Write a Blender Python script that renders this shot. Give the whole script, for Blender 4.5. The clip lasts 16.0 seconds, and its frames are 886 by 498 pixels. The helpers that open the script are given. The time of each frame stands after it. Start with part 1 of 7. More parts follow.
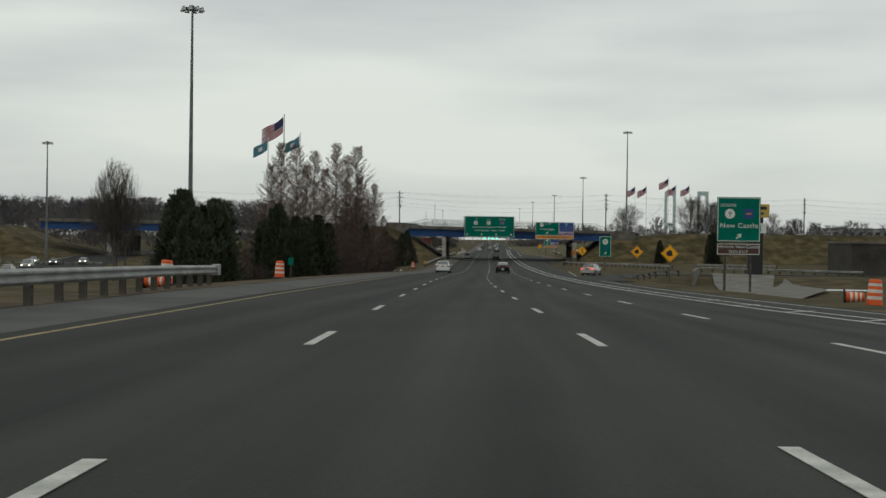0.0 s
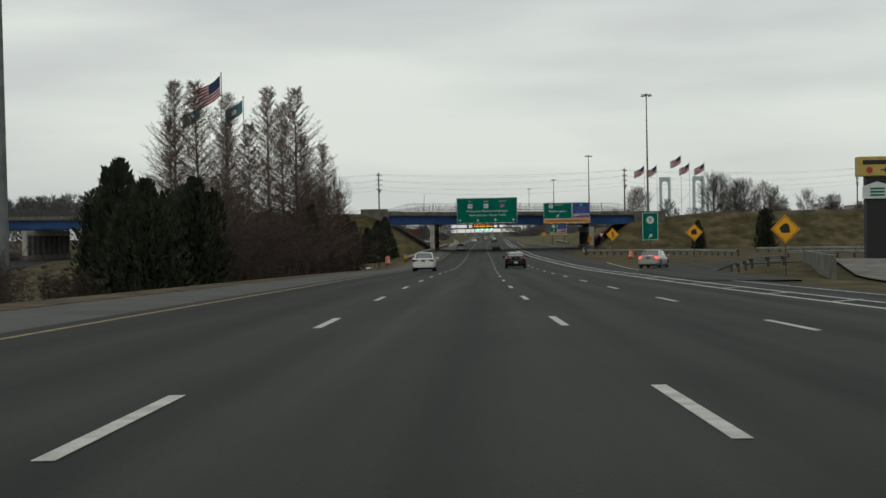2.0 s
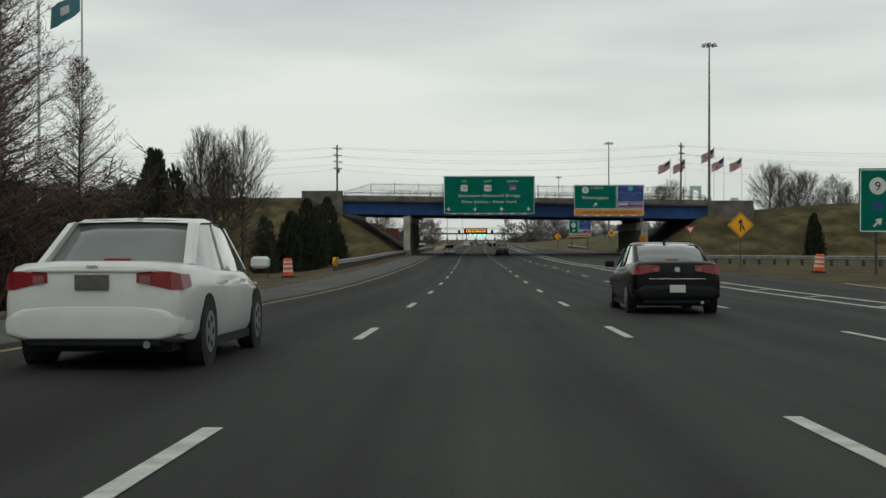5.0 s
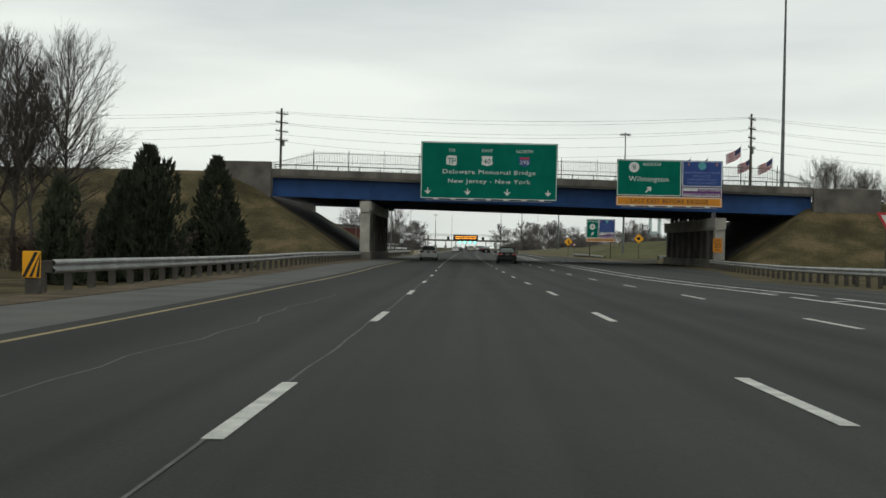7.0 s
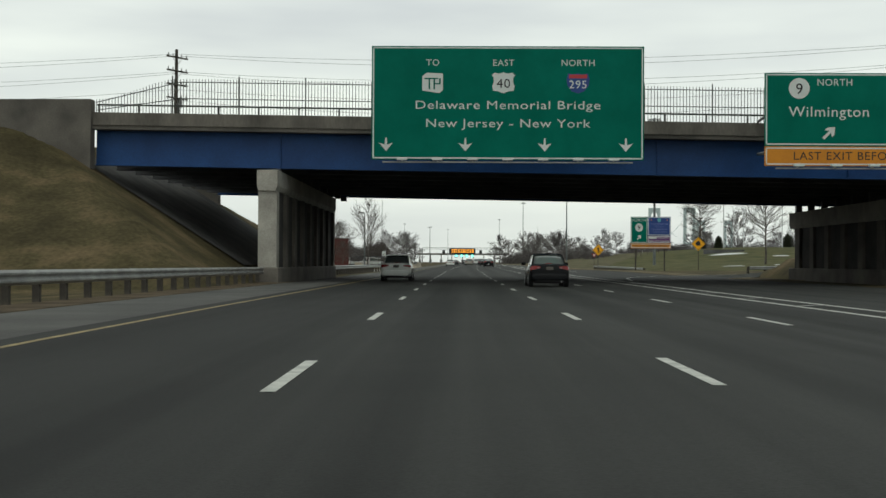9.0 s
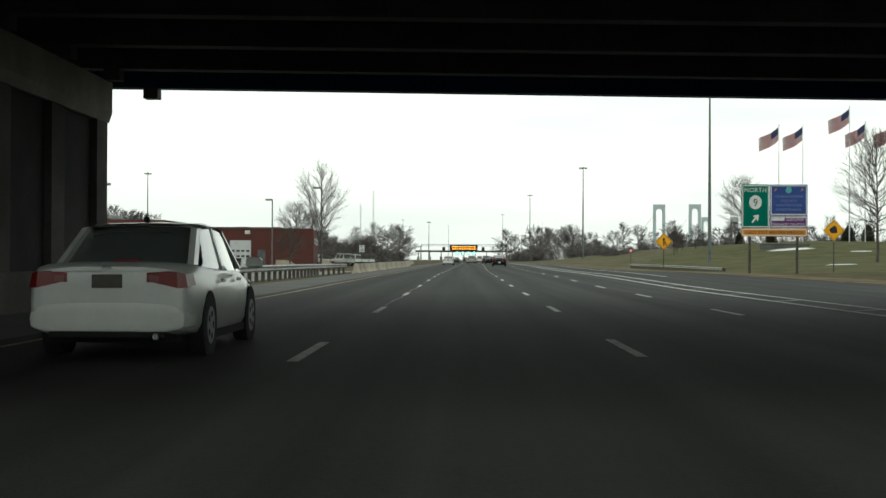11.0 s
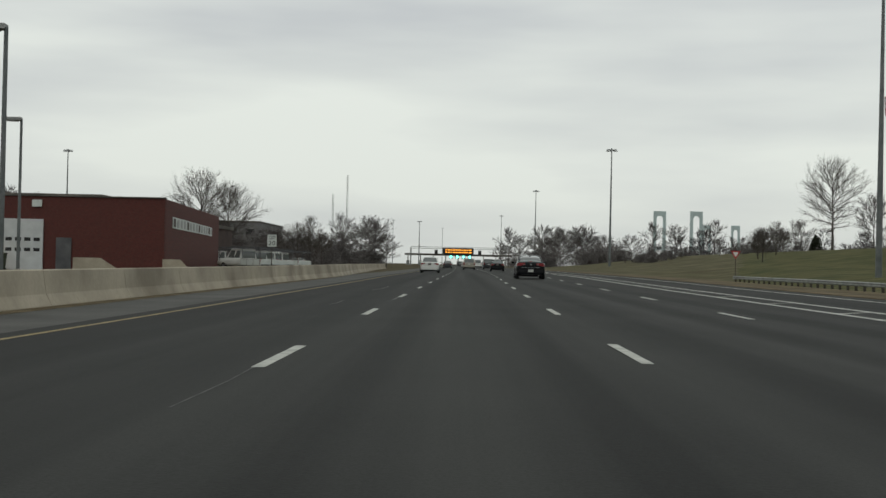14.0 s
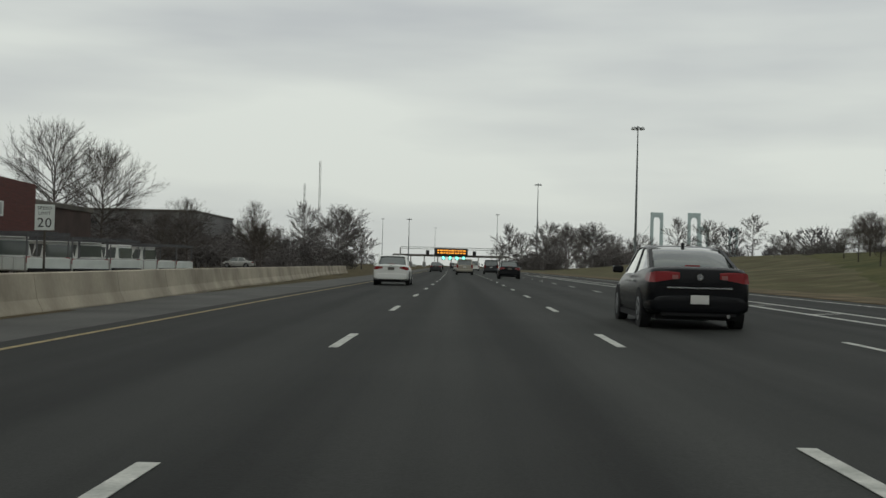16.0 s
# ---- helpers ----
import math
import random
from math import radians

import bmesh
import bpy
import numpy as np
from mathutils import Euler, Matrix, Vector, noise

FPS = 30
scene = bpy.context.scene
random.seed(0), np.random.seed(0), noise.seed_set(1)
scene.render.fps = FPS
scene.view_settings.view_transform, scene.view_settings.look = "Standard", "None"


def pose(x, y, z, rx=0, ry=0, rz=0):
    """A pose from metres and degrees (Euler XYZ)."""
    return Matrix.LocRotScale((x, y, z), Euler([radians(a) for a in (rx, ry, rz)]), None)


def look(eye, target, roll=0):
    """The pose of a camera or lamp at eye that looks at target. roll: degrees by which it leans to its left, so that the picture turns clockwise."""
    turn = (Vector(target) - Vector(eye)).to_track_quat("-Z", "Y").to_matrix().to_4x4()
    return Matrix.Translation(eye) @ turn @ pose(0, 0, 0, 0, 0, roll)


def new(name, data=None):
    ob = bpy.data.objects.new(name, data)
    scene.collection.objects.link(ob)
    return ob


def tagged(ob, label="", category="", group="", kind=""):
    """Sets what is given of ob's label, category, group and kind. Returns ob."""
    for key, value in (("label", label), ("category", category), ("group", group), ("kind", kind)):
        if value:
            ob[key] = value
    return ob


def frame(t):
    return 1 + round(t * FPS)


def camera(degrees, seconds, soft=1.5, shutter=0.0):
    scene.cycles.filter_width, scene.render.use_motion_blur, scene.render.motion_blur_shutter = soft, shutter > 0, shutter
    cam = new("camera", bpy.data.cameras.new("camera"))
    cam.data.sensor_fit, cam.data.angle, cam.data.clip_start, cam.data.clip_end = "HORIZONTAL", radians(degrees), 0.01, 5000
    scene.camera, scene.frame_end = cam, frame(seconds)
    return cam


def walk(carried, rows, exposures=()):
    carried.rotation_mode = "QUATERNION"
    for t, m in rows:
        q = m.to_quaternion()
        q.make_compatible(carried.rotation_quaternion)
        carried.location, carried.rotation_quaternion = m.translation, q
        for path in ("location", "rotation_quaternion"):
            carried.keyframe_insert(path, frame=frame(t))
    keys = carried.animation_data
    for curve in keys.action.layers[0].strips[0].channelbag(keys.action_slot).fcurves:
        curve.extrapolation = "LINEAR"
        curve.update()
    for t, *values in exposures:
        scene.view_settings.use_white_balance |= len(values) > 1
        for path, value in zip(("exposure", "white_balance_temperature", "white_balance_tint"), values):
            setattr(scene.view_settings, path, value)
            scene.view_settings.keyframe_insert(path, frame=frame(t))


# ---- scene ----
def view(x, y, z, yaw, pitch, lean):
    """A camera pose from a place in metres and turns in degrees."""
    return pose(x, y, z, 90 + pitch, 0, yaw) @ pose(0, 0, 0, 0, 0, lean)


cam = camera(38.46, 16.0, soft=1.5)
PATH = [
    (0, view(2.294, 1.484, 5.409, 2.176, -0.504, 0.750)),
    (0.5, view(1.982, 15.866, 5.117, 2.044, -0.747, 0.343)),
    (1, view(1.678, 30.385, 4.789, 2.024, -0.725, 0.429)),
    (1.5, view(1.391, 44.950, 4.442, 1.980, -0.797, -0.794)),
    (2, view(1.125, 59.409, 4.119, 1.875, -0.770, -1.073)),
    (2.5, view(0.807, 74.078, 3.823, 1.885, -0.582, -0.323)),
    (3, view(0.598, 88.703, 3.518, 1.900, -0.845, -1.227)),
    (3.5, view(0.319, 103.224, 3.200, 1.819, -0.679, -1.022)),
    (4, view(0.088, 117.830, 2.891, 1.725, -0.595, -0.677)),
    (4.2, view(0.018, 123.653, 2.770, 1.652, -0.648, -0.407)),
    (4.66, view(-0.101, 137.034, 2.489, 1.573, -0.570, -0.272)),
    (5.12, view(-0.190, 150.427, 2.208, 1.386, -0.385, 0.037)),
    (5.58, view(-0.247, 163.823, 1.941, 1.164, -0.164, 0.405)),
    (6.04, view(-0.274, 177.220, 1.705, 0.977, 0.020, 0.715)),
    (6.5, view(-0.275, 190.616, 1.500, 0.899, 0.098, 0.847)),
    (7, view(-0.301, 205.194, 1.348, 0.981, -0.091, 1.265)),
    (7.5, view(-0.357, 219.726, 1.234, 0.988, 0.463, 1.698)),
    (8, view(-0.308, 234.169, 1.139, 0.867, 0.378, 0.986)),
    (8.5, view(-0.326, 248.682, 1.100, 0.794, 0.587, 1.114)),
    (9, view(-0.321, 263.103, 1.066, 0.838, 0.575, 0.292)),
    (9.5, view(-0.329, 277.622, 1.061, 0.937, 0.621, 0.184)),
    (9.7, view(-0.331, 283.412, 1.061, 0.987, 0.687, -0.022)),
    (10.12, view(-0.331, 295.632, 1.052, 0.971, 0.651, 0.006)),
    (10.54, view(-0.329, 307.810, 1.045, 0.936, 0.571, 0.102)),
    (10.96, view(-0.322, 319.972, 1.038, 0.897, 0.477, 0.220)),
    (11.38, view(-0.307, 332.119, 1.032, 0.863, 0.398, 0.315)),
    (11.8, view(-0.282, 344.277, 1.022, 0.847, 0.362, 0.342)),
    (12, view(-0.268, 350.026, 1.022, 0.838, 0.383, 0.494)),
    (12.5, view(-0.261, 364.471, 0.995, 0.791, 0.462, 0.796)),
    (13, view(-0.251, 378.995, 1.013, 0.745, 0.531, 0.862)),
    (13.5, view(-0.160, 393.385, 1.007, 0.702, 0.834, 1.152)),
    (14, view(-0.111, 407.642, 0.989, 0.659, 0.669, 1.243)),
    (14.5, view(-0.068, 421.891, 1.012, 0.655, 0.739, 1.185)),
    (15, view(-0.001, 436.284, 1.032, 0.645, 0.725, 1.483)),
    (15.5, view(0.050, 450.344, 1.068, 0.597, 0.820, 1.421)),
    (16, view(0.184, 464.413, 1.152, 0.367, 0.735, 1.478)),
]
walk(cam, PATH, exposures=[(0.0, 0.0, 6500, 3), (4.0, 0.0, 6500, 3), (7.0, 0.26, 6500, 2), (8.5, 0.3, 6500, 1), (9.0, 0.32, 6500, 0), (9.7, 0.36, 6500, -2), (11.8, 0.80, 6500, -4), (12.5, 0.58, 6500, -5), (13.0, 0.37, 6500, 1), (13.5, 0.2, 6500, 3), (14.5, -0.02, 6500, 4), (16.0, -0.08, 6500, 3)])

# ---- sky and sun: a thick, even overcast ----
world = bpy.data.worlds.new("overcast_sky")
scene.world = world
world.use_nodes = True
wn, wl = world.node_tree.nodes, world.node_tree.links
wn.clear()
w_out, w_bg = wn.new("ShaderNodeOutputWorld"), wn.new("ShaderNodeBackground")
w_sky = wn.new("ShaderNodeTexSky")
w_sky.sky_type, w_sky.sun_disc = "NISHITA", False
w_sky.sun_elevation, w_sky.sun_rotation = radians(32), radians(200)
w_co, w_map, w_noise, w_ramp = wn.new("ShaderNodeTexCoord"), wn.new("ShaderNodeMapping"), wn.new("ShaderNodeTexNoise"), wn.new("ShaderNodeValToRGB")
w_map.inputs["Scale"].default_value = (1.3, 1.0, 7.5)
w_noise.inputs["Scale"].default_value, w_noise.inputs["Detail"].default_value, w_noise.inputs["Roughness"].default_value = 1.6, 5, 0.45
w_ramp.color_ramp.elements[0].position, w_ramp.color_ramp.elements[1].position = 0.38, 0.66
w_ramp.color_ramp.elements[0].color, w_ramp.color_ramp.elements[1].color = (5.4, 5.45, 5.72, 1), (7.95, 8.0, 7.72, 1)
w_mix = wn.new("ShaderNodeMix")
w_mix.data_type = "RGBA"
w_mix.inputs["Factor"].default_value = 0.97
wl.new(w_co.outputs["Generated"], w_map.inputs["Vector"])
wl.new(w_map.outputs[0], w_noise.inputs["Vector"])
wl.new(w_noise.outputs["Fac"], w_ramp.inputs["Fac"])
wl.new(w_sky.outputs[0], w_mix.inputs["A"])
wl.new(w_ramp.outputs[0], w_mix.inputs["B"])
# a little duller towards the horizon, and thickest overhead
w_sep, w_up, w_dim = wn.new("ShaderNodeSeparateXYZ"), wn.new("ShaderNodeValToRGB"), wn.new("ShaderNodeMix")
wl.new(w_co.outputs["Generated"], w_sep.inputs[0])
wl.new(w_sep.outputs["Z"], w_up.inputs["Fac"])
w_up.color_ramp.elements[0].color, w_up.color_ramp.elements[1].color = (0.87, 0.87, 0.87, 1), (0.66, 0.66, 0.66, 1)
for at, v in ((0.08, 0.94), (0.2, 1.0), (0.5, 0.8)):
    w_up.color_ramp.elements.new(at).color = (v, v, v, 1)
w_dim.data_type, w_dim.blend_type = "RGBA", "MULTIPLY"
w_dim.inputs["Factor"].default_value = 1.0
wl.new(w_mix.outputs["Result"], w_dim.inputs["A"])
wl.new(w_up.outputs[0], w_dim.inputs["B"])
wl.new(w_dim.outputs["Result"], w_bg.inputs["Color"])
w_bg.inputs["Strength"].default_value = 0.1
wl.new(w_bg.outputs[0], w_out.inputs["Surface"])
sun = new("sun", bpy.data.lights.new("sun", "SUN"))
sun.data.energy, sun.data.angle, sun.data.color = 0.5, radians(40), (1.0, 0.97, 0.93)
sun.matrix_world = look((0, 0, 300), (60, 165, 0))


# ---- materials ----
def node_material(name, rough=0.8, metal=0.0, spec=0.4):
    m = bpy.data.materials.new(name)
    m.use_nodes = True
    b = m.node_tree.nodes["Principled BSDF"]
    b.inputs["Roughness"].default_value, b.inputs["Metallic"].default_value = rough, metal
    b.inputs["Specular IOR Level"].default_value = spec
    return m, m.node_tree.nodes, m.node_tree.links, b


def surface(name, a, b, scale=3.0, fine=40.0, rough=0.8, metal=0.0, bump=0.15, spec=0.4, stretch=(1, 1, 1), vary=0.0, third=None, grainy=0.12):
    """Two tones mixed by broad noise, broken by fine grain, with relief. vary: a change of tone from piece to piece."""
    m, n, l, bs = node_material(name, rough, metal, spec)
    co, mp = n.new("ShaderNodeTexCoord"), n.new("ShaderNodeMapping")
    mp.inputs["Scale"].default_value = stretch
    l.new(co.outputs["Object"], mp.inputs["Vector"])
    broad, grain = n.new("ShaderNodeTexNoise"), n.new("ShaderNodeTexNoise")
    broad.inputs["Scale"].default_value, broad.inputs["Detail"].default_value = scale, 6
    grain.inputs["Scale"].default_value, grain.inputs["Detail"].default_value = fine, 4
    l.new(mp.outputs[0], broad.inputs["Vector"])
    l.new(mp.outputs[0], grain.inputs["Vector"])
    ramp = n.new("ShaderNodeValToRGB")
    ramp.color_ramp.elements[0].position, ramp.color_ramp.elements[1].position = 0.34, 0.68
    ramp.color_ramp.elements[0].color, ramp.color_ramp.elements[1].color = (*a, 1), (*b, 1)
    if third:
        e = ramp.color_ramp.elements.new(0.52)
        e.color = (*third, 1)
    l.new(broad.outputs["Fac"], ramp.inputs["Fac"])
    hsv = n.new("ShaderNodeHueSaturation")
    l.new(ramp.outputs[0], hsv.inputs["Color"])
    rng = n.new("ShaderNodeMapRange")
    rng.inputs["From Min"].default_value, rng.inputs["From Max"].default_value = 0.3, 0.7
    rng.inputs["To Min"].default_value, rng.inputs["To Max"].default_value = 1 - grainy, 1 + grainy
    l.new(grain.outputs["Fac"], rng.inputs["Value"])
    if vary:
        inf, r2, mul = n.new("ShaderNodeObjectInfo"), n.new("ShaderNodeMapRange"), n.new("ShaderNodeMath")
        r2.inputs["To Min"].default_value, r2.inputs["To Max"].default_value = 1 - vary, 1 + vary
        mul.operation = "MULTIPLY"
        l.new(inf.outputs["Random"], r2.inputs["Value"])
        l.new(r2.outputs[0], mul.inputs[0])
        l.new(rng.outputs[0], mul.inputs[1])
        l.new(mul.outputs[0], hsv.inputs["Value"])
    else:
        l.new(rng.outputs[0], hsv.inputs["Value"])
    l.new(hsv.outputs[0], bs.inputs["Base Color"])
    if bump:
        bp = n.new("ShaderNodeBump")
        bp.inputs["Strength"].default_value, bp.inputs["Distance"].default_value = bump, 0.02
        l.new(grain.outputs["Fac"], bp.inputs["Height"])
        l.new(bp.outputs[0], bs.inputs["Normal"])
    return m


def asphalt_material():
    """Dark asphalt with wheel tracks, a central oil streak in each lane, and sealed cracks' stains."""
    m, n, l, bs = node_material("asphalt", 0.78, 0, 0.15)
    co = n.new("ShaderNodeTexCoord")
    sep = n.new("ShaderNodeSeparateXYZ")
    l.new(co.outputs["Object"], sep.inputs[0])
    # streaks drawn out along the road
    mp = n.new("ShaderNodeMapping")
    mp.inputs["Scale"].default_value = (1.1, 0.012, 1)
    l.new(co.outputs["Object"], mp.inputs["Vector"])
    streak, blotch, grain = n.new("ShaderNodeTexNoise"), n.new("ShaderNodeTexNoise"), n.new("ShaderNodeTexNoise")
    streak.inputs["Scale"].default_value, streak.inputs["Detail"].default_value = 1.3, 5
    blotch.inputs["Scale"].default_value, blotch.inputs["Detail"].default_value = 0.25, 6
    grain.inputs["Scale"].default_value, grain.inputs["Detail"].default_value = 45, 3
    l.new(mp.outputs[0], streak.inputs["Vector"])
    l.new(co.outputs["Object"], blotch.inputs["Vector"])
    l.new(co.outputs["Object"], grain.inputs["Vector"])
    # lane tracks: a wave of half a lane's width
    add, mul, cosn = n.new("ShaderNodeMath"), n.new("ShaderNodeMath"), n.new("ShaderNodeMath")
    mul.operation, cosn.operation = "MULTIPLY", "COSINE"
    mul.inputs[1].default_value = 2 * math.pi / 1.83
    l.new(sep.outputs["X"], mul.inputs[0])
    l.new(mul.outputs[0], cosn.inputs[0])
    mix1 = n.new("ShaderNodeMath")
    mix1.operation = "MULTIPLY_ADD"
    mix1.inputs[1].default_value = 0.08
    l.new(cosn.outputs[0], mix1.inputs[0])
    l.new(streak.outputs["Fac"], mix1.inputs[2])
    mix2 = n.new("ShaderNodeMath")
    mix2.operation = "MULTIPLY_ADD"
    mix2.inputs[1].default_value = 0.35
    l.new(blotch.outputs["Fac"], mix2.inputs[0])
    l.new(mix1.outputs[0], mix2.inputs[2])
    ramp = n.new("ShaderNodeValToRGB")
    ramp.color_ramp.elements[0].position, ramp.color_ramp.elements[1].position = 0.45, 0.95
    ramp.color_ramp.elements[0].color, ramp.color_ramp.elements[1].color = (0.0155, 0.0165, 0.0155, 1), (0.046, 0.0478, 0.0443, 1)
    l.new(mix2.outputs[0], ramp.inputs["Fac"])
    hsv, rng = n.new("ShaderNodeHueSaturation"), n.new("ShaderNodeMapRange")
    rng.inputs["From Min"].default_value, rng.inputs["From Max"].default_value = 0.3, 0.7
    rng.inputs["To Min"].default_value, rng.inputs["To Max"].default_value = 0.8, 1.2
    l.new(grain.outputs["Fac"], rng.inputs["Value"])
    # darker towards the left lane: lens vignetting put into the colour
    lane, both = n.new("ShaderNodeMapRange"), n.new("ShaderNodeMath")
    lane.inputs["From Min"].default_value, lane.inputs["From Max"].default_value = -4.5, -0.5
    lane.inputs["To Min"].default_value, lane.inputs["To Max"].default_value = 0.62, 1.0
    both.operation = "MULTIPLY"
    l.new(sep.outputs["X"], lane.inputs["Value"])
    l.new(rng.outputs[0], both.inputs[0])
    l.new(lane.outputs[0], both.inputs[1])
    l.new(both.outputs[0], hsv.inputs["Value"])
    l.new(ramp.outputs[0], hsv.inputs["Color"])
    l.new(hsv.outputs[0], bs.inputs["Base Color"])
    bp = n.new("ShaderNodeBump")
    bp.inputs["Strength"].default_value, bp.inputs["Distance"].default_value = 0.3, 0.01
    l.new(grain.outputs["Fac"], bp.inputs["Height"])
    l.new(bp.outputs[0], bs.inputs["Normal"])
    return m


def brick_material():
    m, n, l, bs = node_material("brick_wall", 0.85)
    co, mp, br = n.new("ShaderNodeTexCoord"), n.new("ShaderNodeMapping"), n.new("ShaderNodeTexBrick")
    mp.inputs["Rotation"].default_value = (radians(90), 0, 0)
    l.new(co.outputs["Object"], mp.inputs["Vector"])
    l.new(mp.outputs[0], br.inputs["Vector"])
    br.inputs["Scale"].default_value = 4.5
    br.inputs["Color1"].default_value, br.inputs["Color2"].default_value = (0.112, 0.030, 0.024, 1), (0.080, 0.022, 0.018, 1)
    br.inputs["Mortar"].default_value, br.inputs["Mortar Size"].default_value = (0.085, 0.05, 0.042, 1), 0.012
    l.new(br.outputs["Color"], bs.inputs["Base Color"])
    return m


def glow(name, colour, strength):
    m, n, l, bs = node_material(name, 0.4)
    bs.inputs["Base Color"].default_value = (*colour, 1)
    bs.inputs["Emission Color"].default_value, bs.inputs["Emission Strength"].default_value = (*colour, 1), strength
    return m


def plain(name, colour, rough=0.5, metal=0.0, spec=0.5, coat=0.0):
    m = surface(name, tuple(c * 0.93 for c in colour), tuple(min(1, c * 1.07) for c in colour), 1.7, 25, rough, metal, 0.0, spec, grainy=0.02)
    if coat:
        m.node_tree.nodes["Principled BSDF"].inputs["Coat Weight"].default_value = coat
    return m


ASPHALT = asphalt_material()
SHOULDER = surface("shoulder_asphalt", (0.050, 0.050, 0.046), (0.090, 0.088, 0.081), 0.4, 30, 0.85, bump=0.3)
OLD_CONCRETE = surface("concrete", (0.20, 0.185, 0.155), (0.33, 0.31, 0.265), 0.7, 18, 0.9, bump=0.2, third=(0.27, 0.25, 0.21))
BARRIER_CONCRETE = surface("barrier_concrete", (0.24, 0.21, 0.16), (0.46, 0.41, 0.32), 0.4, 9, 0.9, bump=0.08, third=(0.37, 0.33, 0.255), grainy=0.06)
# weathered concrete; also the shade tone of the rear pier columns
DARK_CONCRETE = surface("weathered_shaded_concrete", (0.075, 0.07, 0.062), (0.16, 0.145, 0.125), 0.5, 14, 0.9, bump=0.2)
GRASS = surface("dormant_grass", (0.044, 0.037, 0.019), (0.130, 0.098, 0.054), 0.35, 5.0, 0.95, bump=1.0, spec=0.1, third=(0.074, 0.062, 0.031), grainy=0.25)
GREEN_GRASS = surface("short_green_grass", (0.052, 0.062, 0.023), (0.115, 0.104, 0.045), 0.25, 6.0, 0.95, bump=0.9, spec=0.1)
WHITE_LINE = surface("road_paint_white", (0.36, 0.37, 0.34), (0.64, 0.64, 0.59), 2.5, 30, 0.75, bump=0.1)
DRY_VERGE = surface("dry_verge", (0.085, 0.066, 0.040), (0.19, 0.150, 0.092), 0.5, 7, 0.95, bump=0.8, spec=0.1, third=(0.125, 0.10, 0.06))
DRY_FIELD = surface("dormant_field", (0.075, 0.064, 0.036), (0.150, 0.122, 0.072), 0.22, 6, 0.95, bump=0.8, spec=0.1, third=(0.096, 0.092, 0.048))
DIRT_VERGE = surface("dirt_verge", (0.058, 0.045, 0.030), (0.13, 0.100, 0.066), 0.6, 7, 0.95, bump=0.8, spec=0.1)
YELLOW_LINE = surface("road_paint_yellow", (0.20, 0.155, 0.065), (0.36, 0.29, 0.14), 2.5, 30, 0.75, bump=0.1)
TAR = surface("crack_seal", (0.055, 0.056, 0.053), (0.125, 0.125, 0.118), 3, 30, 0.8)
GALV = surface("galvanised_steel", (0.22, 0.225, 0.22), (0.36, 0.365, 0.35), 1.5, 20, 0.55, 0.5, 0.05)
POST_WOOD = surface("weathered_post", (0.045, 0.040, 0.034), (0.095, 0.085, 0.070), 2, 20, 0.9)
MAST = surface("mast_steel", (0.11, 0.125, 0.125), (0.19, 0.20, 0.20), 0.8, 12, 0.6, 0.3, 0.03)
BLUE_STEEL = surface("blue_girder_paint", (0.006, 0.042, 0.15), (0.012, 0.068, 0.22), 0.5, 10, 0.55, 0, 0.05)
DARK_STEEL = surface("dark_steel", (0.07, 0.072, 0.076), (0.13, 0.13, 0.135), 0.8, 10, 0.7)
RAIL_STEEL = surface("dark_railing", (0.035, 0.04, 0.035), (0.075, 0.08, 0.07), 2, 20, 0.6)
SIGN_GREEN = surface("sign_green", (0.001, 0.120, 0.082), (0.003, 0.150, 0.104), 0.6, 8, 0.6, 0, 0.0, 0.1, grainy=0.03)
SIGN_WHITE = plain("sign_white", (0.62, 0.66, 0.63), 0.5)
SIGN_BLUE = surface("sign_blue", (0.014, 0.045, 0.19), (0.022, 0.06, 0.24), 0.6, 8, 0.5, 0, 0.0, grainy=0.03)
SIGN_PURPLE = surface("sign_purple", (0.10, 0.020, 0.13), (0.13, 0.026, 0.16), 0.6, 8, 0.5, 0, 0.0, grainy=0.03)
SIGN_YELLOW = surface("sign_yellow", (0.80, 0.36, 0.006), (0.92, 0.44, 0.012), 0.6, 8, 0.5, 0, 0.0, grainy=0.03)
SIGN_AMBER = surface("sign_amber", (0.52, 0.19, 0.008), (0.64, 0.25, 0.012), 0.6, 8, 0.5, 0, 0.0, grainy=0.03)
SIGN_BROWN = surface("sign_brown", (0.052, 0.022, 0.012), (0.075, 0.033, 0.018), 0.6, 8, 0.5, 0, 0.0, grainy=0.03)
SIGN_BLACK = plain("sign_black", (0.012, 0.012, 0.012), 0.6)
SIGN_RED = plain("sign_red", (0.42, 0.03, 0.035), 0.5)
ALU = surface("bare_aluminium", (0.30, 0.31, 0.31), (0.45, 0.46, 0.45), 2, 20, 0.45, 0.7, 0.03)
ORANGE = surface("barrel_orange", (0.62, 0.085, 0.010), (0.75, 0.12, 0.018), 3, 20, 0.5, 0, 0.02)
REFLECTIVE = surface("reflective_band", (0.55, 0.50, 0.46), (0.72, 0.66, 0.60), 3, 20, 0.4, 0, 0.02)
RUBBER = plain("rubber", (0.012, 0.012, 0.013), 0.85)
BRICK = brick_material()
BARK = surface("bare_bark", (0.065, 0.054, 0.046), (0.14, 0.118, 0.10), 3, 30, 0.95, bump=0.5, vary=0.2)
TWIG = surface("bare_twigs", (0.056, 0.048, 0.042), (0.105, 0.091, 0.080), 1.0, 12, 0.95, bump=0, vary=0.2)
THICKET = surface("thicket_stems", (0.045, 0.034, 0.030), (0.098, 0.074, 0.064), 0.7, 12, 0.95, bump=0, spec=0.1, vary=0.3)
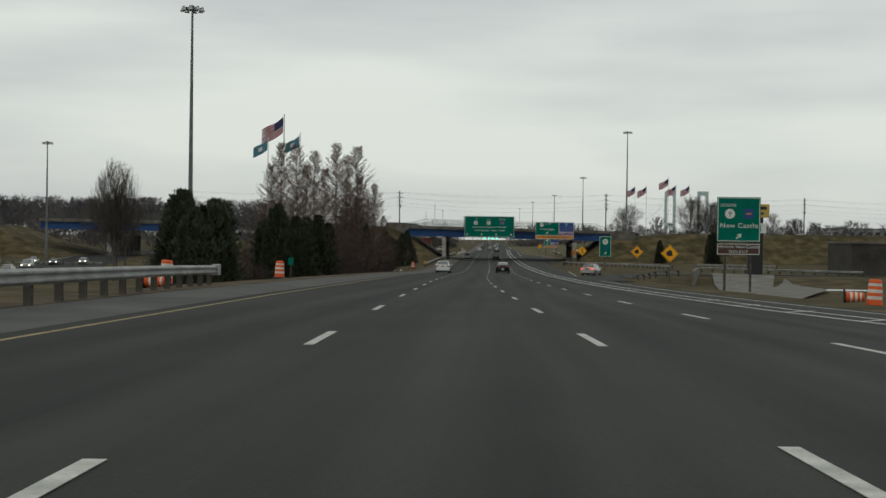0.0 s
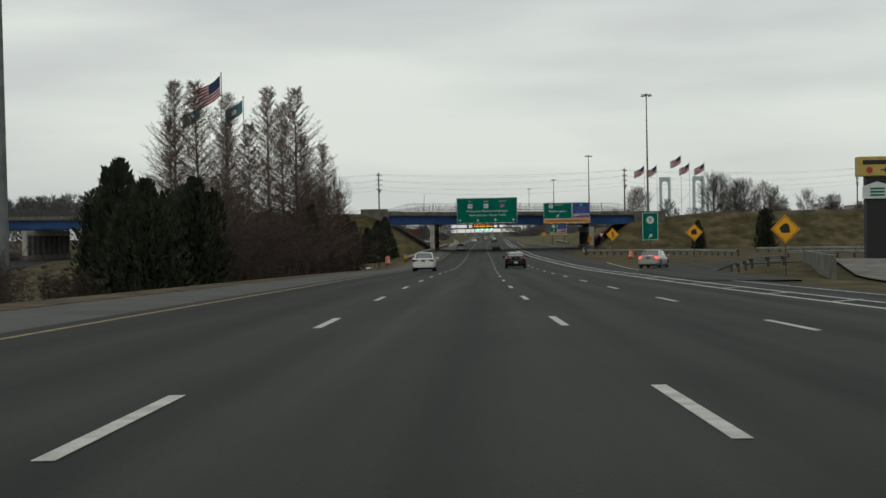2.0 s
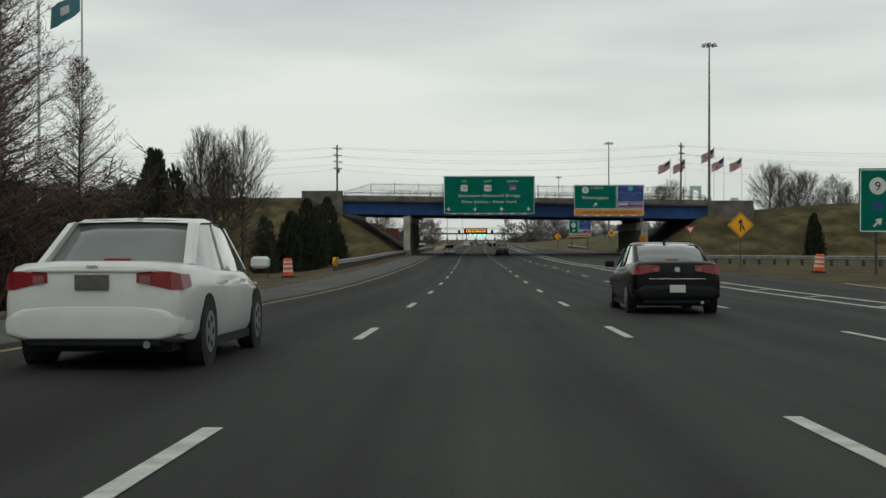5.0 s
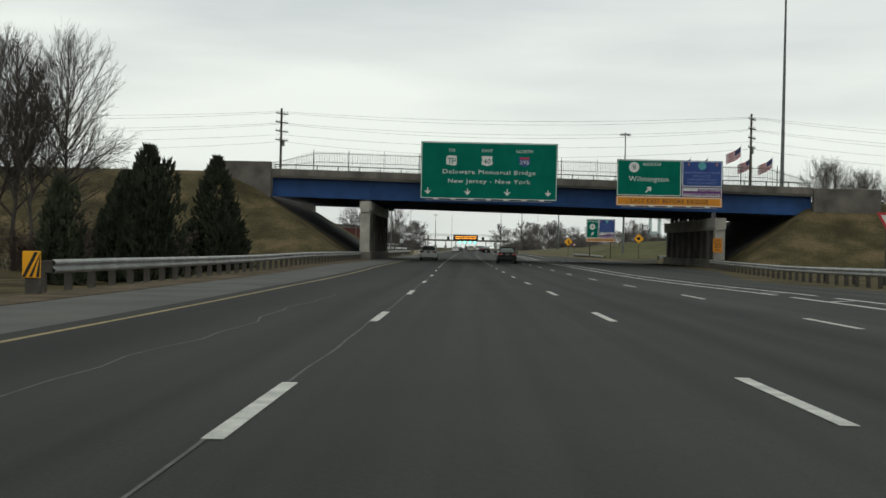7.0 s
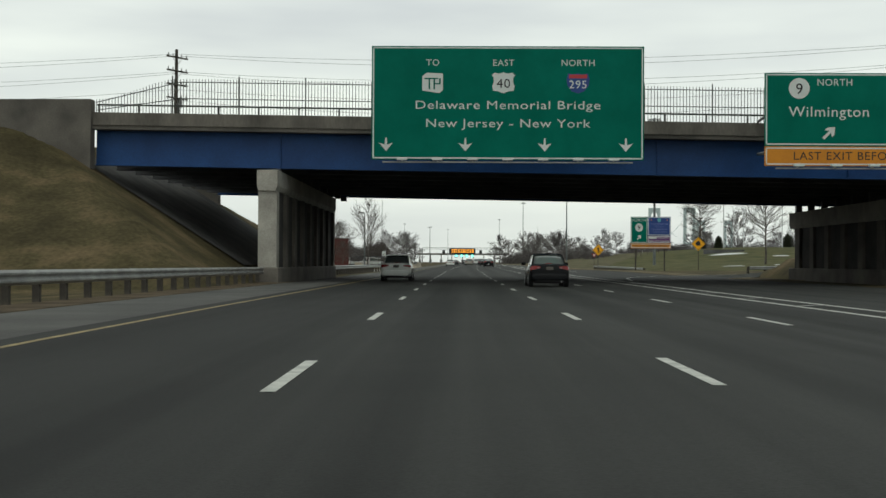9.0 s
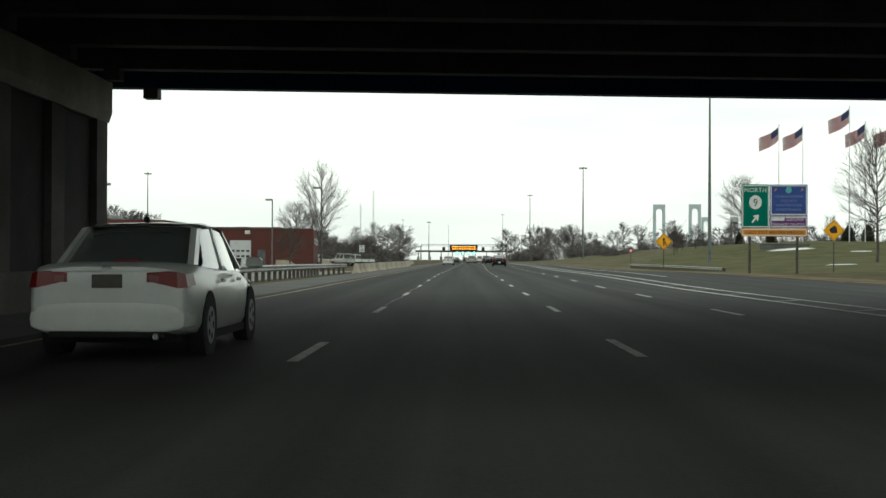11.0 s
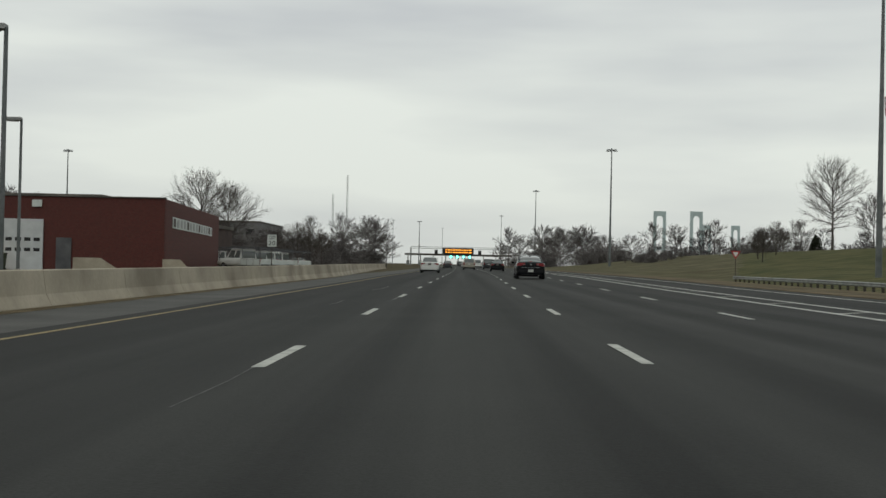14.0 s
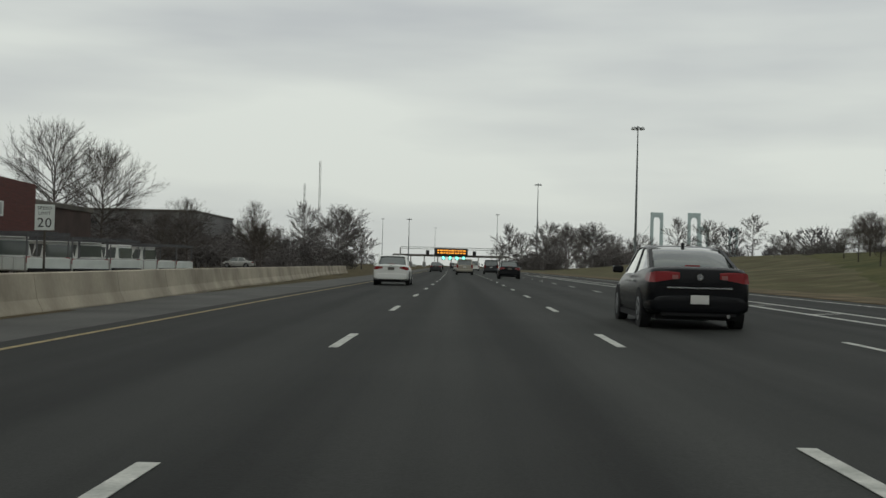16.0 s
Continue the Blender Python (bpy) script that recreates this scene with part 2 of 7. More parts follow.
# twigs of far trees and shrubs, paled in colour to stand for haze
HAZED_TWIG = surface("hazed_distant_twigs", (0.108, 0.098, 0.096), (0.175, 0.163, 0.158), 0.6, 8, 0.95, bump=0, spec=0.1, vary=0.2)
RUST_TWIG = surface("rusty_twigs", (0.098, 0.062, 0.050), (0.180, 0.120, 0.095), 1.0, 12, 0.95, bump=0, vary=0.18)
CEDAR = surface("cedar_foliage", (0.028, 0.034, 0.022), (0.070, 0.078, 0.050), 1.2, 9, 0.9, bump=0.2, spec=0.15, vary=0.25)
# far woods, greyed and lightened in colour as if through haze
WOODS = surface("far_woods", (0.075, 0.072, 0.078), (0.135, 0.125, 0.125), 0.05, 1.0, 0.95, bump=0, spec=0.1)
SNOW = surface("old_snow", (0.55, 0.56, 0.57), (0.78, 0.79, 0.80), 1.5, 12, 0.7, bump=0.3)


# ---- mesh helpers ----
class Geo:
    """A growing mesh of plain pieces."""

    def __init__(self):
        self.v, self.f = [], []

    def add(self, verts, faces):
        k = len(self.v)
        self.v.extend([tuple(p) for p in verts])
        self.f.extend([tuple(i + k for i in q) for q in faces])
        return self

    def box(self, x0, x1, y0, y1, z0, z1, turn=None):
        p = [Vector((x, y, z)) for z in (z0, z1) for y in (y0, y1) for x in (x0, x1)]
        if turn is not None:
            p = [turn @ q for q in p]
        return self.add(p, [(0, 2, 3, 1), (4, 5, 7, 6), (0, 1, 5, 4), (2, 6, 7, 3), (0, 4, 6, 2), (1, 3, 7, 5)])

    def slab(self, x0, x1, y0, y1, z0, z1, b=0.01):
        """A box with chamfered edges."""
        p, q = [], []
        for z, e in ((z0, b), (z0 + b, 0), (z1 - b, 0), (z1, b)):
            p += [(x0 + e, y0 + e, z), (x1 - e, y0 + e, z), (x1 - e, y1 - e, z), (x0 + e, y1 - e, z)]
        for k in range(3):
            q += [(4 * k + i, 4 * k + (i + 1) % 4, 4 * k + 4 + (i + 1) % 4, 4 * k + 4 + i) for i in range(4)]
        return self.add(p, q + [(3, 2, 1, 0), (12, 13, 14, 15)])

    def tube(self, a, b, r0, r1=None, n=8, caps=True):
        a, b = Vector(a), Vector(b)
        r1 = r0 if r1 is None else r1
        d = (b - a).normalized()
        u = d.orthogonal().normalized()
        w = d.cross(u)
        ring = [(math.cos(2 * math.pi * i / n), math.sin(2 * math.pi * i / n)) for i in range(n)]
        p = [a + (u * c + w * s) * r0 for c, s in ring] + [b + (u * c + w * s) * r1 for c, s in ring]
        q = [(i, (i + 1) % n, n + (i + 1) % n, n + i) for i in range(n)]
        if caps:
            q += [tuple(range(n - 1, -1, -1)), tuple(range(n, 2 * n))]
        return self.add(p, q)

    def lathe(self, rings, n=16, centre=(0, 0), caps=True):
        """Rings of (radius, height) about an upright axis."""
        p, q = [], []
        for r, z in rings:
            p += [(centre[0] + r * math.cos(2 * math.pi * i / n), centre[1] + r * math.sin(2 * math.pi * i / n), z) for i in range(n)]
        for k in range(len(rings) - 1):
            q += [(n * k + i, n * k + (i + 1) % n, n * k + n + (i + 1) % n, n * k + n + i) for i in range(n)]
        if caps:
            q += [tuple(range(n - 1, -1, -1)), tuple(range(n * (len(rings) - 1), n * len(rings)))]
        return self.add(p, q)

    def prism(self, outline, y0, y1):
        """A flat outline of (x, z), drawn from y0 to y1."""
        n = len(outline)
        p = [(x, y0, z) for x, z in outline] + [(x, y1, z) for x, z in outline]
        return self.add(p, [tuple(range(n)), tuple(range(2 * n - 1, n - 1, -1))] + [(i, n + i, n + (i + 1) % n, (i + 1) % n) for i in range(n)])

    def sweep(self, section, path):
        """An open section of (across, up), carried along path points given with their side direction."""
        n = len(section)
        p, q = [], []
        for c, side in path:
            p += [(c[0] + side[0] * s, c[1] + side[1] * s, c[2] + h) for s, h in section]
        for k in range(len(path) - 1):
            q += [(n * k + i, n * k + i + 1, n * k + n + i + 1, n * k + n + i) for i in range(n - 1)]
        return self.add(p, q)

    def mesh(self, name, smooth=False):
        me = bpy.data.meshes.new(name)
        me.from_pydata(self.v, [], self.f)
        me.validate()
        bm = bmesh.new()
        bm.from_mesh(me)
        bmesh.ops.recalc_face_normals(bm, faces=bm.faces)
        bm.to_mesh(me)
        bm.free()
        if smooth:
            me.polygons.foreach_set("use_smooth", [True] * len(me.polygons))
            me.set_sharp_from_angle(angle=radians(38))
        return me


def part(name, geo, material, parent=None, label="", smooth=False, at=None):
    me = geo if isinstance(geo, bpy.types.Mesh) else geo.mesh(name, smooth)
    if material and not me.materials:
        me.materials.append(material)
    ob = new(name, me)
    if parent:
        ob.parent = parent
    if at is not None:
        ob.matrix_basis = at
    if label:
        ob["label"] = label
    return ob


def thing(name, label, category, m=None, group="", kind=""):
    ob = new(name)
    ob.empty_display_size = 0.2
    if m is not None:
        ob.matrix_basis = m
    return tagged(ob, label, category, group, kind)


def words(text, height, material, parent, x, z, y=-0.02, width=None, name="lettering", align="CENTER", depth=0.004):
    """Raised lettering on a board that faces -y: capital height in metres, optional whole width."""
    cu = bpy.data.curves.new(name, "FONT")
    cu.body, cu.size, cu.align_x, cu.extrude, cu.space_character = text, height / 0.73, align, depth, 1.08
    cu.resolution_u = 3
    tmp = bpy.data.objects.new("tmp", cu)
    me = bpy.data.meshes.new_from_object(tmp)
    bpy.data.objects.remove(tmp)
    co = np.empty(len(me.vertices) * 3, dtype=np.float32)
    me.vertices.foreach_get("co", co)
    co = co.reshape(-1, 3)
    fx = width / max(1e-3, np.ptp(co[:, 0])) if width else 1.0
    co = np.stack([co[:, 0] * fx, -co[:, 2], co[:, 1]], 1)
    me.vertices.foreach_set("co", co.ravel())
    me.update()
    return part(name, me, material, parent, at=pose(x, y, z))


# ---- the lie of the land ----
GRADE, SAG0, SAG1 = 0.02085, 150.0, 270.0
FALL_AT, FALL_IS = (-10, 40, 80, 120, 160, 200, 240, 280, 330, 370, 410, 450, 500), (0.0091, -0.0170, -0.0194, -0.0158, -0.0091, 0.0105, 0.0067, -0.0066, -0.0012, -0.0022, 0.0107, 0.0105, 0.0089)
RISE_AT, RISE_IS = (-10, 20, 60, 100, 140, 190, 215, 240, 265, 290, 340, 370, 400, 430, 460, 500), (0.063, 0.040, -0.040, -0.057, -0.028, -0.062, 0.015, 0.087, 0.035, 0.036, -0.026, -0.036, 0.024, 0.019, 0.061, 0.155)
BEND_AT = np.array([0, 45, 90, 140, 190, 250, 310, 370, 430, 500, 650, 900.0])
BEND_IS = np.array([2.350, 1.189, 0.298, 0.060, 0.164, 0.126, -0.189, -0.206, -0.015, 0.823, 1.396, 0.600])


def spline_bends(kt, kv):
    n, h = len(kt), np.diff(kt)
    m, b = np.eye(n), np.zeros(n)
    for i in range(1, n - 1):
        m[i, i - 1], m[i, i], m[i, i + 1] = h[i - 1], 2 * (h[i - 1] + h[i]), h[i]
        b[i] = 6 * ((kv[i + 1] - kv[i]) / h[i] - (kv[i] - kv[i - 1]) / h[i - 1])
    return np.linalg.solve(m, b)


BEND_M = spline_bends(BEND_AT, BEND_IS)


def centre_x(y):
    """Across-road place of the middle of the camera's lane."""
    if y < 0:
        return 2.350 - 0.0245 * y
    y = min(y, 900.0)
    i = max(0, min(len(BEND_AT) - 2, int(np.searchsorted(BEND_AT, y)) - 1))
    h, p, q = BEND_AT[i + 1] - BEND_AT[i], y - BEND_AT[i], BEND_AT[i + 1] - y
    return float((BEND_M[i] * q ** 3 + BEND_M[i + 1] * p ** 3) / (6 * h) + (BEND_IS[i] / h - BEND_M[i] * h / 6) * q + (BEND_IS[i + 1] / h - BEND_M[i + 1] * h / 6) * p)


def grade_z(y):
    """Height of the highway's centre line: downhill into the underpass, then level."""
    rise = float(np.interp(y, RISE_AT, RISE_IS))
    if y >= SAG1:
        return rise
    if y >= SAG0:
        return rise + GRADE * (SAG1 - y) ** 2 / (2 * (SAG1 - SAG0))
    return rise + GRADE * (SAG1 - SAG0) / 2 + GRADE * (SAG0 - y)


def road_z(x, y):
    return grade_z(y) + float(np.interp(y, FALL_AT, FALL_IS)) * max(-10.0, min(14.0, x - centre_x(y)))


def smooth01(a, b, v):
    t = max(0.0, min(1.0, (v - a) / (b - a)))
    return t * t * (3 - 2 * t)


LANE_R = 5.39


def GORE_A(y):
    return 9.0 - 0.8 * smooth01(160, 240, y) - 0.32 * smooth01(390, 425, y)


def GORE_B(y):
    return GORE_A(y) + 1.1


def deck_band(y):
    """Distance outside the strip that the overpass road takes up."""
    return max(DECK_Y0 + 1.0 - y, y - (DECK_Y1 - 1.0), 0.0)


DECK_Y0, DECK_Y1 = 326.6, 356.6


def ground_z(x, y):
    z = road_z(x, y) - 0.05
    # shallow swale beside the median, rising to the far carriageway
    if x < -9.5:
        z -= 0.95 * smooth01(-9.5, -19, x) * smooth01(330, 270, y)
        z -= 0.35 * smooth01(-45, -60, x)
    # embankments of the overpass
    bank = 7.3 - 0.47 * deck_band(y)
    if x < -9.5:
        lip = min(bank + 0.95 * smooth01(-19.5, -24.5, x), (-10.2 - x) * 0.64)
        if x < -45:
            lip = min(lip, (x + 66.0) * 0.64) if x > -82 else min(bank, (-112 - x) * 0.64)
        z = max(z, lip)
    if x > 24:
        z = max(z, min(bank - 0.9 * smooth01(52, 38, x), (x - 24.0) * 0.72))
    # lawn that climbs to the flagpoles
    if x > 12.5 and y > 365:
        z += 5.2 * smooth01(22, 78, x) * (0.25 * smooth01(372, 500, y) + 0.75 * smooth01(520, 612, y)) * smooth01(1100, 760, y)
    # the depot lot lies a little lower
    if x < -10 and 470 < y < 600:
        z -= 0.1 * smooth01(-10.4, -12.4, x) * smooth01(470, 490, y) * smooth01(600, 570, y)
    # swale between the highway and the lawn
    if 15 < x < 42 and 415 < y < 610:
        z -= 0.7 * smooth01(16, 22, x) * smooth01(41, 30, x) * smooth01(420, 450, y) * smooth01(605, 560, y)
    # ditch with the culvert beside the exit ramp
    if 13 < x < 60 and y < 172:
        z -= 0.9 * smooth01(17, 22, x) * smooth01(60, 45, x) * smooth01(172, 155, y) * smooth01(20, 60, y)
    return z


def pave_right(y):
    """Right edge of the paving, off the lane's middle."""
    e = 13.0 + 0.8 * smooth01(150, 260, y)
    e += 5.4 * smooth01(262, 310, y) * smooth01(440, 360, y)
    return e - 1.0 * smooth01(400, 440, y)


def grid(xs, ys, fz, name, material, parent=None):
    g = Geo()
    nx = len(xs)
    g.v = [(x, y, fz(x, y)) for y in ys for x in xs]
    g.f = [(j * nx + i, j * nx + i + 1, j * nx + nx + i + 1, j * nx + nx + i) for j in range(len(ys) - 1) for i in range(nx - 1)]
    return part(name, g, material, parent, smooth=True)


gx = sorted(set([-2500, -1200, -700, -450, -320, -240, -180, -150, -130, -115] + list(range(-104, -30, 4)) + [x / 2 for x in range(-60, -16)] + [-8, -4, 0, 4, 8, 12]
                + [x / 2 for x in range(25, 80)] + list(range(40, 120, 4)) + [130, 150, 180, 240, 320, 450, 700, 1200, 2500]))
gy = sorted(set([-300, -120, -60] + list(range(-40, 280, 6)) + list(range(280, 400, 2)) + list(range(400, 800, 8)) + list(range(800, 1500, 40)) + [1600, 2000, 3000, 4500]))
tagged(grid(gx, gy, ground_z, "ground", GRASS), "dormant brown and green roadside grass", "ground", kind="structure")

tagged(grid([x for x in gx if 22 <= x <= 180], [y for y in gy if 408 <= y <= 900], lambda x, y: ground_z(x, y) + 0.05 - 0.35 * max(smooth01(0, 5, 21 + 0.22 * (y - 500) - x), 1.0 * (x < 23 or y < 409)), "lawn", GREEN_GRASS), "mown winter lawn rising to the flagpoles", "lawn", kind="structure")
tagged(grid([x for x in gx if 14 <= x <= 180], [y for y in gy if 408 <= y <= 900], lambda x, y: ground_z(x, y) + 0.02 - 0.3 * (x < 17 or y < 409), "field", DRY_FIELD), "tan dormant field beside the highway", "field", kind="structure")
ry = list(range(-40, 400, 4)) + list(range(400, 1500, 10)) + [1500]


def strip(name, x_left, x_right, ys, material, lift=0.0, n=2, label="", category="road"):
    """A paved strip with a skirt at both edges."""
    g = Geo()
    m = n + 3
    for y in ys:
        a = centre_x(y) + (x_left(y) if callable(x_left) else x_left)
        b = centre_x(y) + (x_right(y) if callable(x_right) else x_right)
        row = [(a - 0.05, y, road_z(a, y) - 0.25)] + [(a + (b - a) * i / n, y, road_z(a + (b - a) * i / n, y) + lift) for i in range(n + 1)] + [(b + 0.05, y, road_z(b, y) - 0.25)]
        g.v += row
    g.f = [(j * m + i, j * m + i + 1, j * m + m + i + 1, j * m + m + i) for j in range(len(ys) - 1) for i in range(m - 1)]
    return tagged(part(name, g, material, None, smooth=True), label, category, kind="structure")


road = strip("road", -6.0, pave_right, ry, ASPHALT, 0.0, 8, "dark worn asphalt highway with faded lane paint")
strip("shoulder", -8.6, -6.0, ry, SHOULDER, 0.0, 2, "lighter paved shoulder beside the left lane", "shoulder")
strip("verge", pave_right, lambda y: pave_right(y) + 3.6, [y for y in ry if 345 <= y <= 800], DRY_VERGE, 0.02, 3, "tan dead grass verge beside the paving", "verge")
strip("verge", -8.75, -8.05, [y for y in ry if 420 <= y <= 494], DRY_VERGE, 0.008, 1, "strip of washed sand along the barrier foot", "verge")
strip("verge", -9.9, -8.6, [y for y in ry if y <= 330], DIRT_VERGE, 0.015, 2, "bare brown dirt verge beside the shoulder", "verge")

LOT = surface("worn_lot_paving", (0.13, 0.128, 0.12), (0.24, 0.235, 0.22), 0.35, 12, 0.9, bump=0.2)
strip("lot", -30.0, -10.35, [y for y in ry if 376 <= y <= 440], LOT, -0.01, 6, "pale worn paving beyond the guard rail", "paving")

# painted lines
def line(name, fx, width, y0, y1, material, step=6.0):
    g = Geo()
    n = max(2, int((y1 - y0) / step) + 1)
    ys = [y0 + (y1 - y0) * i / (n - 1) for i in range(n)]
    for y in ys:
        x = centre_x(y) + (fx(y) if callable(fx) else fx)
        for s in (-1, 1):
            g.v.append((x + s * width / 2, y, road_z(x + s * width / 2, y) + 0.006))
    g.f = [(2 * j, 2 * j + 1, 2 * j + 3, 2 * j + 2) for j in range(n - 1)]
    return part(name, g, material, road)


line("yellow_edge_line", -5.51, 0.11, -40, 1200, YELLOW_LINE)
line("white_gore_line", GORE_A, 0.19, -40, 620, WHITE_LINE)
line("white_gore_line", GORE_B, 0.19, -40, 620, WHITE_LINE)
line("white_edge_line", lambda y: 12.1, 0.15, -40, 122, WHITE_LINE)
line("white_edge_line", lambda y: 12.4 + 0.033 * (y - 148), 0.12, 148, 196, WHITE_LINE)
line("white_edge_line", lambda y: 11.7, 0.15, 395, 1100, WHITE_LINE)

dash_mesh = Geo().add([(-0.062, 0, 0), (0.062, 0, 0), (0.062, 3.05, 0), (-0.062, 3.05, 0), (-0.062, 0, 0.004), (0.062, 0, 0.004), (0.062, 3.05, 0.004), (-0.062, 3.05, 0.004)],
                      [(4, 5, 6, 7), (0, 1, 5, 4), (1, 2, 6, 5), (2, 3, 7, 6), (3, 0, 4, 7)]).mesh("lane_dash")
DASH0, CYCLE = 7.8, 12.192


def lane_dashes():
    for x, first in ((-1.83, 0.0), (1.874, 0.94), (LANE_R, -0.16)):
        for k in range(-3, 72):
            y = DASH0 + first - 3.048 + CYCLE * k
            xa, xb = centre_x(y) + x, centre_x(y + 3.05) + x
            slope = (road_z(xb, y + 3.05) - road_z(xa, y)) / 3.05
            part("lane_dash", dash_mesh, WHITE_LINE, road, at=pose(xa, y, road_z(xa, y) + 0.004, math.degrees(math.atan(slope)), 0, -math.degrees(math.atan((xb - xa) / 3.05))))


def gore_hatching():
    """Slanted bars between the two gore lines."""
    for k in range(-17, 74):
        y = 116.14 + 6.63 * k
        xa, xb = centre_x(y) + GORE_A(y), centre_x(y) + GORE_B(y)
        g = Geo().add([(xa, y, road_z(xa, y) + 0.006), (xa, y + 0.2, road_z(xa, y) + 0.006), (xb, y + 1.4, road_z(xb, y) + 0.006), (xb, y + 1.2, road_z(xb, y) + 0.006)], [(3, 2, 1, 0)])
        part("gore_hatch", g, WHITE_LINE, road)


gore_hatching()


# ---- overpass ----
def deck_top(x):
    """Height of the overpass's road: it falls a little to the right."""
    return 8.05 - 0.016 * (x + 19.0) if x > -60 else 7.92 - 0.008 * (x + 19.0)


SKEW = Matrix.Translation((0, DECK_Y0, 0)) @ Matrix.Rotation(radians(-1.5), 4, "Z") @ Matrix.Translation((0, -DECK_Y0, 0))
SQUARE = SKEW.inverted()


def slanted(g, x0, x1, y0, y1, lo, hi, n=1):
    """A bar along x between two heights given as functions of x."""
    for i in range(n):
        a, b = x0 + (x1 - x0) * i / n, x0 + (x1 - x0) * (i + 1) / n
        g.add([(a, y0, lo(a)), (b, y0, lo(b)), (b, y1, lo(b)), (a, y1, lo(a)), (a, y0, hi(a)), (b, y0, hi(b)), (b, y1, hi(b)), (a, y1, hi(a))],
              [(0, 3, 2, 1), (4, 5, 6, 7), (0, 1, 5, 4), (2, 3, 7, 6), (0, 4, 7, 3), (1, 2, 6, 5)])
    return g


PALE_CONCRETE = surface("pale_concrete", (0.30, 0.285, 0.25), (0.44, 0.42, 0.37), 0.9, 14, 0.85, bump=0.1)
PARAPET = surface("stained_parapet", (0.085, 0.078, 0.068), (0.19, 0.172, 0.148), 0.6, 9, 0.9, bump=0.2, stretch=(1, 1, 0.35), third=(0.14, 0.128, 0.11))
# concrete darkened in colour to stand for the shade under the span
SHADED_CONCRETE = surface("shaded_concrete", (0.034, 0.034, 0.034), (0.075, 0.072, 0.068), 0.6, 10, 0.95, bump=0.1)


def overpass(x0, x1, label, piers):
    b = thing("overpass", label, "bridge", SKEW)
    top = deck_top
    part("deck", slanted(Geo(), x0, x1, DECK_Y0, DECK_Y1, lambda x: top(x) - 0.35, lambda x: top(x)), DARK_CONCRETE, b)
    for y in (DECK_Y0, DECK_Y1 - 0.3):
        part("parapet", slanted(Geo(), x0, x1, y - 0.06, y + 0.34, lambda x: top(x) - 0.14, lambda x: top(x) + 0.5), PARAPET, b, "stained concrete parapet edge")
    # plate girders: web and flanges
    for k in range(9):
        y = DECK_Y0 + 0.7 + k * (DECK_Y1 - DECK_Y0 - 1.4) / 8
        g = Geo()
        slanted(g, x0, x1, y - 0.02, y + 0.02, lambda x: top(x) - 2.10, lambda x: top(x) - 0.15)
        slanted(g, x0, x1, y - 0.22, y + 0.22, lambda x: top(x) - 2.15, lambda x: top(x) - 2.10)
        for i in range(1, int((x1 - x0) / 9.5) if k in (0, 8) else int((x1 - x0) / 2.4)):
            x = x0 + i * (9.5 if k in (0, 8) else 2.4)
            g.box(x - 0.01, x + 0.01, y - 0.12, y - 0.02, top(x) - 2.10, top(x) - 0.36)
        # inner girders use dark steel to stand for shade on the blue paint
        part("girder", g, BLUE_STEEL if k in (0, 8) else DARK_STEEL, b, "blue painted plate girder" if k in (0, 8) else "")
    # railing on the near parapet, picket fence above it
    n = int((x1 - x0) / 2.0)
    for i in range(n + 1):
        x = x0 + 0.3 + i * (x1 - x0 - 0.6) / n
        part("rail_post", Geo().box(-0.04, 0.04, -0.04, 0.04, 0, 0.36), RAIL_STEEL, b, at=pose(x, DECK_Y0 + 0.12, top(x) + 0.5))
    part("railing", slanted(Geo(), x0 + 0.2, x1 - 0.2, DECK_Y0 + 0.08, DECK_Y0 + 0.17, lambda x: top(x) + 0.86, lambda x: top(x) + 0.94), RAIL_STEEL, b)
    for y in (DECK_Y0 + 0.3, DECK_Y1 - 0.3):
        f = Geo()
        hgt = lambda x: top(x) + 0.5 + 0.7 + 1.1 * smooth01(0, 4.5, min(x - x0, x1 - x))
        m = int((x1 - x0) / 0.16)
        for i in range(m):
            x = x0 + 0.1 + i * (x1 - x0 - 0.2) / m
            f.box(x - 0.014, x + 0.014, y, y + 0.028, top(x) + 0.5, hgt(x))
        for lo in (0.6, 1.0):
            slanted(f, x0 + 0.1, x1 - 0.1, y, y + 0.03, lambda x: top(x) + 0.02 + lo * (hgt(x) - top(x) - 0.2), lambda x: top(x) + 0.06 + lo * (hgt(x) - top(x) - 0.2), 24)
        part("picket_fence", f, RAIL_STEEL, b, "thin steel picket fence with end ramps")
        for i in range(int((x1 - x0) / 3.4)):
            x = x0 + 4.0 + i * 3.4
            if x < x1 - 2:
                part("fence_post", Geo().box(-0.03, 0.03, -0.03, 0.03, 0, 1.95), RAIL_STEEL, b, at=pose(x, y, top(x) + 0.5))
    for px, lo, hi in piers:
        near = DECK_Y0 - 2.2 - 0.06 * max(0, px)
        cap = Geo().prism([(px - 0.5, lo + 0.25), (px - 0.42, lo), (px + 0.42, lo), (px + 0.5, lo + 0.25), (px + 0.5, hi), (px - 0.5, hi)], near, DECK_Y1 - 3.5)
        part("pier_cap", cap, PALE_CONCRETE, b, "pale concrete pier cap", at=SQUARE)
        for k in range(9):
            y = near + 0.6 + k * (DECK_Y1 - DECK_Y0 - 2.6) / 8
            # front column pale; those behind take a darker concrete for the deck's shade
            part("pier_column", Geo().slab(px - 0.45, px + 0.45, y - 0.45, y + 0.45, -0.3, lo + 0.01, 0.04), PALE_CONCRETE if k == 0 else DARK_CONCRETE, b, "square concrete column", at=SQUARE)
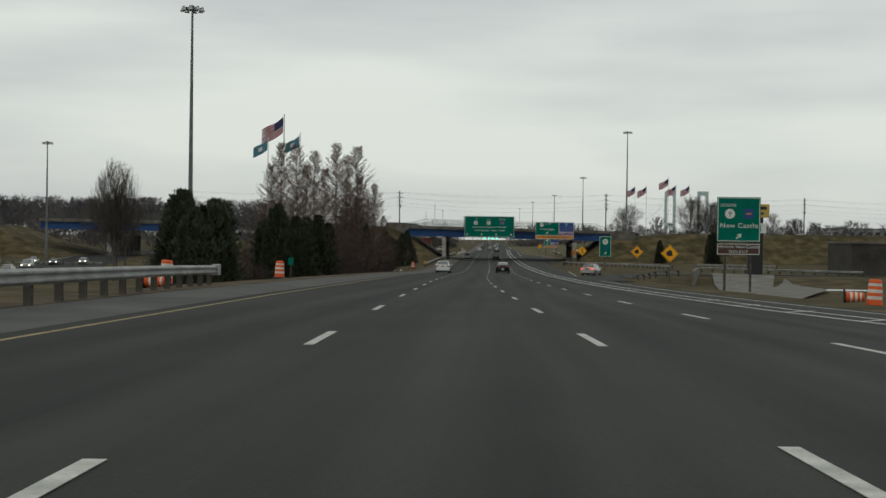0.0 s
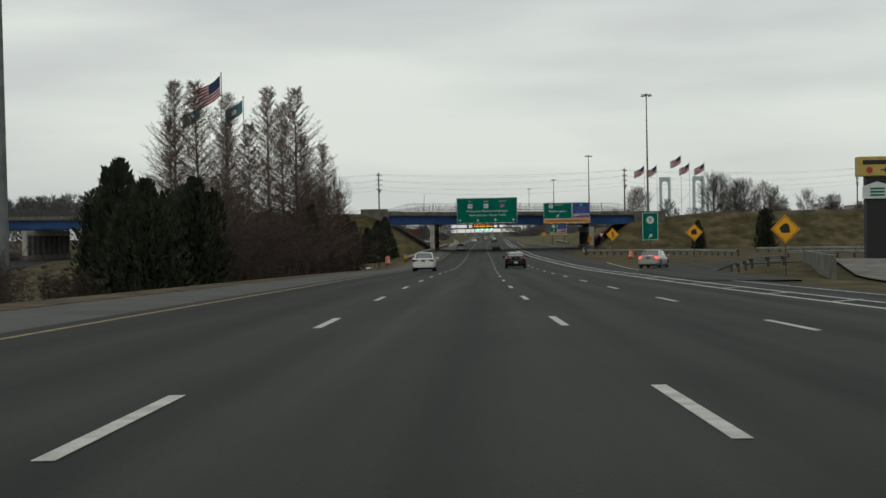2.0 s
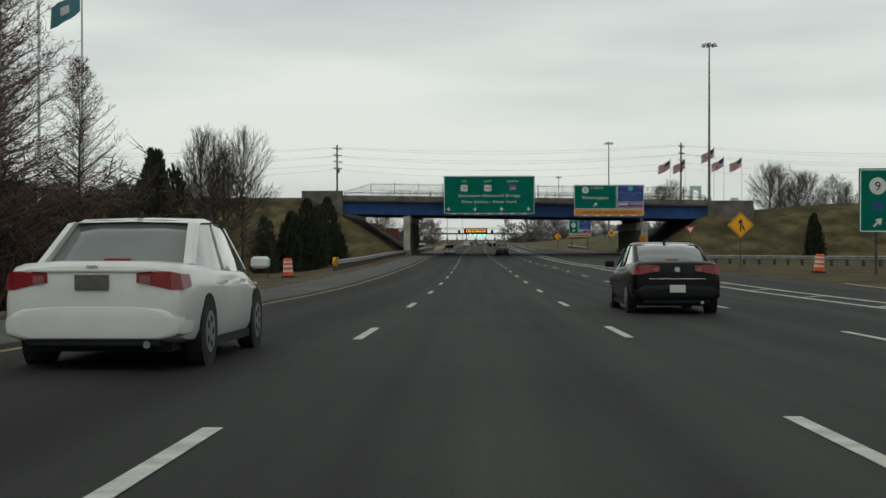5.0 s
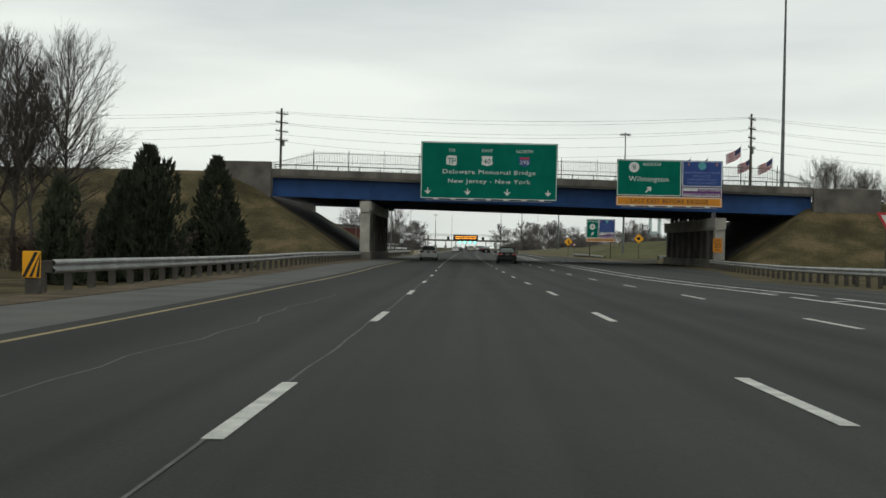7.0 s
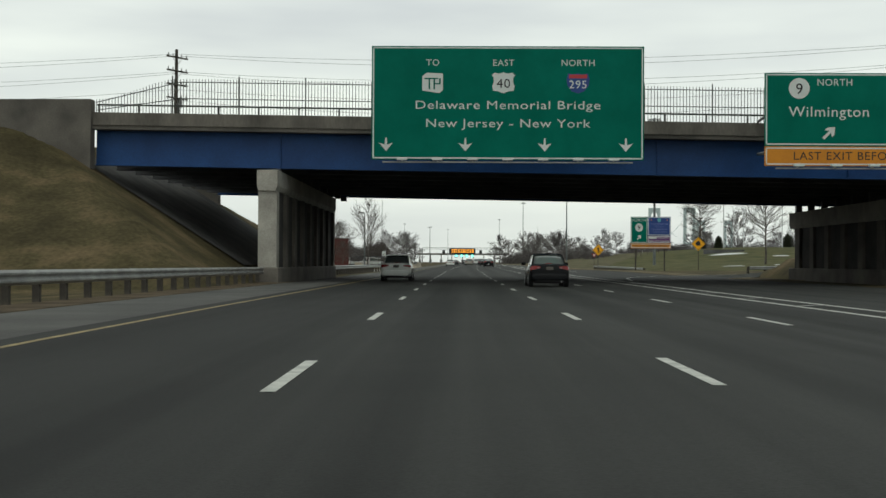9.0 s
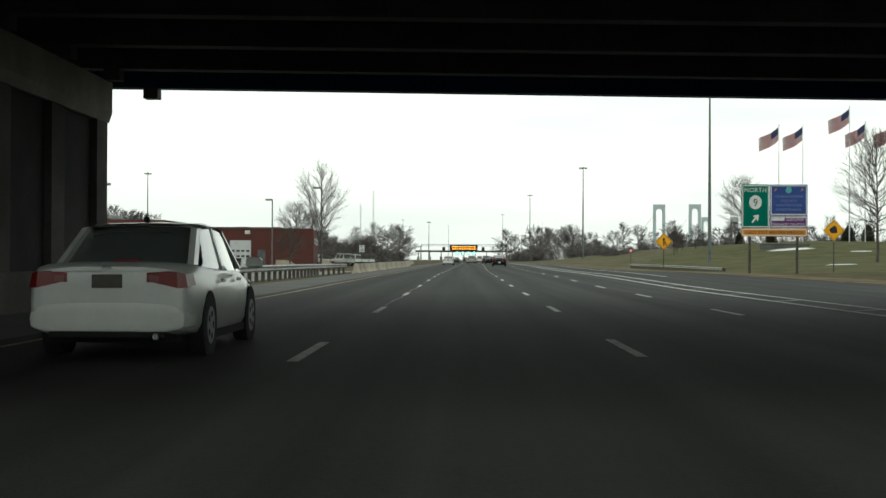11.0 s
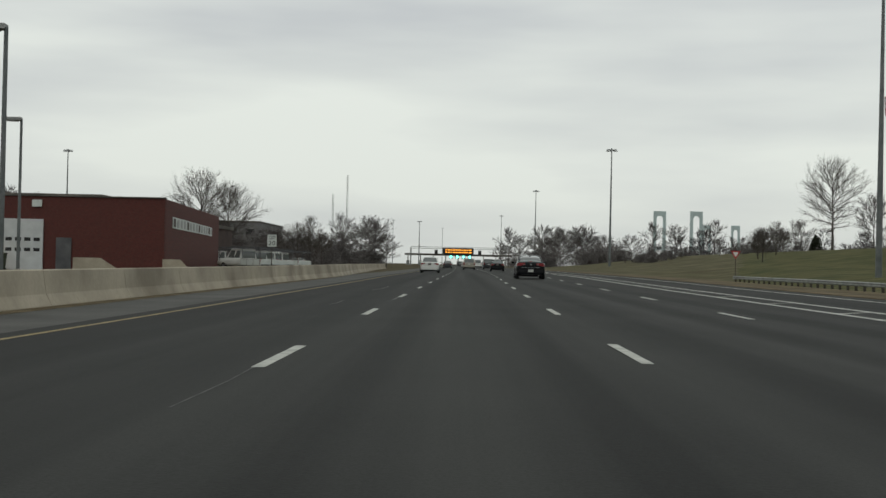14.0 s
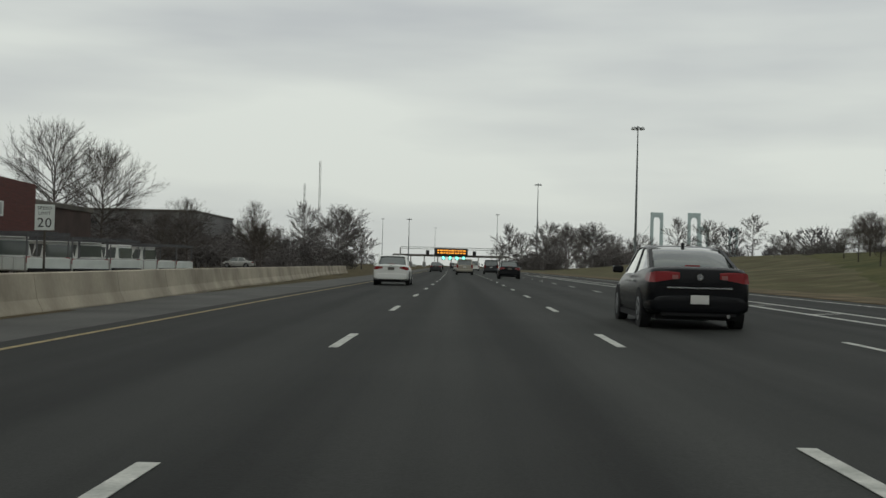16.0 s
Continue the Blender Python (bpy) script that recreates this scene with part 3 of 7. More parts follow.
        part("infill_wall", Geo().slab(px - 0.28, px + 0.28, near + 1.2, DECK_Y1 - 4.2, -0.3, lo + 0.01, 0.02), SHADED_CONCRETE, b, "recessed pier wall toned dark for shade", at=SQUARE)
        part("crash_wall", Geo().slab(px - 0.55, px + 0.55, near + 0.1, DECK_Y1 - 3.6, -0.4, 0.75, 0.05), DARK_CONCRETE, b, at=SQUARE)
        for k in range(9):
            y = DECK_Y0 + 0.7 + k * (DECK_Y1 - DECK_Y0 - 1.4) / 8
            part("bearing", Geo().box(px - 0.2, px + 0.2, y - 0.2, y + 0.2, hi - 0.01, top(px) - 2.14), DARK_STEEL, b)
    return b


overpass(-19.05, 32.5, "blue steel girder overpass on concrete piers", ((-9.75, 4.47, 5.48), (23.3, 3.5, 4.6)))
overpass(-116.0, -76.0, "blue steel girder overpass over the far carriageway", ((-96.0, 4.9, 6.0),))


def abutment(x0, x1, label, top=9.2):
    """A concrete wing wall and seat at the end of the span."""
    a = thing("abutment", label, "abutment", SKEW)
    part("wing_wall", Geo().slab(min(x0, x1), max(x0, x1), DECK_Y0 - 0.25, DECK_Y0 + 0.45, 3.2, top, 0.03), DARK_CONCRETE, a)
    part("wing_wall", Geo().slab(min(x0, x1), max(x0, x1), DECK_Y1 - 0.45, DECK_Y1 + 0.25, 3.2, top, 0.03), DARK_CONCRETE, a)
    s = 1 if x1 > x0 else -1
    part("seat", Geo().slab(min(x0, x0 + s * 1.2), max(x0, x0 + s * 1.2), DECK_Y0 + 0.45, DECK_Y1 - 0.45, 2.6, 5.3, 0.03), DARK_CONCRETE, a)
    return a


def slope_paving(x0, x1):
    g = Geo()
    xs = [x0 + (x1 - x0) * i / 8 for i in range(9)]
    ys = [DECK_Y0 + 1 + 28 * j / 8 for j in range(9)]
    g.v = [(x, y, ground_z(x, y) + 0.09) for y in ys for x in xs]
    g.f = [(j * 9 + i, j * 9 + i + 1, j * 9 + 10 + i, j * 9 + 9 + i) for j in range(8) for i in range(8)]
    return tagged(part("slope_paving", g, SHADED_CONCRETE, None), "concrete slope paving toned dark for the span's shade", "slope paving", kind="structure")


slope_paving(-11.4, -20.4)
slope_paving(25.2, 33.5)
abutment(-19.07, -24.9, "brown-grey weathered concrete abutment wall")
abutment(32.52, 38.8, "brown-grey weathered concrete abutment wall", 7.65)


# ---- signs ----
def board(name, parent, x0, x1, z0, z1, face, y=0.0, border=True, r=0.0):
    """A flat sheet sign, facing -y, with a thin pale border."""
    b = part(name, Geo().slab(x0, x1, y - 0.03, y + 0.03, z0, z1, 0.006), face, parent)
    if border:
        g = Geo()
        w, i = 0.06, 0.05
        for a, c, d, e in ((x0 + i, x1 - i, z0 + i, z0 + i + w), (x0 + i, x1 - i, z1 - i - w, z1 - i), (x0 + i, x0 + i + w, z0 + i, z1 - i), (x1 - i - w, x1 - i, z0 + i, z1 - i)):
            g.box(a, c, y - 0.036, y - 0.0305, d, e)
        part("border", g, SIGN_WHITE, b)
    return b


def arrow_down(parent, x, z, h, mat):
    g = Geo().prism([(x - 0.05 * h, z + 0.5 * h), (x + 0.05 * h, z + 0.5 * h), (x + 0.09 * h, z - 0.02 * h), (x + 0.5 * h, z + 0.12 * h), (x, z - 0.5 * h), (x - 0.5 * h, z + 0.12 * h), (x - 0.09 * h, z - 0.02 * h)][::-1], -0.045, -0.032)
    return part("arrow", g, mat, parent)


def arrow_slant(parent, x, z, h, mat, turn=-45, y0=-0.045, y1=-0.032):
    pts = [(-0.1, -0.6), (0.1, -0.6), (0.1, 0.1), (0.36, -0.1), (0.36, 0.16), (0, 0.6), (-0.36, 0.16), (-0.36, -0.1), (-0.1, 0.1)]
    c, s = math.cos(radians(turn)), math.sin(radians(turn))
    return part("arrow", Geo().prism([(x + h * (c * a - s * b), z + h * (s * a + c * b)) for a, b in pts], y0, y1), mat, parent)


def disc(parent, x, z, r, mat, y0=-0.046, y1=-0.032, name="route_disc", n=24):
    return part(name, Geo().prism([(x + r * math.cos(2 * math.pi * i / n), z + r * math.sin(2 * math.pi * i / n)) for i in range(n)], y0, y1), mat, parent)


def shield(parent, x, z, h, mat, name="route_shield", y0=-0.046, y1=-0.032, wide=0.5):
    pts = [(-0.42, 0.5), (-0.2, 0.44), (0, 0.5), (0.2, 0.44), (0.42, 0.5), (0.5, 0.22), (0.46, -0.12), (0.26, -0.4), (0, -0.5), (-0.26, -0.4), (-0.46, -0.12), (-0.5, 0.22)]
    return part(name, Geo().prism([(x + a * h * wide * 2, z + b * h) for a, b in pts], y0, y1), mat, parent)


def back_frame(parent, x0, x1, z0, z1, n):
    for i in range(n):
        x = x0 + (x1 - x0) * (i + 0.5) / n
        part("stiffener", Geo().box(x - 0.05, x + 0.05, 0.03, 0.13, z0, z1), ALU, parent)
    for x in (x0 + 1.0, (x0 + x1) / 2, x1 - 1.0):
        part("bracket", Geo().tube((x, 0.1, z1 - 1.2), (x, 5.6, z1 - 1.6), 0.07, n=6).tube((x, 0.1, z0 + 0.8), (x, 5.6, z0 + 1.0), 0.07, n=6), GALV, parent)


def lamps_below(parent, x0, x1, z, n):
    for i in range(n):
        x = x0 + (x1 - x0) * (i + 0.5) / n
        part("sign_lamp", Geo().slab(x - 0.23, x + 0.23, -0.55, -0.30, z + 0.0, z + 0.13, 0.02).tube((x, -0.35, z), (x, 0.08, z - 0.02), 0.025, n=6), SIGN_WHITE, parent, "pale sign floodlight")
    part("lamp_rail", Geo().box(x0 - 0.1, x1 + 0.1, -0.1, 0.06, z - 0.08, z - 0.02), GALV, parent)


def big_sign():
    s = thing("overhead_sign", "large green overhead guide sign with white lettering", "road sign", pose(1.76, 321.4, 0))
    x0, x1, z0, z1 = -6.05, 6.05, 5.62, 10.85
    b = board("panel", s, x0, x1, z0, z1, SIGN_GREEN)
    s.matrix_basis = pose(1.76, 321.4, 0.13) @ Matrix.Diagonal((1.033, 1, 1, 1))
    W = SIGN_WHITE
    words("TO", 0.30, W, b, -3.33, 9.95, -0.034)
    words("EAST", 0.30, W, b, -0.19, 9.95, -0.034)
    words("NORTH", 0.30, W, b, 3.12, 9.95, -0.034)
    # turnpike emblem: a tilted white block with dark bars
    e = part("route_emblem", Geo().prism([(-3.8, 8.80), (-3.05, 8.68), (-2.88, 8.82), (-2.88, 9.58), (-3.6, 9.62), (-3.8, 9.45)], -0.046, -0.032), W, b, "white turnpike emblem block")
    for a, c, d, f in ((-3.7, -3.1, 9.32, 9.38), (-3.52, -3.45, 8.86, 9.32), (-3.3, -3.23, 8.86, 9.32), (-3.3, -3.02, 9.08, 9.14), (-3.05, -2.98, 9.1, 9.36)):
        part("emblem_bar", Geo().box(a, c, -0.052, -0.0465, d, f), SIGN_GREEN, e)
    us = part("route_shield", Geo().prism([(-0.19, 8.68), (0.06, 8.78), (0.26, 8.80), (0.31, 9.0), (0.24, 9.2), (0.25, 9.42), (0.33, 9.5), (0.2, 9.63), (0.0, 9.58), (-0.19, 9.64), (-0.38, 9.58), (-0.58, 9.63), (-0.71, 9.5), (-0.63, 9.42), (-0.62, 9.2), (-0.69, 9.0), (-0.64, 8.80), (-0.44, 8.78)], -0.046, -0.032), W, b, "white highway shield")
    words("40", 0.44, SIGN_BLACK, us, -0.19, 8.93, -0.052)
    i = shield(b, 3.12, 9.15, 0.92, SIGN_BLUE, wide=0.56)
    part("shield_top", Geo().box(2.72, 3.52, -0.052, -0.0465, 9.38, 9.55), SIGN_RED, i, "red shield top")
    words("295", 0.38, W, i, 3.12, 8.92, -0.052)
    words("Delaware Memorial Bridge", 0.40, W, b, 0.0, 7.96, -0.034, 8.2)
    words("New Jersey - New York", 0.40, W, b, 0.0, 7.12, -0.034, 7.3)
    for x in (-5.4, -1.87, 1.65, 5.25):
        arrow_down(b, x, 6.32, 0.62, W)
    lamps_below(s, x0 + 0.6, x1 - 0.6, z0 - 0.06, 7)
    back_frame(s, x0, x1, z0, z1, 7)


def wilmington_sign():
    s = thing("overhead_sign", "green exit guide sign with blue panel and amber strip", "road sign", pose(13.33, 320.6, 0.25))
    W, z0, z1 = SIGN_WHITE, 5.22, 9.42
    g = board("panel", s, 0, 5.85, 6.12, z1, SIGN_GREEN)
    disc(g, 1.55, 8.72, 0.47, W)
    words("9", 0.5, SIGN_BLACK, g, 1.55, 8.47, -0.052)
    words("NORTH", 0.32, W, g, 3.15, 8.85, -0.034)
    words("Wilmington", 0.48, W, g, 2.9, 7.45, -0.034, 3.6)
    arrow_slant(g, 2.9, 6.72, 0.62, W)
    b = board("services_panel", s, 5.88, 9.55, 7.02, z1, SIGN_BLUE)
    disc(b, 7.7, 8.95, 0.36, plain("emblem_teal", (0.08, 0.32, 0.36), 0.5), name="emblem")
    for k, (t, w) in enumerate((("ADMINISTRATION", 3.2), ("POLICE", 1.5), ("INFORMATION", 2.6), ("MAINTENANCE", 2.6))):
        words(t, 0.22, plain("faded_letter", (0.16, 0.2, 0.42), 0.5) if k == 0 else bpy.data.materials["faded_letter"], b, 7.7, 8.22 - 0.31 * k, -0.034, w)
    for x, t in ((6.5, 40), (9.0, -50)):
        arrow_slant(b, x, 9.05, 0.22, SIGN_AMBER, t)
    p = board("purple_panel", s, 5.88, 9.55, 6.12, 7.0, SIGN_PURPLE)
    part("logo_bar", Geo().box(6.05, 7.35, -0.038, -0.0305, 6.66, 6.86), W, p)
    words("CUSTOMER", 0.22, W, p, 8.42, 6.65, -0.034, 1.9)
    words("SERVICE CENTER", 0.22, W, p, 7.72, 6.24, -0.034, 3.3)
    a = board("amber_strip", s, 0, 9.55, z0, 6.1, SIGN_AMBER)
    words("LAST EXIT BEFORE BRIDGE", 0.38, SIGN_BLACK, a, 4.8, 5.5, -0.034, 7.0)
    lamps_below(s, 0.6, 9.0, z0 - 0.06, 5)
    back_frame(s, 0, 9.55, z0, z1, 6)


def post(parent, x, y0, z0, z1, r=0.07, mat=None, name="post"):
    return part(name, Geo().box(x - r, x + r, y0, y0 + 2 * r, z0, z1), mat or POST_WOOD, parent)


def new_castle_sign():
    x, y = 23.5, 122.0
    base = 1.3
    s = thing("guide_sign", "green exit guide sign with brown panel on two posts", "road sign", pose(x, y, base))
    W = SIGN_WHITE
    g = board("panel", s, 0, 4.05, 4.1, 8.3, SIGN_GREEN)
    words("SOUTH", 0.3, W, g, 1.05, 7.4, -0.034)
    disc(g, 1.2, 6.72, 0.46, W)
    words("9", 0.5, SIGN_BLACK, g, 1.2, 6.47, -0.052)
    q = part("county_emblem", Geo().slab(2.5, 3.4, -0.046, -0.032, 6.3, 7.2, 0.004), SIGN_BLUE, g)
    part("emblem_bar", Geo().box(2.7, 3.2, -0.052, -0.0465, 6.68, 6.82), SIGN_AMBER, q)
    words("New Castle", 0.46, W, g, 2.05, 5.42, -0.034, 3.5)
    arrow_slant(g, 2.05, 4.62, 0.55, W)
    b = board("brown_panel", s, 0, 4.05, 2.85, 3.96, SIGN_BROWN)
    words("Historic New Castle", 0.30, W, b, 2.02, 3.5, -0.034, 3.7)
    words("THIS EXIT", 0.28, W, b, 2.02, 3.02, -0.034, 1.8)
    for px in (0.8, 3.2):
        post(s, px, 0.05, -0.8, 7.6, 0.1)


def route_sign():
    """South 9 with its arrow, at the gore."""
    s = thing("guide_sign", "narrow green exit sign with route disc and arrow", "road sign", pose(20.3, 215.0, 0.5))
    W = SIGN_WHITE
    g = board("panel", s, 0.05, 2.05, 2.1, 5.55, SIGN_GREEN)
    disc(g, 1.05, 4.6, 0.46, W)
    words("9", 0.5, SIGN_BLACK, g, 1.05, 4.36, -0.052)
    q = part("county_emblem", Geo().slab(0.8, 1.3, -0.046, -0.032, 3.3, 3.75, 0.004), SIGN_BLUE, g)
    arrow_slant(g, 1.05, 2.65, 0.5, W)
    for px in (1.0,):
        post(s, px, 0.04, -0.6, 4.9, 0.06)


def diamond_sign(x, y, zc, size, symbol, label, base=None, mats=None):
    base = ground_z(x, y) if base is None else base
    s = thing("warning_sign", label, "road sign", pose(x, y, base), group="yellow warning signs")
    h, zc = size / math.sqrt(2), zc - base
    g = part("panel", Geo().prism([(0, zc - h), (h, zc), (0, zc + h), (-h, zc)], -0.015, 0.015), SIGN_YELLOW, s)
    i, w = h * 0.9, h * 0.045
    bd = Geo()
    for a, b in (((0, -i), (i, 0)), ((i, 0), (0, i)), ((0, i), (-i, 0)), ((-i, 0), (0, -i))):
        bd.tube((a[0], -0.017, zc + a[1]), (b[0], -0.017, zc + b[1]), w * 0.5, n=4)
    part("border", bd, SIGN_BLACK, g)
    k = h * 0.5
    if symbol == "merge":
        part("symbol", Geo().prism([(-0.12 * k, zc - k), (0.12 * k, zc - k), (0.12 * k, zc + 0.3 * k), (0.4 * k, zc + 0.3 * k), (0, zc + k), (-0.4 * k, zc + 0.3 * k), (-0.12 * k, zc + 0.3 * k)], -0.022, -0.0155), SIGN_BLACK, g)
        part("symbol", Geo().prism([(0.16 * k, zc - 0.1 * k), (0.5 * k, zc - 0.9 * k), (0.72 * k, zc - 0.8 * k), (0.3 * k, zc + 0.1 * k)], -0.022, -0.0155), SIGN_BLACK, g)
    else:
        part("symbol", Geo().prism([(-0.5 * k, zc - 0.55 * k), (0.62 * k, zc - 0.5 * k), (0.5 * k, zc + 0.55 * k), (0.1 * k, zc + 0.85 * k), (-0.55 * k, zc + 0.5 * k), (-0.85 * k, zc + 0.1 * k)], -0.022, -0.0155), SIGN_BLACK, g)
    part("post", Geo().box(-0.04, 0.04, 0.016, 0.08, -0.4, zc + 0.3 * h), POST_WOOD, s)
    return s


def north_sign():
    s = thing("guide_sign", "green and blue exit sign with amber strip on two posts", "road sign", pose(19.26, 410.5, 0.56) @ Matrix.Diagonal((0.98, 1, 1.09, 1)))
    W = SIGN_WHITE
    g = board("panel", s, 0, 1.98, 2.55, 5.35, SIGN_GREEN)
    words("NORTH", 0.30, W, g, 0.98, 4.85, -0.034, 1.55)
    disc(g, 0.98, 4.2, 0.45, W)
    words("9", 0.5, SIGN_BLACK, g, 0.98, 3.95, -0.052)
    arrow_slant(g, 0.98, 3.15, 0.58, W)
    b = board("services_panel", s, 2.02, 4.7, 3.35, 5.35, SIGN_BLUE)
    disc(b, 3.35, 5.0, 0.22, bpy.data.materials["emblem_teal"], name="emblem")
    for k, w in enumerate((2.0, 1.1, 1.8, 1.8)):
        words(("ADMINISTRATION", "POLICE", "INFORMATION", "MAINTENANCE")[k], 0.17, bpy.data.materials["faded_letter"], b, 3.36, 4.5 - 0.28 * k, -0.034, w)
    arrow_slant(b, 2.4, 5.0, 0.2, SIGN_AMBER, -45)
    arrow_slant(b, 4.3, 5.0, 0.2, SIGN_AMBER, -45)
    p = board("purple_panel", s, 2.02, 4.7, 2.55, 3.33, SIGN_PURPLE)
    words("CUSTOMER", 0.18, W, p, 3.8, 3.02, -0.034, 1.3)
    part("logo_bar", Geo().box(2.15, 3.05, -0.038, -0.0305, 3.02, 3.2), W, p)
    words("SERVICE CENTER", 0.18, W, p, 3.36, 2.68, -0.034, 2.3)
    a = board("amber_strip", s, 0, 4.7, 2.0, 2.53, SIGN_AMBER)
    words("LAST EXIT BEFORE BRIDGE", 0.24, SIGN_BLACK, a, 2.35, 2.14, -0.034, 4.0)
    for px in (0.6, 4.0):
        post(s, px, 0.05, -0.6, 5.2, 0.08)


big_sign()
wilmington_sign()
new_castle_sign()
route_sign()
diamond_sign(23.95, 156.5, 3.85, 1.55, "curve", "yellow diamond warning sign with black symbol", base=0.6)
diamond_sign(26.6, 214.5, 3.5, 1.5, "curve", "yellow diamond warning sign with black symbol", base=0.6)
diamond_sign(19.3, 240.2, 3.3, 1.35, "merge", "yellow diamond merge sign with black arrow")
diamond_sign(19.1, 444.0, 2.85, 1.18, "merge", "yellow diamond merge sign with black arrow")
diamond_sign(29.5, 423.5, 3.5, 1.25, "curve", "yellow diamond warning sign with black symbol")
north_sign()


# ---- guard rails and barrier ----
W_BEAM = [(0.0, 0.43), (0.03, 0.45), (0.08, 0.49), (0.08, 0.53), (0.02, 0.58), (0.02, 0.61), (0.08, 0.66), (0.08, 0.70), (0.03, 0.74), (0.0, 0.76)]


def guard_rail(points, facing, label, end=None, post_h=0.72):
    """A W-beam on posts through plan points; facing: +1 when the beam faces +x."""
    r = thing("guard_rail", label, "guard rail")
    path, total = [], 0.0
    dense = []
    for (xa, ya), (xb, yb) in zip(points, points[1:]):
        n = max(1, int(math.hypot(xb - xa, yb - ya) / 1.905))
        for i in range(n):
            dense.append((xa + (xb - xa) * i / n, ya + (yb - ya) * i / n))
    dense.append(points[-1])
    g = Geo()
    across = []
    for i in range(len(dense)):
        (xa, ya), (xb, yb) = dense[max(0, i - 1)], dense[min(len(dense) - 1, i + 1)]
        k = math.hypot(xb - xa, yb - ya)
        across.append((facing * (yb - ya) / k, -facing * (xb - xa) / k))
    for (x, y), nm in zip(dense, across):
        path.append(((x, y, ground_z(x, y) + 0.05), nm))
    g.sweep(W_BEAM, path)
    g.sweep([(s - 0.008, h) for s, h in W_BEAM], path)
    part("w_beam", g, GALV, r, "dull galvanised beam", smooth=True)
    pm = Geo().slab(-0.08, 0.08, -0.09, 0.09, -0.5, post_h, 0.015).mesh("post")
    bm_ = Geo().slab(-0.1, 0.1, -0.08, 0.08, 0.45, 0.74, 0.015).mesh("spacer")
    for (x, y), (nx, ny) in zip(dense, across):
        z = ground_z(x, y) + 0.05
        turn = math.degrees(math.atan2(ny, nx))
        part("post", pm, POST_WOOD, r, at=pose(x - nx * 0.22, y - ny * 0.22, z, 0, 0, turn))
        part("spacer", bm_, POST_WOOD, r, at=pose(x - nx * 0.09, y - ny * 0.09, z, 0, 0, turn))
    if end:
        x, y = end
        z = ground_z(x, y) + 0.05
        part("end_shoe", Geo().slab(x - 0.12, x + 0.12, y - 0.06, y + 0.5, z + 0.38, z + 0.80, 0.02), GALV, r)
    return r


guard_rail([(-5.6, -12), (-6.35, 20), (-6.95, 29), (-8.1, 49)], 1, "galvanised guard rail on dark posts beside the shoulder", (-8.1, 49))
guard_rail([(-9.7, 234), (-9.85, 269), (-9.8, 290), (-9.9, 324)], 1, "galvanised guard rail leading to the pier")
guard_rail([(16.3, 252), (17.6, 272), (20.0, 302), (22.0, 321)], -1, "galvanised guard rail leading to the pier")
guard_rail([(-9.9, 357.5), (-9.9, 391), (-10.3, 410), (-9.5, 421)], 1, "galvanised guard rail running up to the barrier")
guard_rail([(20.5, 161), (23.5, 167.5), (27, 171)], -1, "short galvanised guard rail at the ramp nose")
guard_rail([(27, 384), (40, 391.5), (56, 394)], 1, "galvanised guard rail along the ramp")
guard_rail([(28.3, 538.5), (28.2, 520), (28.0, 500), (27.6, 478), (27.2, 456)], 1, "galvanised guard rail below the lawn")
guard_rail([(18, 270.4), (25.3, 256), (30.5, 240), (33.8, 225.3)], 1, "galvanised guard rail along the foot of the bank")
guard_rail([(43.5, 259), (47.3, 253), (56, 243)], 1, "galvanised guard rail on the far side of the ramp")

guard_rail([(-106, 258), (-92, 260), (-78, 262)], -1, "low guard rail beside the far carriageway")


def barrier():
    b = thing("concrete_barrier", "long stained concrete median barrier", "barrier")
    sec = [(-0.30, -0.15), (-0.30, 0.03), (-0.18, 0.26), (-0.10, 0.74), (-0.07, 0.76), (0.07, 0.76), (0.10, 0.74), (0.18, 0.26), (0.30, 0.03), (0.30, -0.15)]
    y = 421.5
    while y < 600:
        xa, xb = barrier_x(y + 0.01), barrier_x(y + 6.085)
        g = Geo().sweep(sec, [((xa, y + 0.01, road_z(xa, y)), (1, 0)), ((xb, y + 6.085, road_z(xb, y + 6.1)), (1, 0))])
        n = len(sec)
        g.f += [tuple(range(n)), tuple(range(2 * n - 1, n - 1, -1))]
        part("barrier_segment", g, BARRIER_CONCRETE, b)
        y += 6.1


def barrier_x(y):
    return centre_x(y) - 8.75 + 0.2 * smooth01(465, 485, y) - 1.3 * smooth01(490, 520, y) - 3.0 * smooth01(505, 600, y)


barrier()


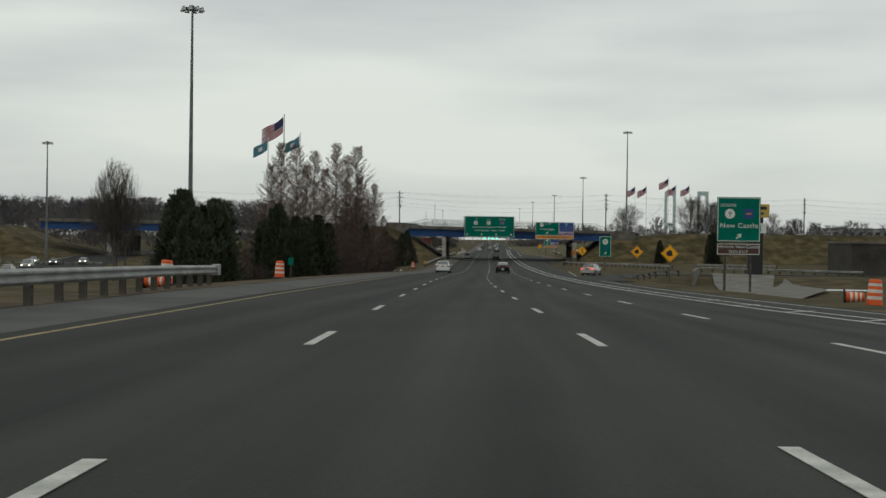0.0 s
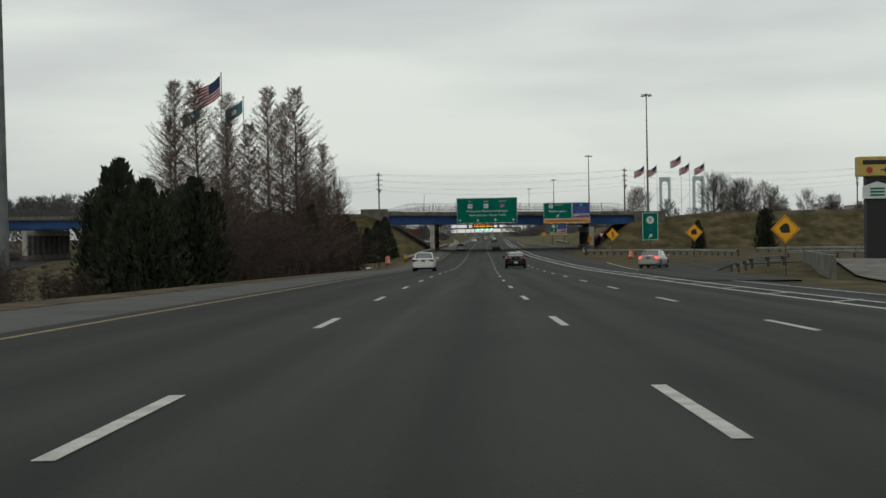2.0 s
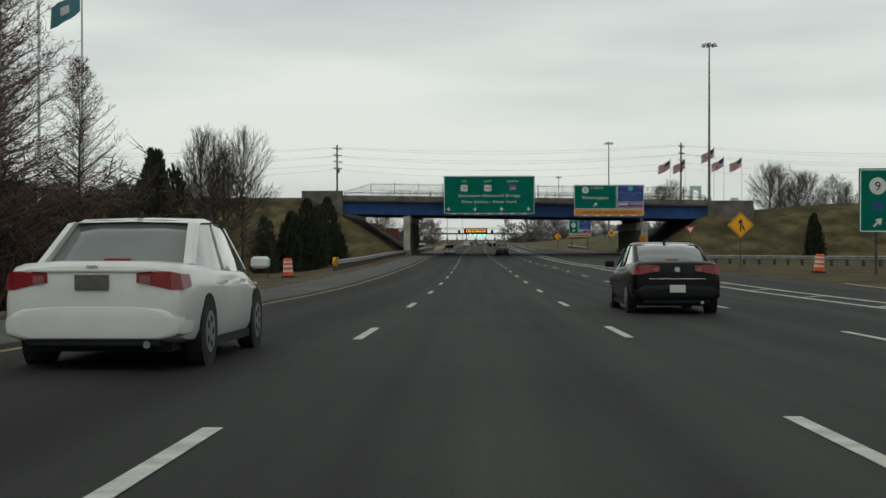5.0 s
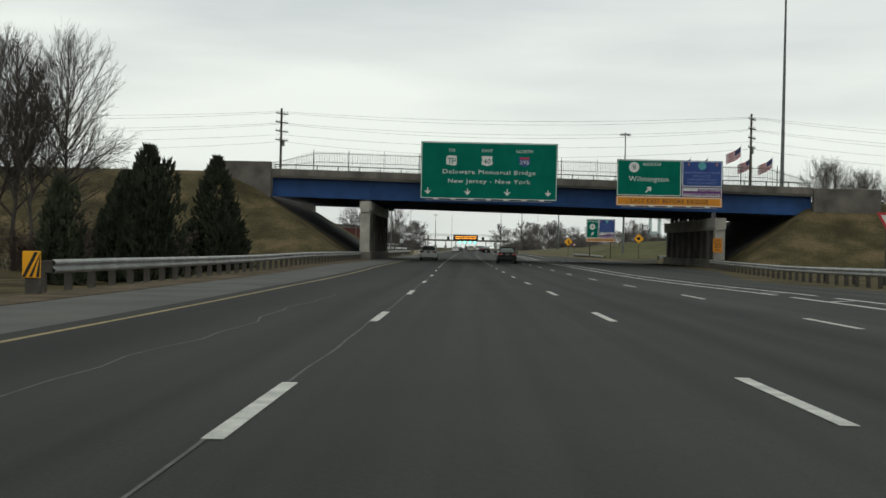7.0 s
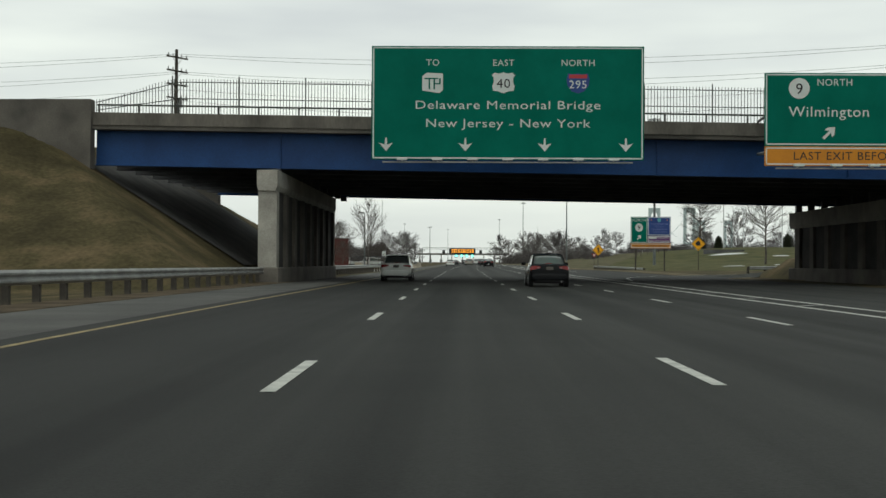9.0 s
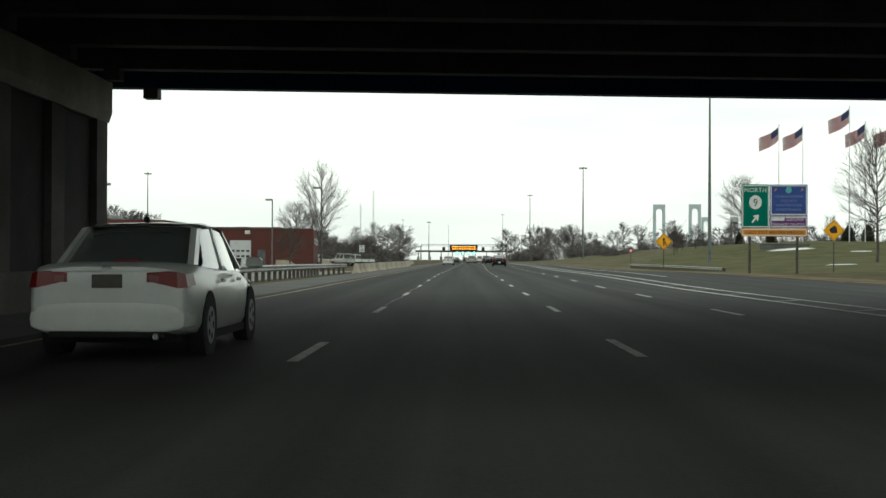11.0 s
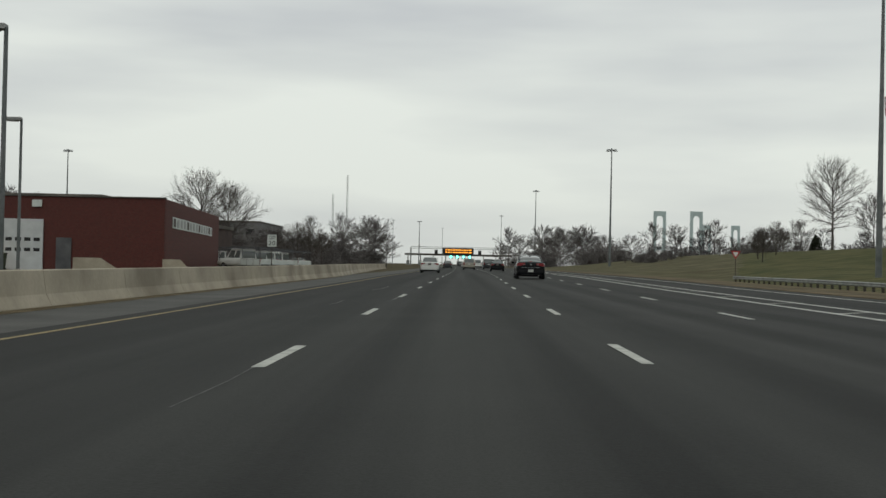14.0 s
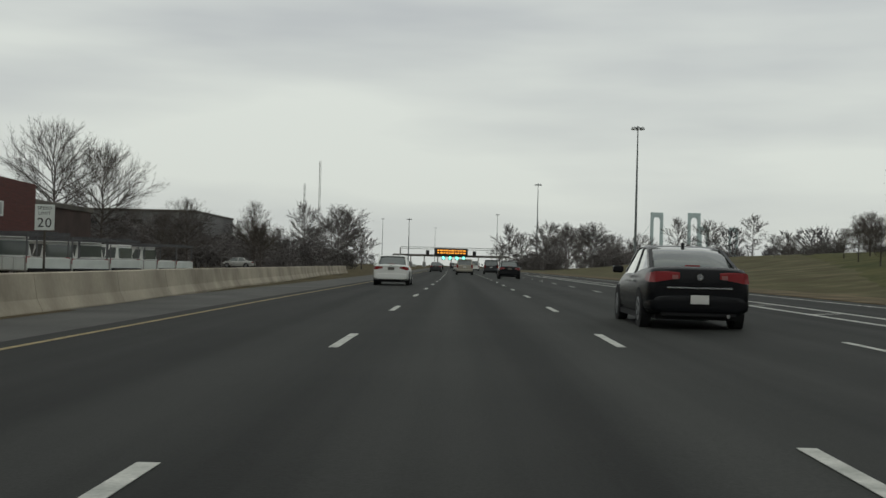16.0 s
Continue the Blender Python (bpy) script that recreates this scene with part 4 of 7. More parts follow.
# ---- tall lighting masts ----
def high_mast(x, y, top, label="tall grey high-mast light pole with ring of lamps", base=None):
    z = ground_z(x, y) if base is None else base
    m = thing("high_mast_light", label, "light mast", pose(x, y, z), group="high-mast lights")
    h = top - z
    part("pole", Geo().tube((0, 0, -0.3), (0, 0, h), 0.33, 0.12, 10), MAST, m, smooth=True)
    part("head_ring", Geo().lathe([(0.75, h - 0.1), (0.85, h - 0.05), (0.85, h + 0.05), (0.75, h + 0.1), (0.65, h), (0.75, h - 0.1)], 16, caps=False).lathe([(0.05, h + 0.5), (0.3, h + 0.35), (0.3, h + 0.2), (0.12, h - 0.3)], 10), MAST, m)
    lamp = Geo().lathe([(0.06, 0.34), (0.14, 0.28), (0.16, 0.1), (0.30, -0.12), (0.32, -0.2), (0.26, -0.2)], 8).mesh("lamp")
    for k in range(8):
        a = 2 * math.pi * k / 8
        part("lamp", lamp, ALU, m, at=pose(1.15 * math.cos(a), 1.15 * math.sin(a), h - 0.05))
        part("arm", Geo().tube((0.3 * math.cos(a), 0.3 * math.sin(a), h + 0.2), (1.15 * math.cos(a), 1.15 * math.sin(a), h + 0.1), 0.04, n=5), MAST, m)
    return m


for x, y, top in ((41.7, 375.0, 36.9), (39.9, 528.7, 30.9), (37.7, 723.7, 30.1), (32.9, 951.0, 32.9), (-32.8, 148.2, 31.6), (-105.8, 306.4, 27.2),
                  (31.6, 1340, 37), (-21.4, 1108, 24), (-55, 1480, 37), (-17, 1800, 40), (-112, 769, 31)):
    high_mast(x, y, top)


# ---- ramps ----
def ramp(name, pts, w0, w1, label, edged=True):
    """A paved band along a smooth plan curve."""
    g, n = Geo(), 40
    c = []
    for i in range(n + 1):
        t = i / n * (len(pts) - 1)
        k = min(int(t), len(pts) - 2)
        u = t - k
        p0, p1, p2, p3 = (Vector(pts[max(0, min(len(pts) - 1, j))]) for j in (k - 1, k, k + 1, k + 2))
        c.append(0.5 * (2 * p1 + (p2 - p0) * u + (2 * p0 - 5 * p1 + 4 * p2 - p3) * u * u + (3 * p1 - p0 - 3 * p2 + p3) * u ** 3))
    ed = Geo()
    for i, p in enumerate(c):
        d = (c[min(n, i + 1)] - c[max(0, i - 1)]).normalized()
        s = Vector((d.y, -d.x))
        w = w0 + (w1 - w0) * i / n
        for k, off in enumerate((-w / 2 - 0.05, -w / 2, 0, w / 2, w / 2 + 0.05)):
            q = p + s * off
            g.v.append((q.x, q.y, ground_z(q.x, q.y) + (0.075 if 0 < k < 4 else -0.3)))
        for off in (-w / 2 + 0.2, -w / 2 + 0.33):
            q = p + s * off
            ed.v.append((q.x, q.y, ground_z(q.x, q.y) + 0.085))
    g.f = [(5 * j + i, 5 * j + i + 1, 5 * j + 6 + i, 5 * j + 5 + i) for j in range(n) for i in range(4)]
    ed.f = [(2 * j, 2 * j + 1, 2 * j + 3, 2 * j + 2) for j in range(n)]
    r = tagged(part(name, g, ASPHALT, None, smooth=True), label, "road", kind="structure")
    if edged:
        part("white_edge_line", ed, WHITE_LINE, r)
    return r


ramp("ramp", [(12.9, 116), (14.2, 146), (18.4, 168), (27, 182), (42, 190), (75, 195)], 4.4, 8.0, "dark asphalt exit ramp curving off the highway", False)
ramp("ramp", [(13.0, 338), (16.0, 358), (25, 375), (40, 383.5), (75, 387)], 7.0, 8.0, "dark asphalt exit ramp past the pier")
ramp("road", [(-40, 20), (-52, 90), (-66, 160), (-82, 243), (-97, 326), (-106, 390), (-112, 470)], 15.0, 15.0, "far carriageway of the highway")
lane_dashes()


# ---- trees ----
def cloud_mesh(name, v, f, material):
    me = bpy.data.meshes.new(name)
    me.from_pydata(v, [], f)
    me.materials.append(material)
    return me


def limb(v, f, a, b, r0, r1, n=4):
    """An open tapered stick."""
    d = b - a
    u = d.orthogonal().normalized()
    w = d.normalized().cross(u)
    k = len(v)
    for p, r in ((a, r0), (b, r1)):
        for i in range(n):
            t = 2 * math.pi * i / n
            v.append(tuple(p + (u * math.cos(t) + w * math.sin(t)) * r))
    for i in range(n):
        f.append((k + i, k + (i + 1) % n, k + n + (i + 1) % n, k + n + i))


def blade(v, f, a, b, r):
    """A three-cornered twig."""
    d = b - a
    u = d.orthogonal().normalized() * r
    w = d.cross(u).normalized() * r
    k = len(v)
    v += [tuple(a + u), tuple(a - u * 0.5 + w * 0.87), tuple(a - u * 0.5 - w * 0.87), tuple(b)]
    f += [(k, k + 1, k + 3), (k + 1, k + 2, k + 3), (k + 2, k, k + 3)]


def sliver(v, f, a, b, r, side):
    """The finest twig: one narrow triangle."""
    u = (b - a).cross(side)
    u = u.normalized() * r if u.length > 1e-6 else Vector((r, 0, 0))
    k = len(v)
    v += [tuple(a + u), tuple(a - u), tuple(b)]
    f.append((k, k + 1, k + 2))


def round_tree(rng, height, spread, bole=0.2, thick=1.0, spire=False, limbs=48):
    """A leafless tree: straight limbs fan out from a leading stem to the edge of a rounded crown, each feathered with forward-pointing shoots and twigs. spire: steeper limbs and a tapering top."""
    tv, tf, cv, cf = [], [], [], []
    rx, rz, mid = height * 0.40 * spread, height * (1 - bole) * 0.5, height * (1 + bole) * 0.5
    phase = rng.uniform(0, 6)

    def inside(p):
        u = (p.z - mid) / rz
        if abs(u) >= 1:
            return False
        wide = math.sqrt(1 - u * u) * (1 - 0.55 * max(0.0, u + 0.3) if spire else 1)
        lump = 0.92 + 0.08 * math.sin(3 * math.atan2(p.y, p.x) + 5 * u + phase)
        return p.x * p.x + p.y * p.y < (rx * wide * lump) ** 2

    def room(p, d):
        """How far one can go from p along d within the crown."""
        q = 0.0
        while q < height and inside(p + d * (q + 0.03 * height)):
            q += 0.03 * height
        return q

    def turned(d, angle):
        o = Matrix.Rotation(rng.uniform(0, 6.283), 3, d) @ d.orthogonal().normalized()
        return (d * math.cos(angle) + o * math.sin(angle) + Vector((0, 0, 0.12))).normalized()

    def stick(a, d, length, r0, r1, parts, lift):
        """A gently upswept stick; gives its points."""
        pts, p = [a], a
        for k in range(parts):
            d = (d + Vector((rng.gauss(0, 0.035), rng.gauss(0, 0.035), lift))).normalized()
            q = p + d * length / parts
            u, w = k / parts, (k + 1) / parts
            limb(tv, tf, p, q, r0 + (r1 - r0) * u, r0 + (r1 - r0) * w, 4 if r0 > 0.05 else 3)
            p = q
            pts.append(p)
        return pts

    stem, top = [Vector((0, 0, -0.3))], height * 0.93
    for i in range(1, 11):
        stem.append(Vector((rng.gauss(0, 0.05), rng.gauss(0, 0.05), top * i / 10)))
    r = [0.0155 * height * (1 - 0.93 * (i / 10) ** 0.8) for i in range(11)]
    for i in range(10):
        limb(tv, tf, stem[i], stem[i + 1], r[i], r[i + 1], 7)
    fine = 0.0062 * thick
    for i in range(limbs):
        t = ((i + rng.random()) / limbs) ** (0.9 if spire else 1.15)
        z = height * (bole + (0.86 - bole) * t)
        k = min(9, int(z / top * 10))
        a = stem[k].lerp(stem[k + 1], z / top * 10 - k)
        az = i * 2.4 + rng.gauss(0, 0.3)
        up = (0.62 + 0.45 * t if spire else -0.10 + 1.30 * t ** 0.75) + rng.gauss(0, 0.10)
        d = Vector((math.cos(az) * math.cos(up), math.sin(az) * math.cos(up), math.sin(up)))
        length = max(0.08 * height, room(a + d * 0.08 * height, d) + 0.08 * height) * rng.uniform(0.86, 1.03)
        main = stick(a, d, length, min(r[k] * 0.62, 0.0035 * height + 0.007 * length), 0.010 * thick, 5, 0.045)
        shoots = max(4, int(14 * length / (0.4 * height)))
        for j in range(shoots):
            u = 0.16 + 0.82 * (j + rng.random()) / shoots
            m = min(4, int(u * 5))
            p = main[m].lerp(main[m + 1], u * 5 - m)
            e = turned((main[m + 1] - main[m]).normalized(), rng.uniform(0.4, 0.8))
            reach = min(0.50 * length * (1.1 - 0.6 * u), room(p, e) + 0.05 * height) * rng.uniform(0.7, 1.1)
            shoot = stick(p, e, reach, 0.0048 * reach + 0.010 * thick, fine, 2, 0.06)
            twigs = max(3, int(7 * reach / (0.1 * height)))
            for h in range(twigs):
                w = 0.15 + 0.85 * (h + rng.random()) / twigs
                n = min(1, int(w * 2))
                c = shoot[n].lerp(shoot[n + 1], w * 2 - n)
                o = turned((shoot[n + 1] - shoot[n]).normalized(), rng.uniform(0.25, 0.65))
                g = c + o * height * rng.uniform(0.035, 0.075)
                blade(cv, cf, c, g, fine)
                for y in range(3):
                    c2 = c.lerp(g, rng.uniform(0.1, 0.9))
                    o2 = turned(o, rng.uniform(0.2, 0.6))
                    sliver(cv, cf, c2, c2 + o2 * height * rng.uniform(0.02, 0.045), fine, Vector((rng.gauss(0, 1), rng.gauss(0, 1), rng.gauss(0, 0.3))))
    return cloud_mesh("trunk", tv, tf, TWIG if thick < 1.5 else HAZED_TWIG), cloud_mesh("twigs", cv, cf, TWIG if thick < 1.5 else HAZED_TWIG)


def cone_tree(rng, height, width, dense=1.0):
    """A leafless conical conifer: one leader, upswept limbs with feathery side twigs."""
    tv, tf, cv, cf = [], [], [], []
    lean = [Vector((0, 0, 0))]
    for i in range(8):
        lean.append(Vector((rng.gauss(0, 0.06), rng.gauss(0, 0.06), (i + 1) * height / 8)))
    lean[0].z = -0.3
    for i in range(8):
        limb(tv, tf, lean[i], lean[i + 1], 0.0125 * height * (1 - i / 8.1), 0.0125 * height * (1 - (i + 1) / 8.1), 6)
    n = int(130 * dense)
    for b in range(n):
        t = 0.10 + 0.88 * ((b + rng.random()) / n) ** 1.3
        s = min(7, int(t * 8))
        a = lean[s].lerp(lean[s + 1], t * 8 - s)
        shape = min(1.0, 0.6 + t * 1.6) * (1 - t) ** 0.80
        reach = width * shape * rng.choice((0.45, 0.7, 0.85, 0.95, 1.0, 1.12)) + 0.22
        az = b * 2.4 + rng.gauss(0, 0.4)
        rise = 0.12 + 0.70 * t + rng.gauss(0, 0.10)
        p, d, m = a, Vector((math.cos(az), math.sin(az), rise)).normalized(), 5
        r0 = 0.010 + 0.0075 * reach
        for k in range(m):
            d = (d + Vector((rng.gauss(0, 0.07), rng.gauss(0, 0.07), 0.06))).normalized()
            q = p + d * reach / m
            limb(tv, tf, p, q, r0 * (1 - k / (m + 0.5)), r0 * (1 - (k + 1) / (m + 0.5)), 3)
            side = d.cross(Vector((0, 0, 1))).normalized()
            for j in range(4):
                c = p.lerp(q, (j + rng.random()) / 4)
                w = 1 if j % 2 else -1
                e = (d * 0.75 + side * w * rng.uniform(0.3, 0.8) + Vector((rng.gauss(0, 0.15), rng.gauss(0, 0.15), rng.gauss(0.12, 0.28)))).normalized()
                g = c + e * (0.22 + 0.16 * reach * rng.uniform(0.5, 1.2))
                blade(cv, cf, c, g, 0.008)
                for i in range(5):
                    c2 = c.lerp(g, rng.uniform(0.1, 1))
                    o = (e * 0.8 + Vector((rng.gauss(0, 0.5), rng.gauss(0, 0.5), rng.gauss(0.1, 0.45)))).normalized()
                    sliver(cv, cf, c2, c2 + o * rng.uniform(0.12, 0.42), 0.012, Vector((rng.gauss(0, 1), rng.gauss(0, 1), rng.gauss(0, 0.3))))
            p = q
    return cloud_mesh("trunk", tv, tf, BARK), cloud_mesh("twigs", cv, cf, RUST_TWIG)


def evergreen(rng, height, width, ragged=0.25, n=5400, pointed=False):
    """A dense dark cedar: a trunk in a mass of small upswept sprays that gather into several pointed leaders."""
    tv, tf, cv, cf = [], [], [], []
    limb(tv, tf, Vector((0, 0, -0.3)), Vector((0, 0, height * 0.93)), 0.11, 0.02, 6)
    cones = [(0.0, 0.0, 1.0, 0.80 if pointed else 0.70)]
    for i in range(9):
        a, o = i * 2.4 + rng.gauss(0, 0.3), width * rng.uniform(0.35, 0.75)
        cones.append((o * math.cos(a), o * math.sin(a), rng.uniform(0.35, 0.66) if pointed else rng.uniform(0.62, 0.98), rng.uniform(0.40, 0.58)))
    for i in range(n):
        ox, oy, top, wide = cones[0] if rng.random() < 0.28 else rng.choice(cones)
        t = rng.random() ** 1.1
        az = rng.uniform(0, 2 * math.pi)
        prof = min(1.0, t / 0.10 + 0.75) * (1 - t) ** (0.62 if pointed else 0.44)
        r = width * wide * prof * (1 - ragged * rng.random() ** 2) * (1.25 if rng.random() < 0.05 else 1) + 0.03
        inner = r * math.sqrt(rng.uniform(0.3, 1))
        p = Vector((ox * (1 - 0.35 * t) + math.cos(az) * inner, oy * (1 - 0.35 * t) + math.sin(az) * inner, t * height * top * 0.97 + 0.05))
        out = Vector((math.cos(az), math.sin(az), rng.uniform(0.3, 1.5) + 1.5 * t)).normalized()
        s = rng.uniform(0.10, 0.30) * (0.75 + 0.08 * height)
        for j in range(2):
            side = Matrix.Rotation(rng.uniform(0, 3.14), 3, out) @ out.orthogonal().normalized()
            b = len(cv)
            tip = p + out * s + Vector((rng.gauss(0, 0.05), rng.gauss(0, 0.05), 0))
            cv += [tuple(p - out * s * 0.3), tuple(p + side * s * 0.30), tuple(tip), tuple(p - side * s * 0.30)]
            cf.append((b, b + 1, b + 2, b + 3))
    return cloud_mesh("trunk", tv, tf, BARK), cloud_mesh("foliage", cv, cf, CEDAR)


def shrub_mesh(rng, height, width, n=46, thick=1.0):
    """A leafless thicket of many thin stems."""
    cv, cf = [], []
    for i in range(n):
        a = Vector((rng.gauss(0, width * 0.27), rng.gauss(0, width * 0.27), -0.1))
        d = Vector((rng.gauss(0, 0.28), rng.gauss(0, 0.28), 1)).normalized()
        h = height * rng.uniform(0.45, 1.0)
        b = a + d * h
        blade(cv, cf, a, b, 0.020 * thick)
        for k in range(7):
            c = a.lerp(b, rng.uniform(0.08, 1))
            e = c + Vector((rng.gauss(0, 0.4), rng.gauss(0, 0.4), rng.uniform(0.05, 0.7))) * (0.38 + height * 0.13)
            blade(cv, cf, c, e, 0.014 * thick)
            for j in range(6):
                c2 = c.lerp(e, rng.uniform(0.1, 1))
                sliver(cv, cf, c2, c2 + Vector((rng.gauss(0, 0.28), rng.gauss(0, 0.28), rng.uniform(-0.1, 0.4))), 0.013 * thick, Vector((rng.gauss(0, 1), rng.gauss(0, 1), rng.gauss(0, 0.3))))
    return cloud_mesh("thicket", cv, cf, THICKET if thick == 1 else HAZED_TWIG)


rng = random.Random(11)
ROUND = [round_tree(rng, 12.0, 1.0), round_tree(rng, 12.0, 1.15), round_tree(rng, 12.0, 1.15, 0.2, 1.45, True, 34), round_tree(rng, 12.0, 1.2, 0.24, 1.0, True, 21)]
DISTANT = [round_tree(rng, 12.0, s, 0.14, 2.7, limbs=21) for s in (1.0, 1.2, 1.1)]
CONE = [cone_tree(rng, 17.0, w, 1.35) for w in (6.2, 5.6, 6.8)]
FIR = [evergreen(rng, 6.0, w, r) for w, r in ((2.0, 0.45), (1.7, 0.5), (2.3, 0.45))]
FIR.append(evergreen(rng, 6.0, 2.45, 0.3, 5400, True))
SHRUB = [shrub_mesh(rng, 3.5, w) for w in (3.0, 3.8)]
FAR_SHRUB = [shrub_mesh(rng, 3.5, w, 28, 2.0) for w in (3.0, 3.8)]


def plant(kind, x, y, height, base_h, meshes, label, category, group, wide=1.0, turn=None, z=None, sub=("trunk", "crown")):
    k = height / base_h
    z = ground_z(x, y) if z is None else z
    a = rng.uniform(0, 360) if turn is None else turn
    t = thing(kind, label, category, pose(x, y, z, 0, 0, a) @ Matrix.Diagonal((k * wide, k * wide, k, 1)), group)
    for nm, me in zip(sub, meshes):
        part(nm, me, None, t)
    return t


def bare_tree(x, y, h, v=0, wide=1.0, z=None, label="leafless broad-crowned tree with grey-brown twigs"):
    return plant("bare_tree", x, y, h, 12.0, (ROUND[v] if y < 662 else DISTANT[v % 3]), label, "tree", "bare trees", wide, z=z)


def cypress(x, y, h, v=0, wide=1.0):
    return plant("bald_cypress", x, y, h, 17.0, CONE[v % 3], "leafless conical tree with fine rusty twigs", "tree", "bare conical trees", wide)


def cedar(x, y, h, v=0, wide=1.0, z=None):
    return plant("cedar_tree", x, y, h, 6.0, FIR[v % 4], "dense dark green cedar tree", "tree", "cedars", wide, z=z)


def shrub(x, y, h, v=0, wide=1.0, z=None):
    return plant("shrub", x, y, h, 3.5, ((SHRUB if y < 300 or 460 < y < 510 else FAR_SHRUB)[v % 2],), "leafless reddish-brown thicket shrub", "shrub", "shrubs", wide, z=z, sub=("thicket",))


# left roadside, before the overpass
for x, y, h, v, w in ((-23.2, 167, 17.4, 0, 1.0), (-25.8, 170, 17.9, 1, 1.0), (-21.8, 173, 17.0, 2, 0.9), (-29.0, 181, 16.0, 1, 1.0), (-14.6, 184, 13.0, 1, 1.0), (-16.8, 180.5, 18.4, 0, 0.95), (-18.8, 185, 17.5, 2, 0.9),
                     (-20.7, 188, 19.6, 1, 1.0), (-21.8, 183, 15.5, 0, 0.9), (-13.8, 190, 8.5, 2, 0.9), (-25.5, 190, 16.5, 0, 1.0), (-17.6, 192, 15.0, 1, 1.0)):
    cypress(x, y, h, v, w)
for x, y, h, v, w in ((-17.9, 84, 6.5, 1, 1.35), (-16.0, 85, 5.8, 0, 1.15), (-18.6, 86.5, 5.4, 2, 0.95), (-16.9, 82.8, 5.2, 2, 0.95), (-17.3, 128, 6.4, 2, 1.0), (-19.5, 131, 7.8, 1, 1.05), (-15.7, 133, 6.6, 2, 0.95), (-21.0, 133, 6.4, 0, 1.1), (-15.4, 181, 7.4, 1, 0.55),
                     (-18.0, 140, 6.8, 0, 1.0), (-14.5, 203, 6.6, 2, 0.75), (-16.6, 270, 7.0, 2, 0.85), (-18.6, 273.5, 6.0, 0, 0.9), (-16.8, 289, 7.6, 3, 1.0), (-20.5, 268, 5.4, 1, 1.0), (-24, 252, 5.6, 2, 1.0), (-22, 281, 4.0, 1, 1.0)):
    cedar(x, y, h, v, w)
for x, y, h, v, w in ((-28.8, 285, 15.6, 2, 0.76), (-30.4, 286, 16.2, 2, 0.70), (-27.6, 284.5, 14.2, 2, 0.66), (-25.6, 285, 15.2, 0, 0.72), (-32.4, 117, 11.6, 2, 0.6), (-33.4, 117.8, 10.6, 2, 0.55), (-31.4, 117.4, 11.0, 2, 0.5), (-32.6, 118.6, 9.6, 2, 0.6), (-30, 205, 12, 1, 0.8), (-36, 215, 11, 0, 0.8)):
    bare_tree(x, y, h, v, w)
for i in range(92):
    y = rng.uniform(150, 204)
    shrub(rng.uniform(-28, -14.4 - max(0.0, 168 - y) * 0.12), y, rng.uniform(4.2, 6.6), i, rng.uniform(0.75, 1.05))
for i in range(16):
    shrub(rng.uniform(-27, -19), rng.uniform(92, 126), rng.uniform(1.8, 3.4), i, 1.0)
for i in range(14):
    shrub(rng.uniform(-40, -24), rng.uniform(196, 262), rng.uniform(2.5, 4.5), i)
for i in range(16):
    shrub(rng.uniform(-36, -20), rng.uniform(266, 290), rng.uniform(2.8, 4.6), i)
# right side
for x, y, h, v, w in ((42.9, 309, 5.6, 1, 0.95), (54.0, 300, 7.6, 0, 0.85), (88, 372, 6.0, 0, 0.8)):
    cedar(x, y, h, v, w)
for x, y, h, v, w in ((74, 660, 18.3, 0, 1.05), (92, 690, 13, 1, 1.0), (58, 640, 6.5, 2, 1.1), (100, 560, 11, 0, 1.1), (112, 545, 10, 1, 1.1), (122, 600, 11, 2, 1.0), (60, 760, 9, 1, 1.2), (75, 780, 10, 0, 1.2), (88, 735, 9, 2, 1.2),
                     (60, 800, 11, 0, 1.1), (48, 900, 13, 1, 1.2), (34, 830, 13, 0, 1.1), (30, 860, 15, 2, 1.2), (26, 820, 10, 1, 1.2), (38, 880, 14, 1, 1.2), (54, 990, 13, 0, 1.2), (66, 980, 14, 2, 1.2), (80, 1000, 15, 1, 1.2)):
    bare_tree(x, y, h, v, w)
for x, y, h in ((70, 612, 3.4), (96, 640, 4.4), (82, 700, 4.0), (104, 650, 5.0)):
    cedar(x, y, h, 2, 1.1)
for x, y, h, v, w in ((17, 832, 13, 0, 1.1), (21, 840, 11, 1, 1.2), (14.5, 838, 8, 2, 1.2), (40, 905, 13, 0, 1.2), (46, 900, 14.5, 1, 1.0), (49, 902, 15.5, 2, 1.1), (54, 905, 11, 0, 1.2), (35, 890, 11, 1, 1.2), (29, 860, 8, 0, 1.2)):
    bare_tree(x, y, h, v, w)
for x, y, v, w in ((60, 700, 1, 1.2), (64, 705, 0, 1.3), (55, 642, 2, 1.3), (50, 620, 0, 1.3), (46, 600, 1, 1.2), (62, 650, 1, 1.3), (70, 720, 2, 1.2)):
    bare_tree(x, y, max(4.0, 2.8 + y * 0.008 - ground_z(x, y)), v, w)
for x, y, v, w in ((51.6, 481, 0, 0.85), (76.7, 480, 1, 0.85), (79.8, 483, 0, 0.8), (84, 480, 2, 0.95), (88, 486, 1, 0.9), (93.2, 480, 0, 0.95), (97, 482, 2, 0.9), (107, 480, 1, 0.7), (116, 484, 0, 1.0), (124, 480, 2, 1.0)):
    bare_tree(x, y, max(6.0, (17.6 if x < 60 else 21.8 - max(0, x - 79) * 0.21) - ground_z(x, y)), v, w)
for i in range(24):
    shrub(rng.uniform(20, 62), rng.uniform(830, 930), rng.uniform(4.5, 7.5), i, 1.5)
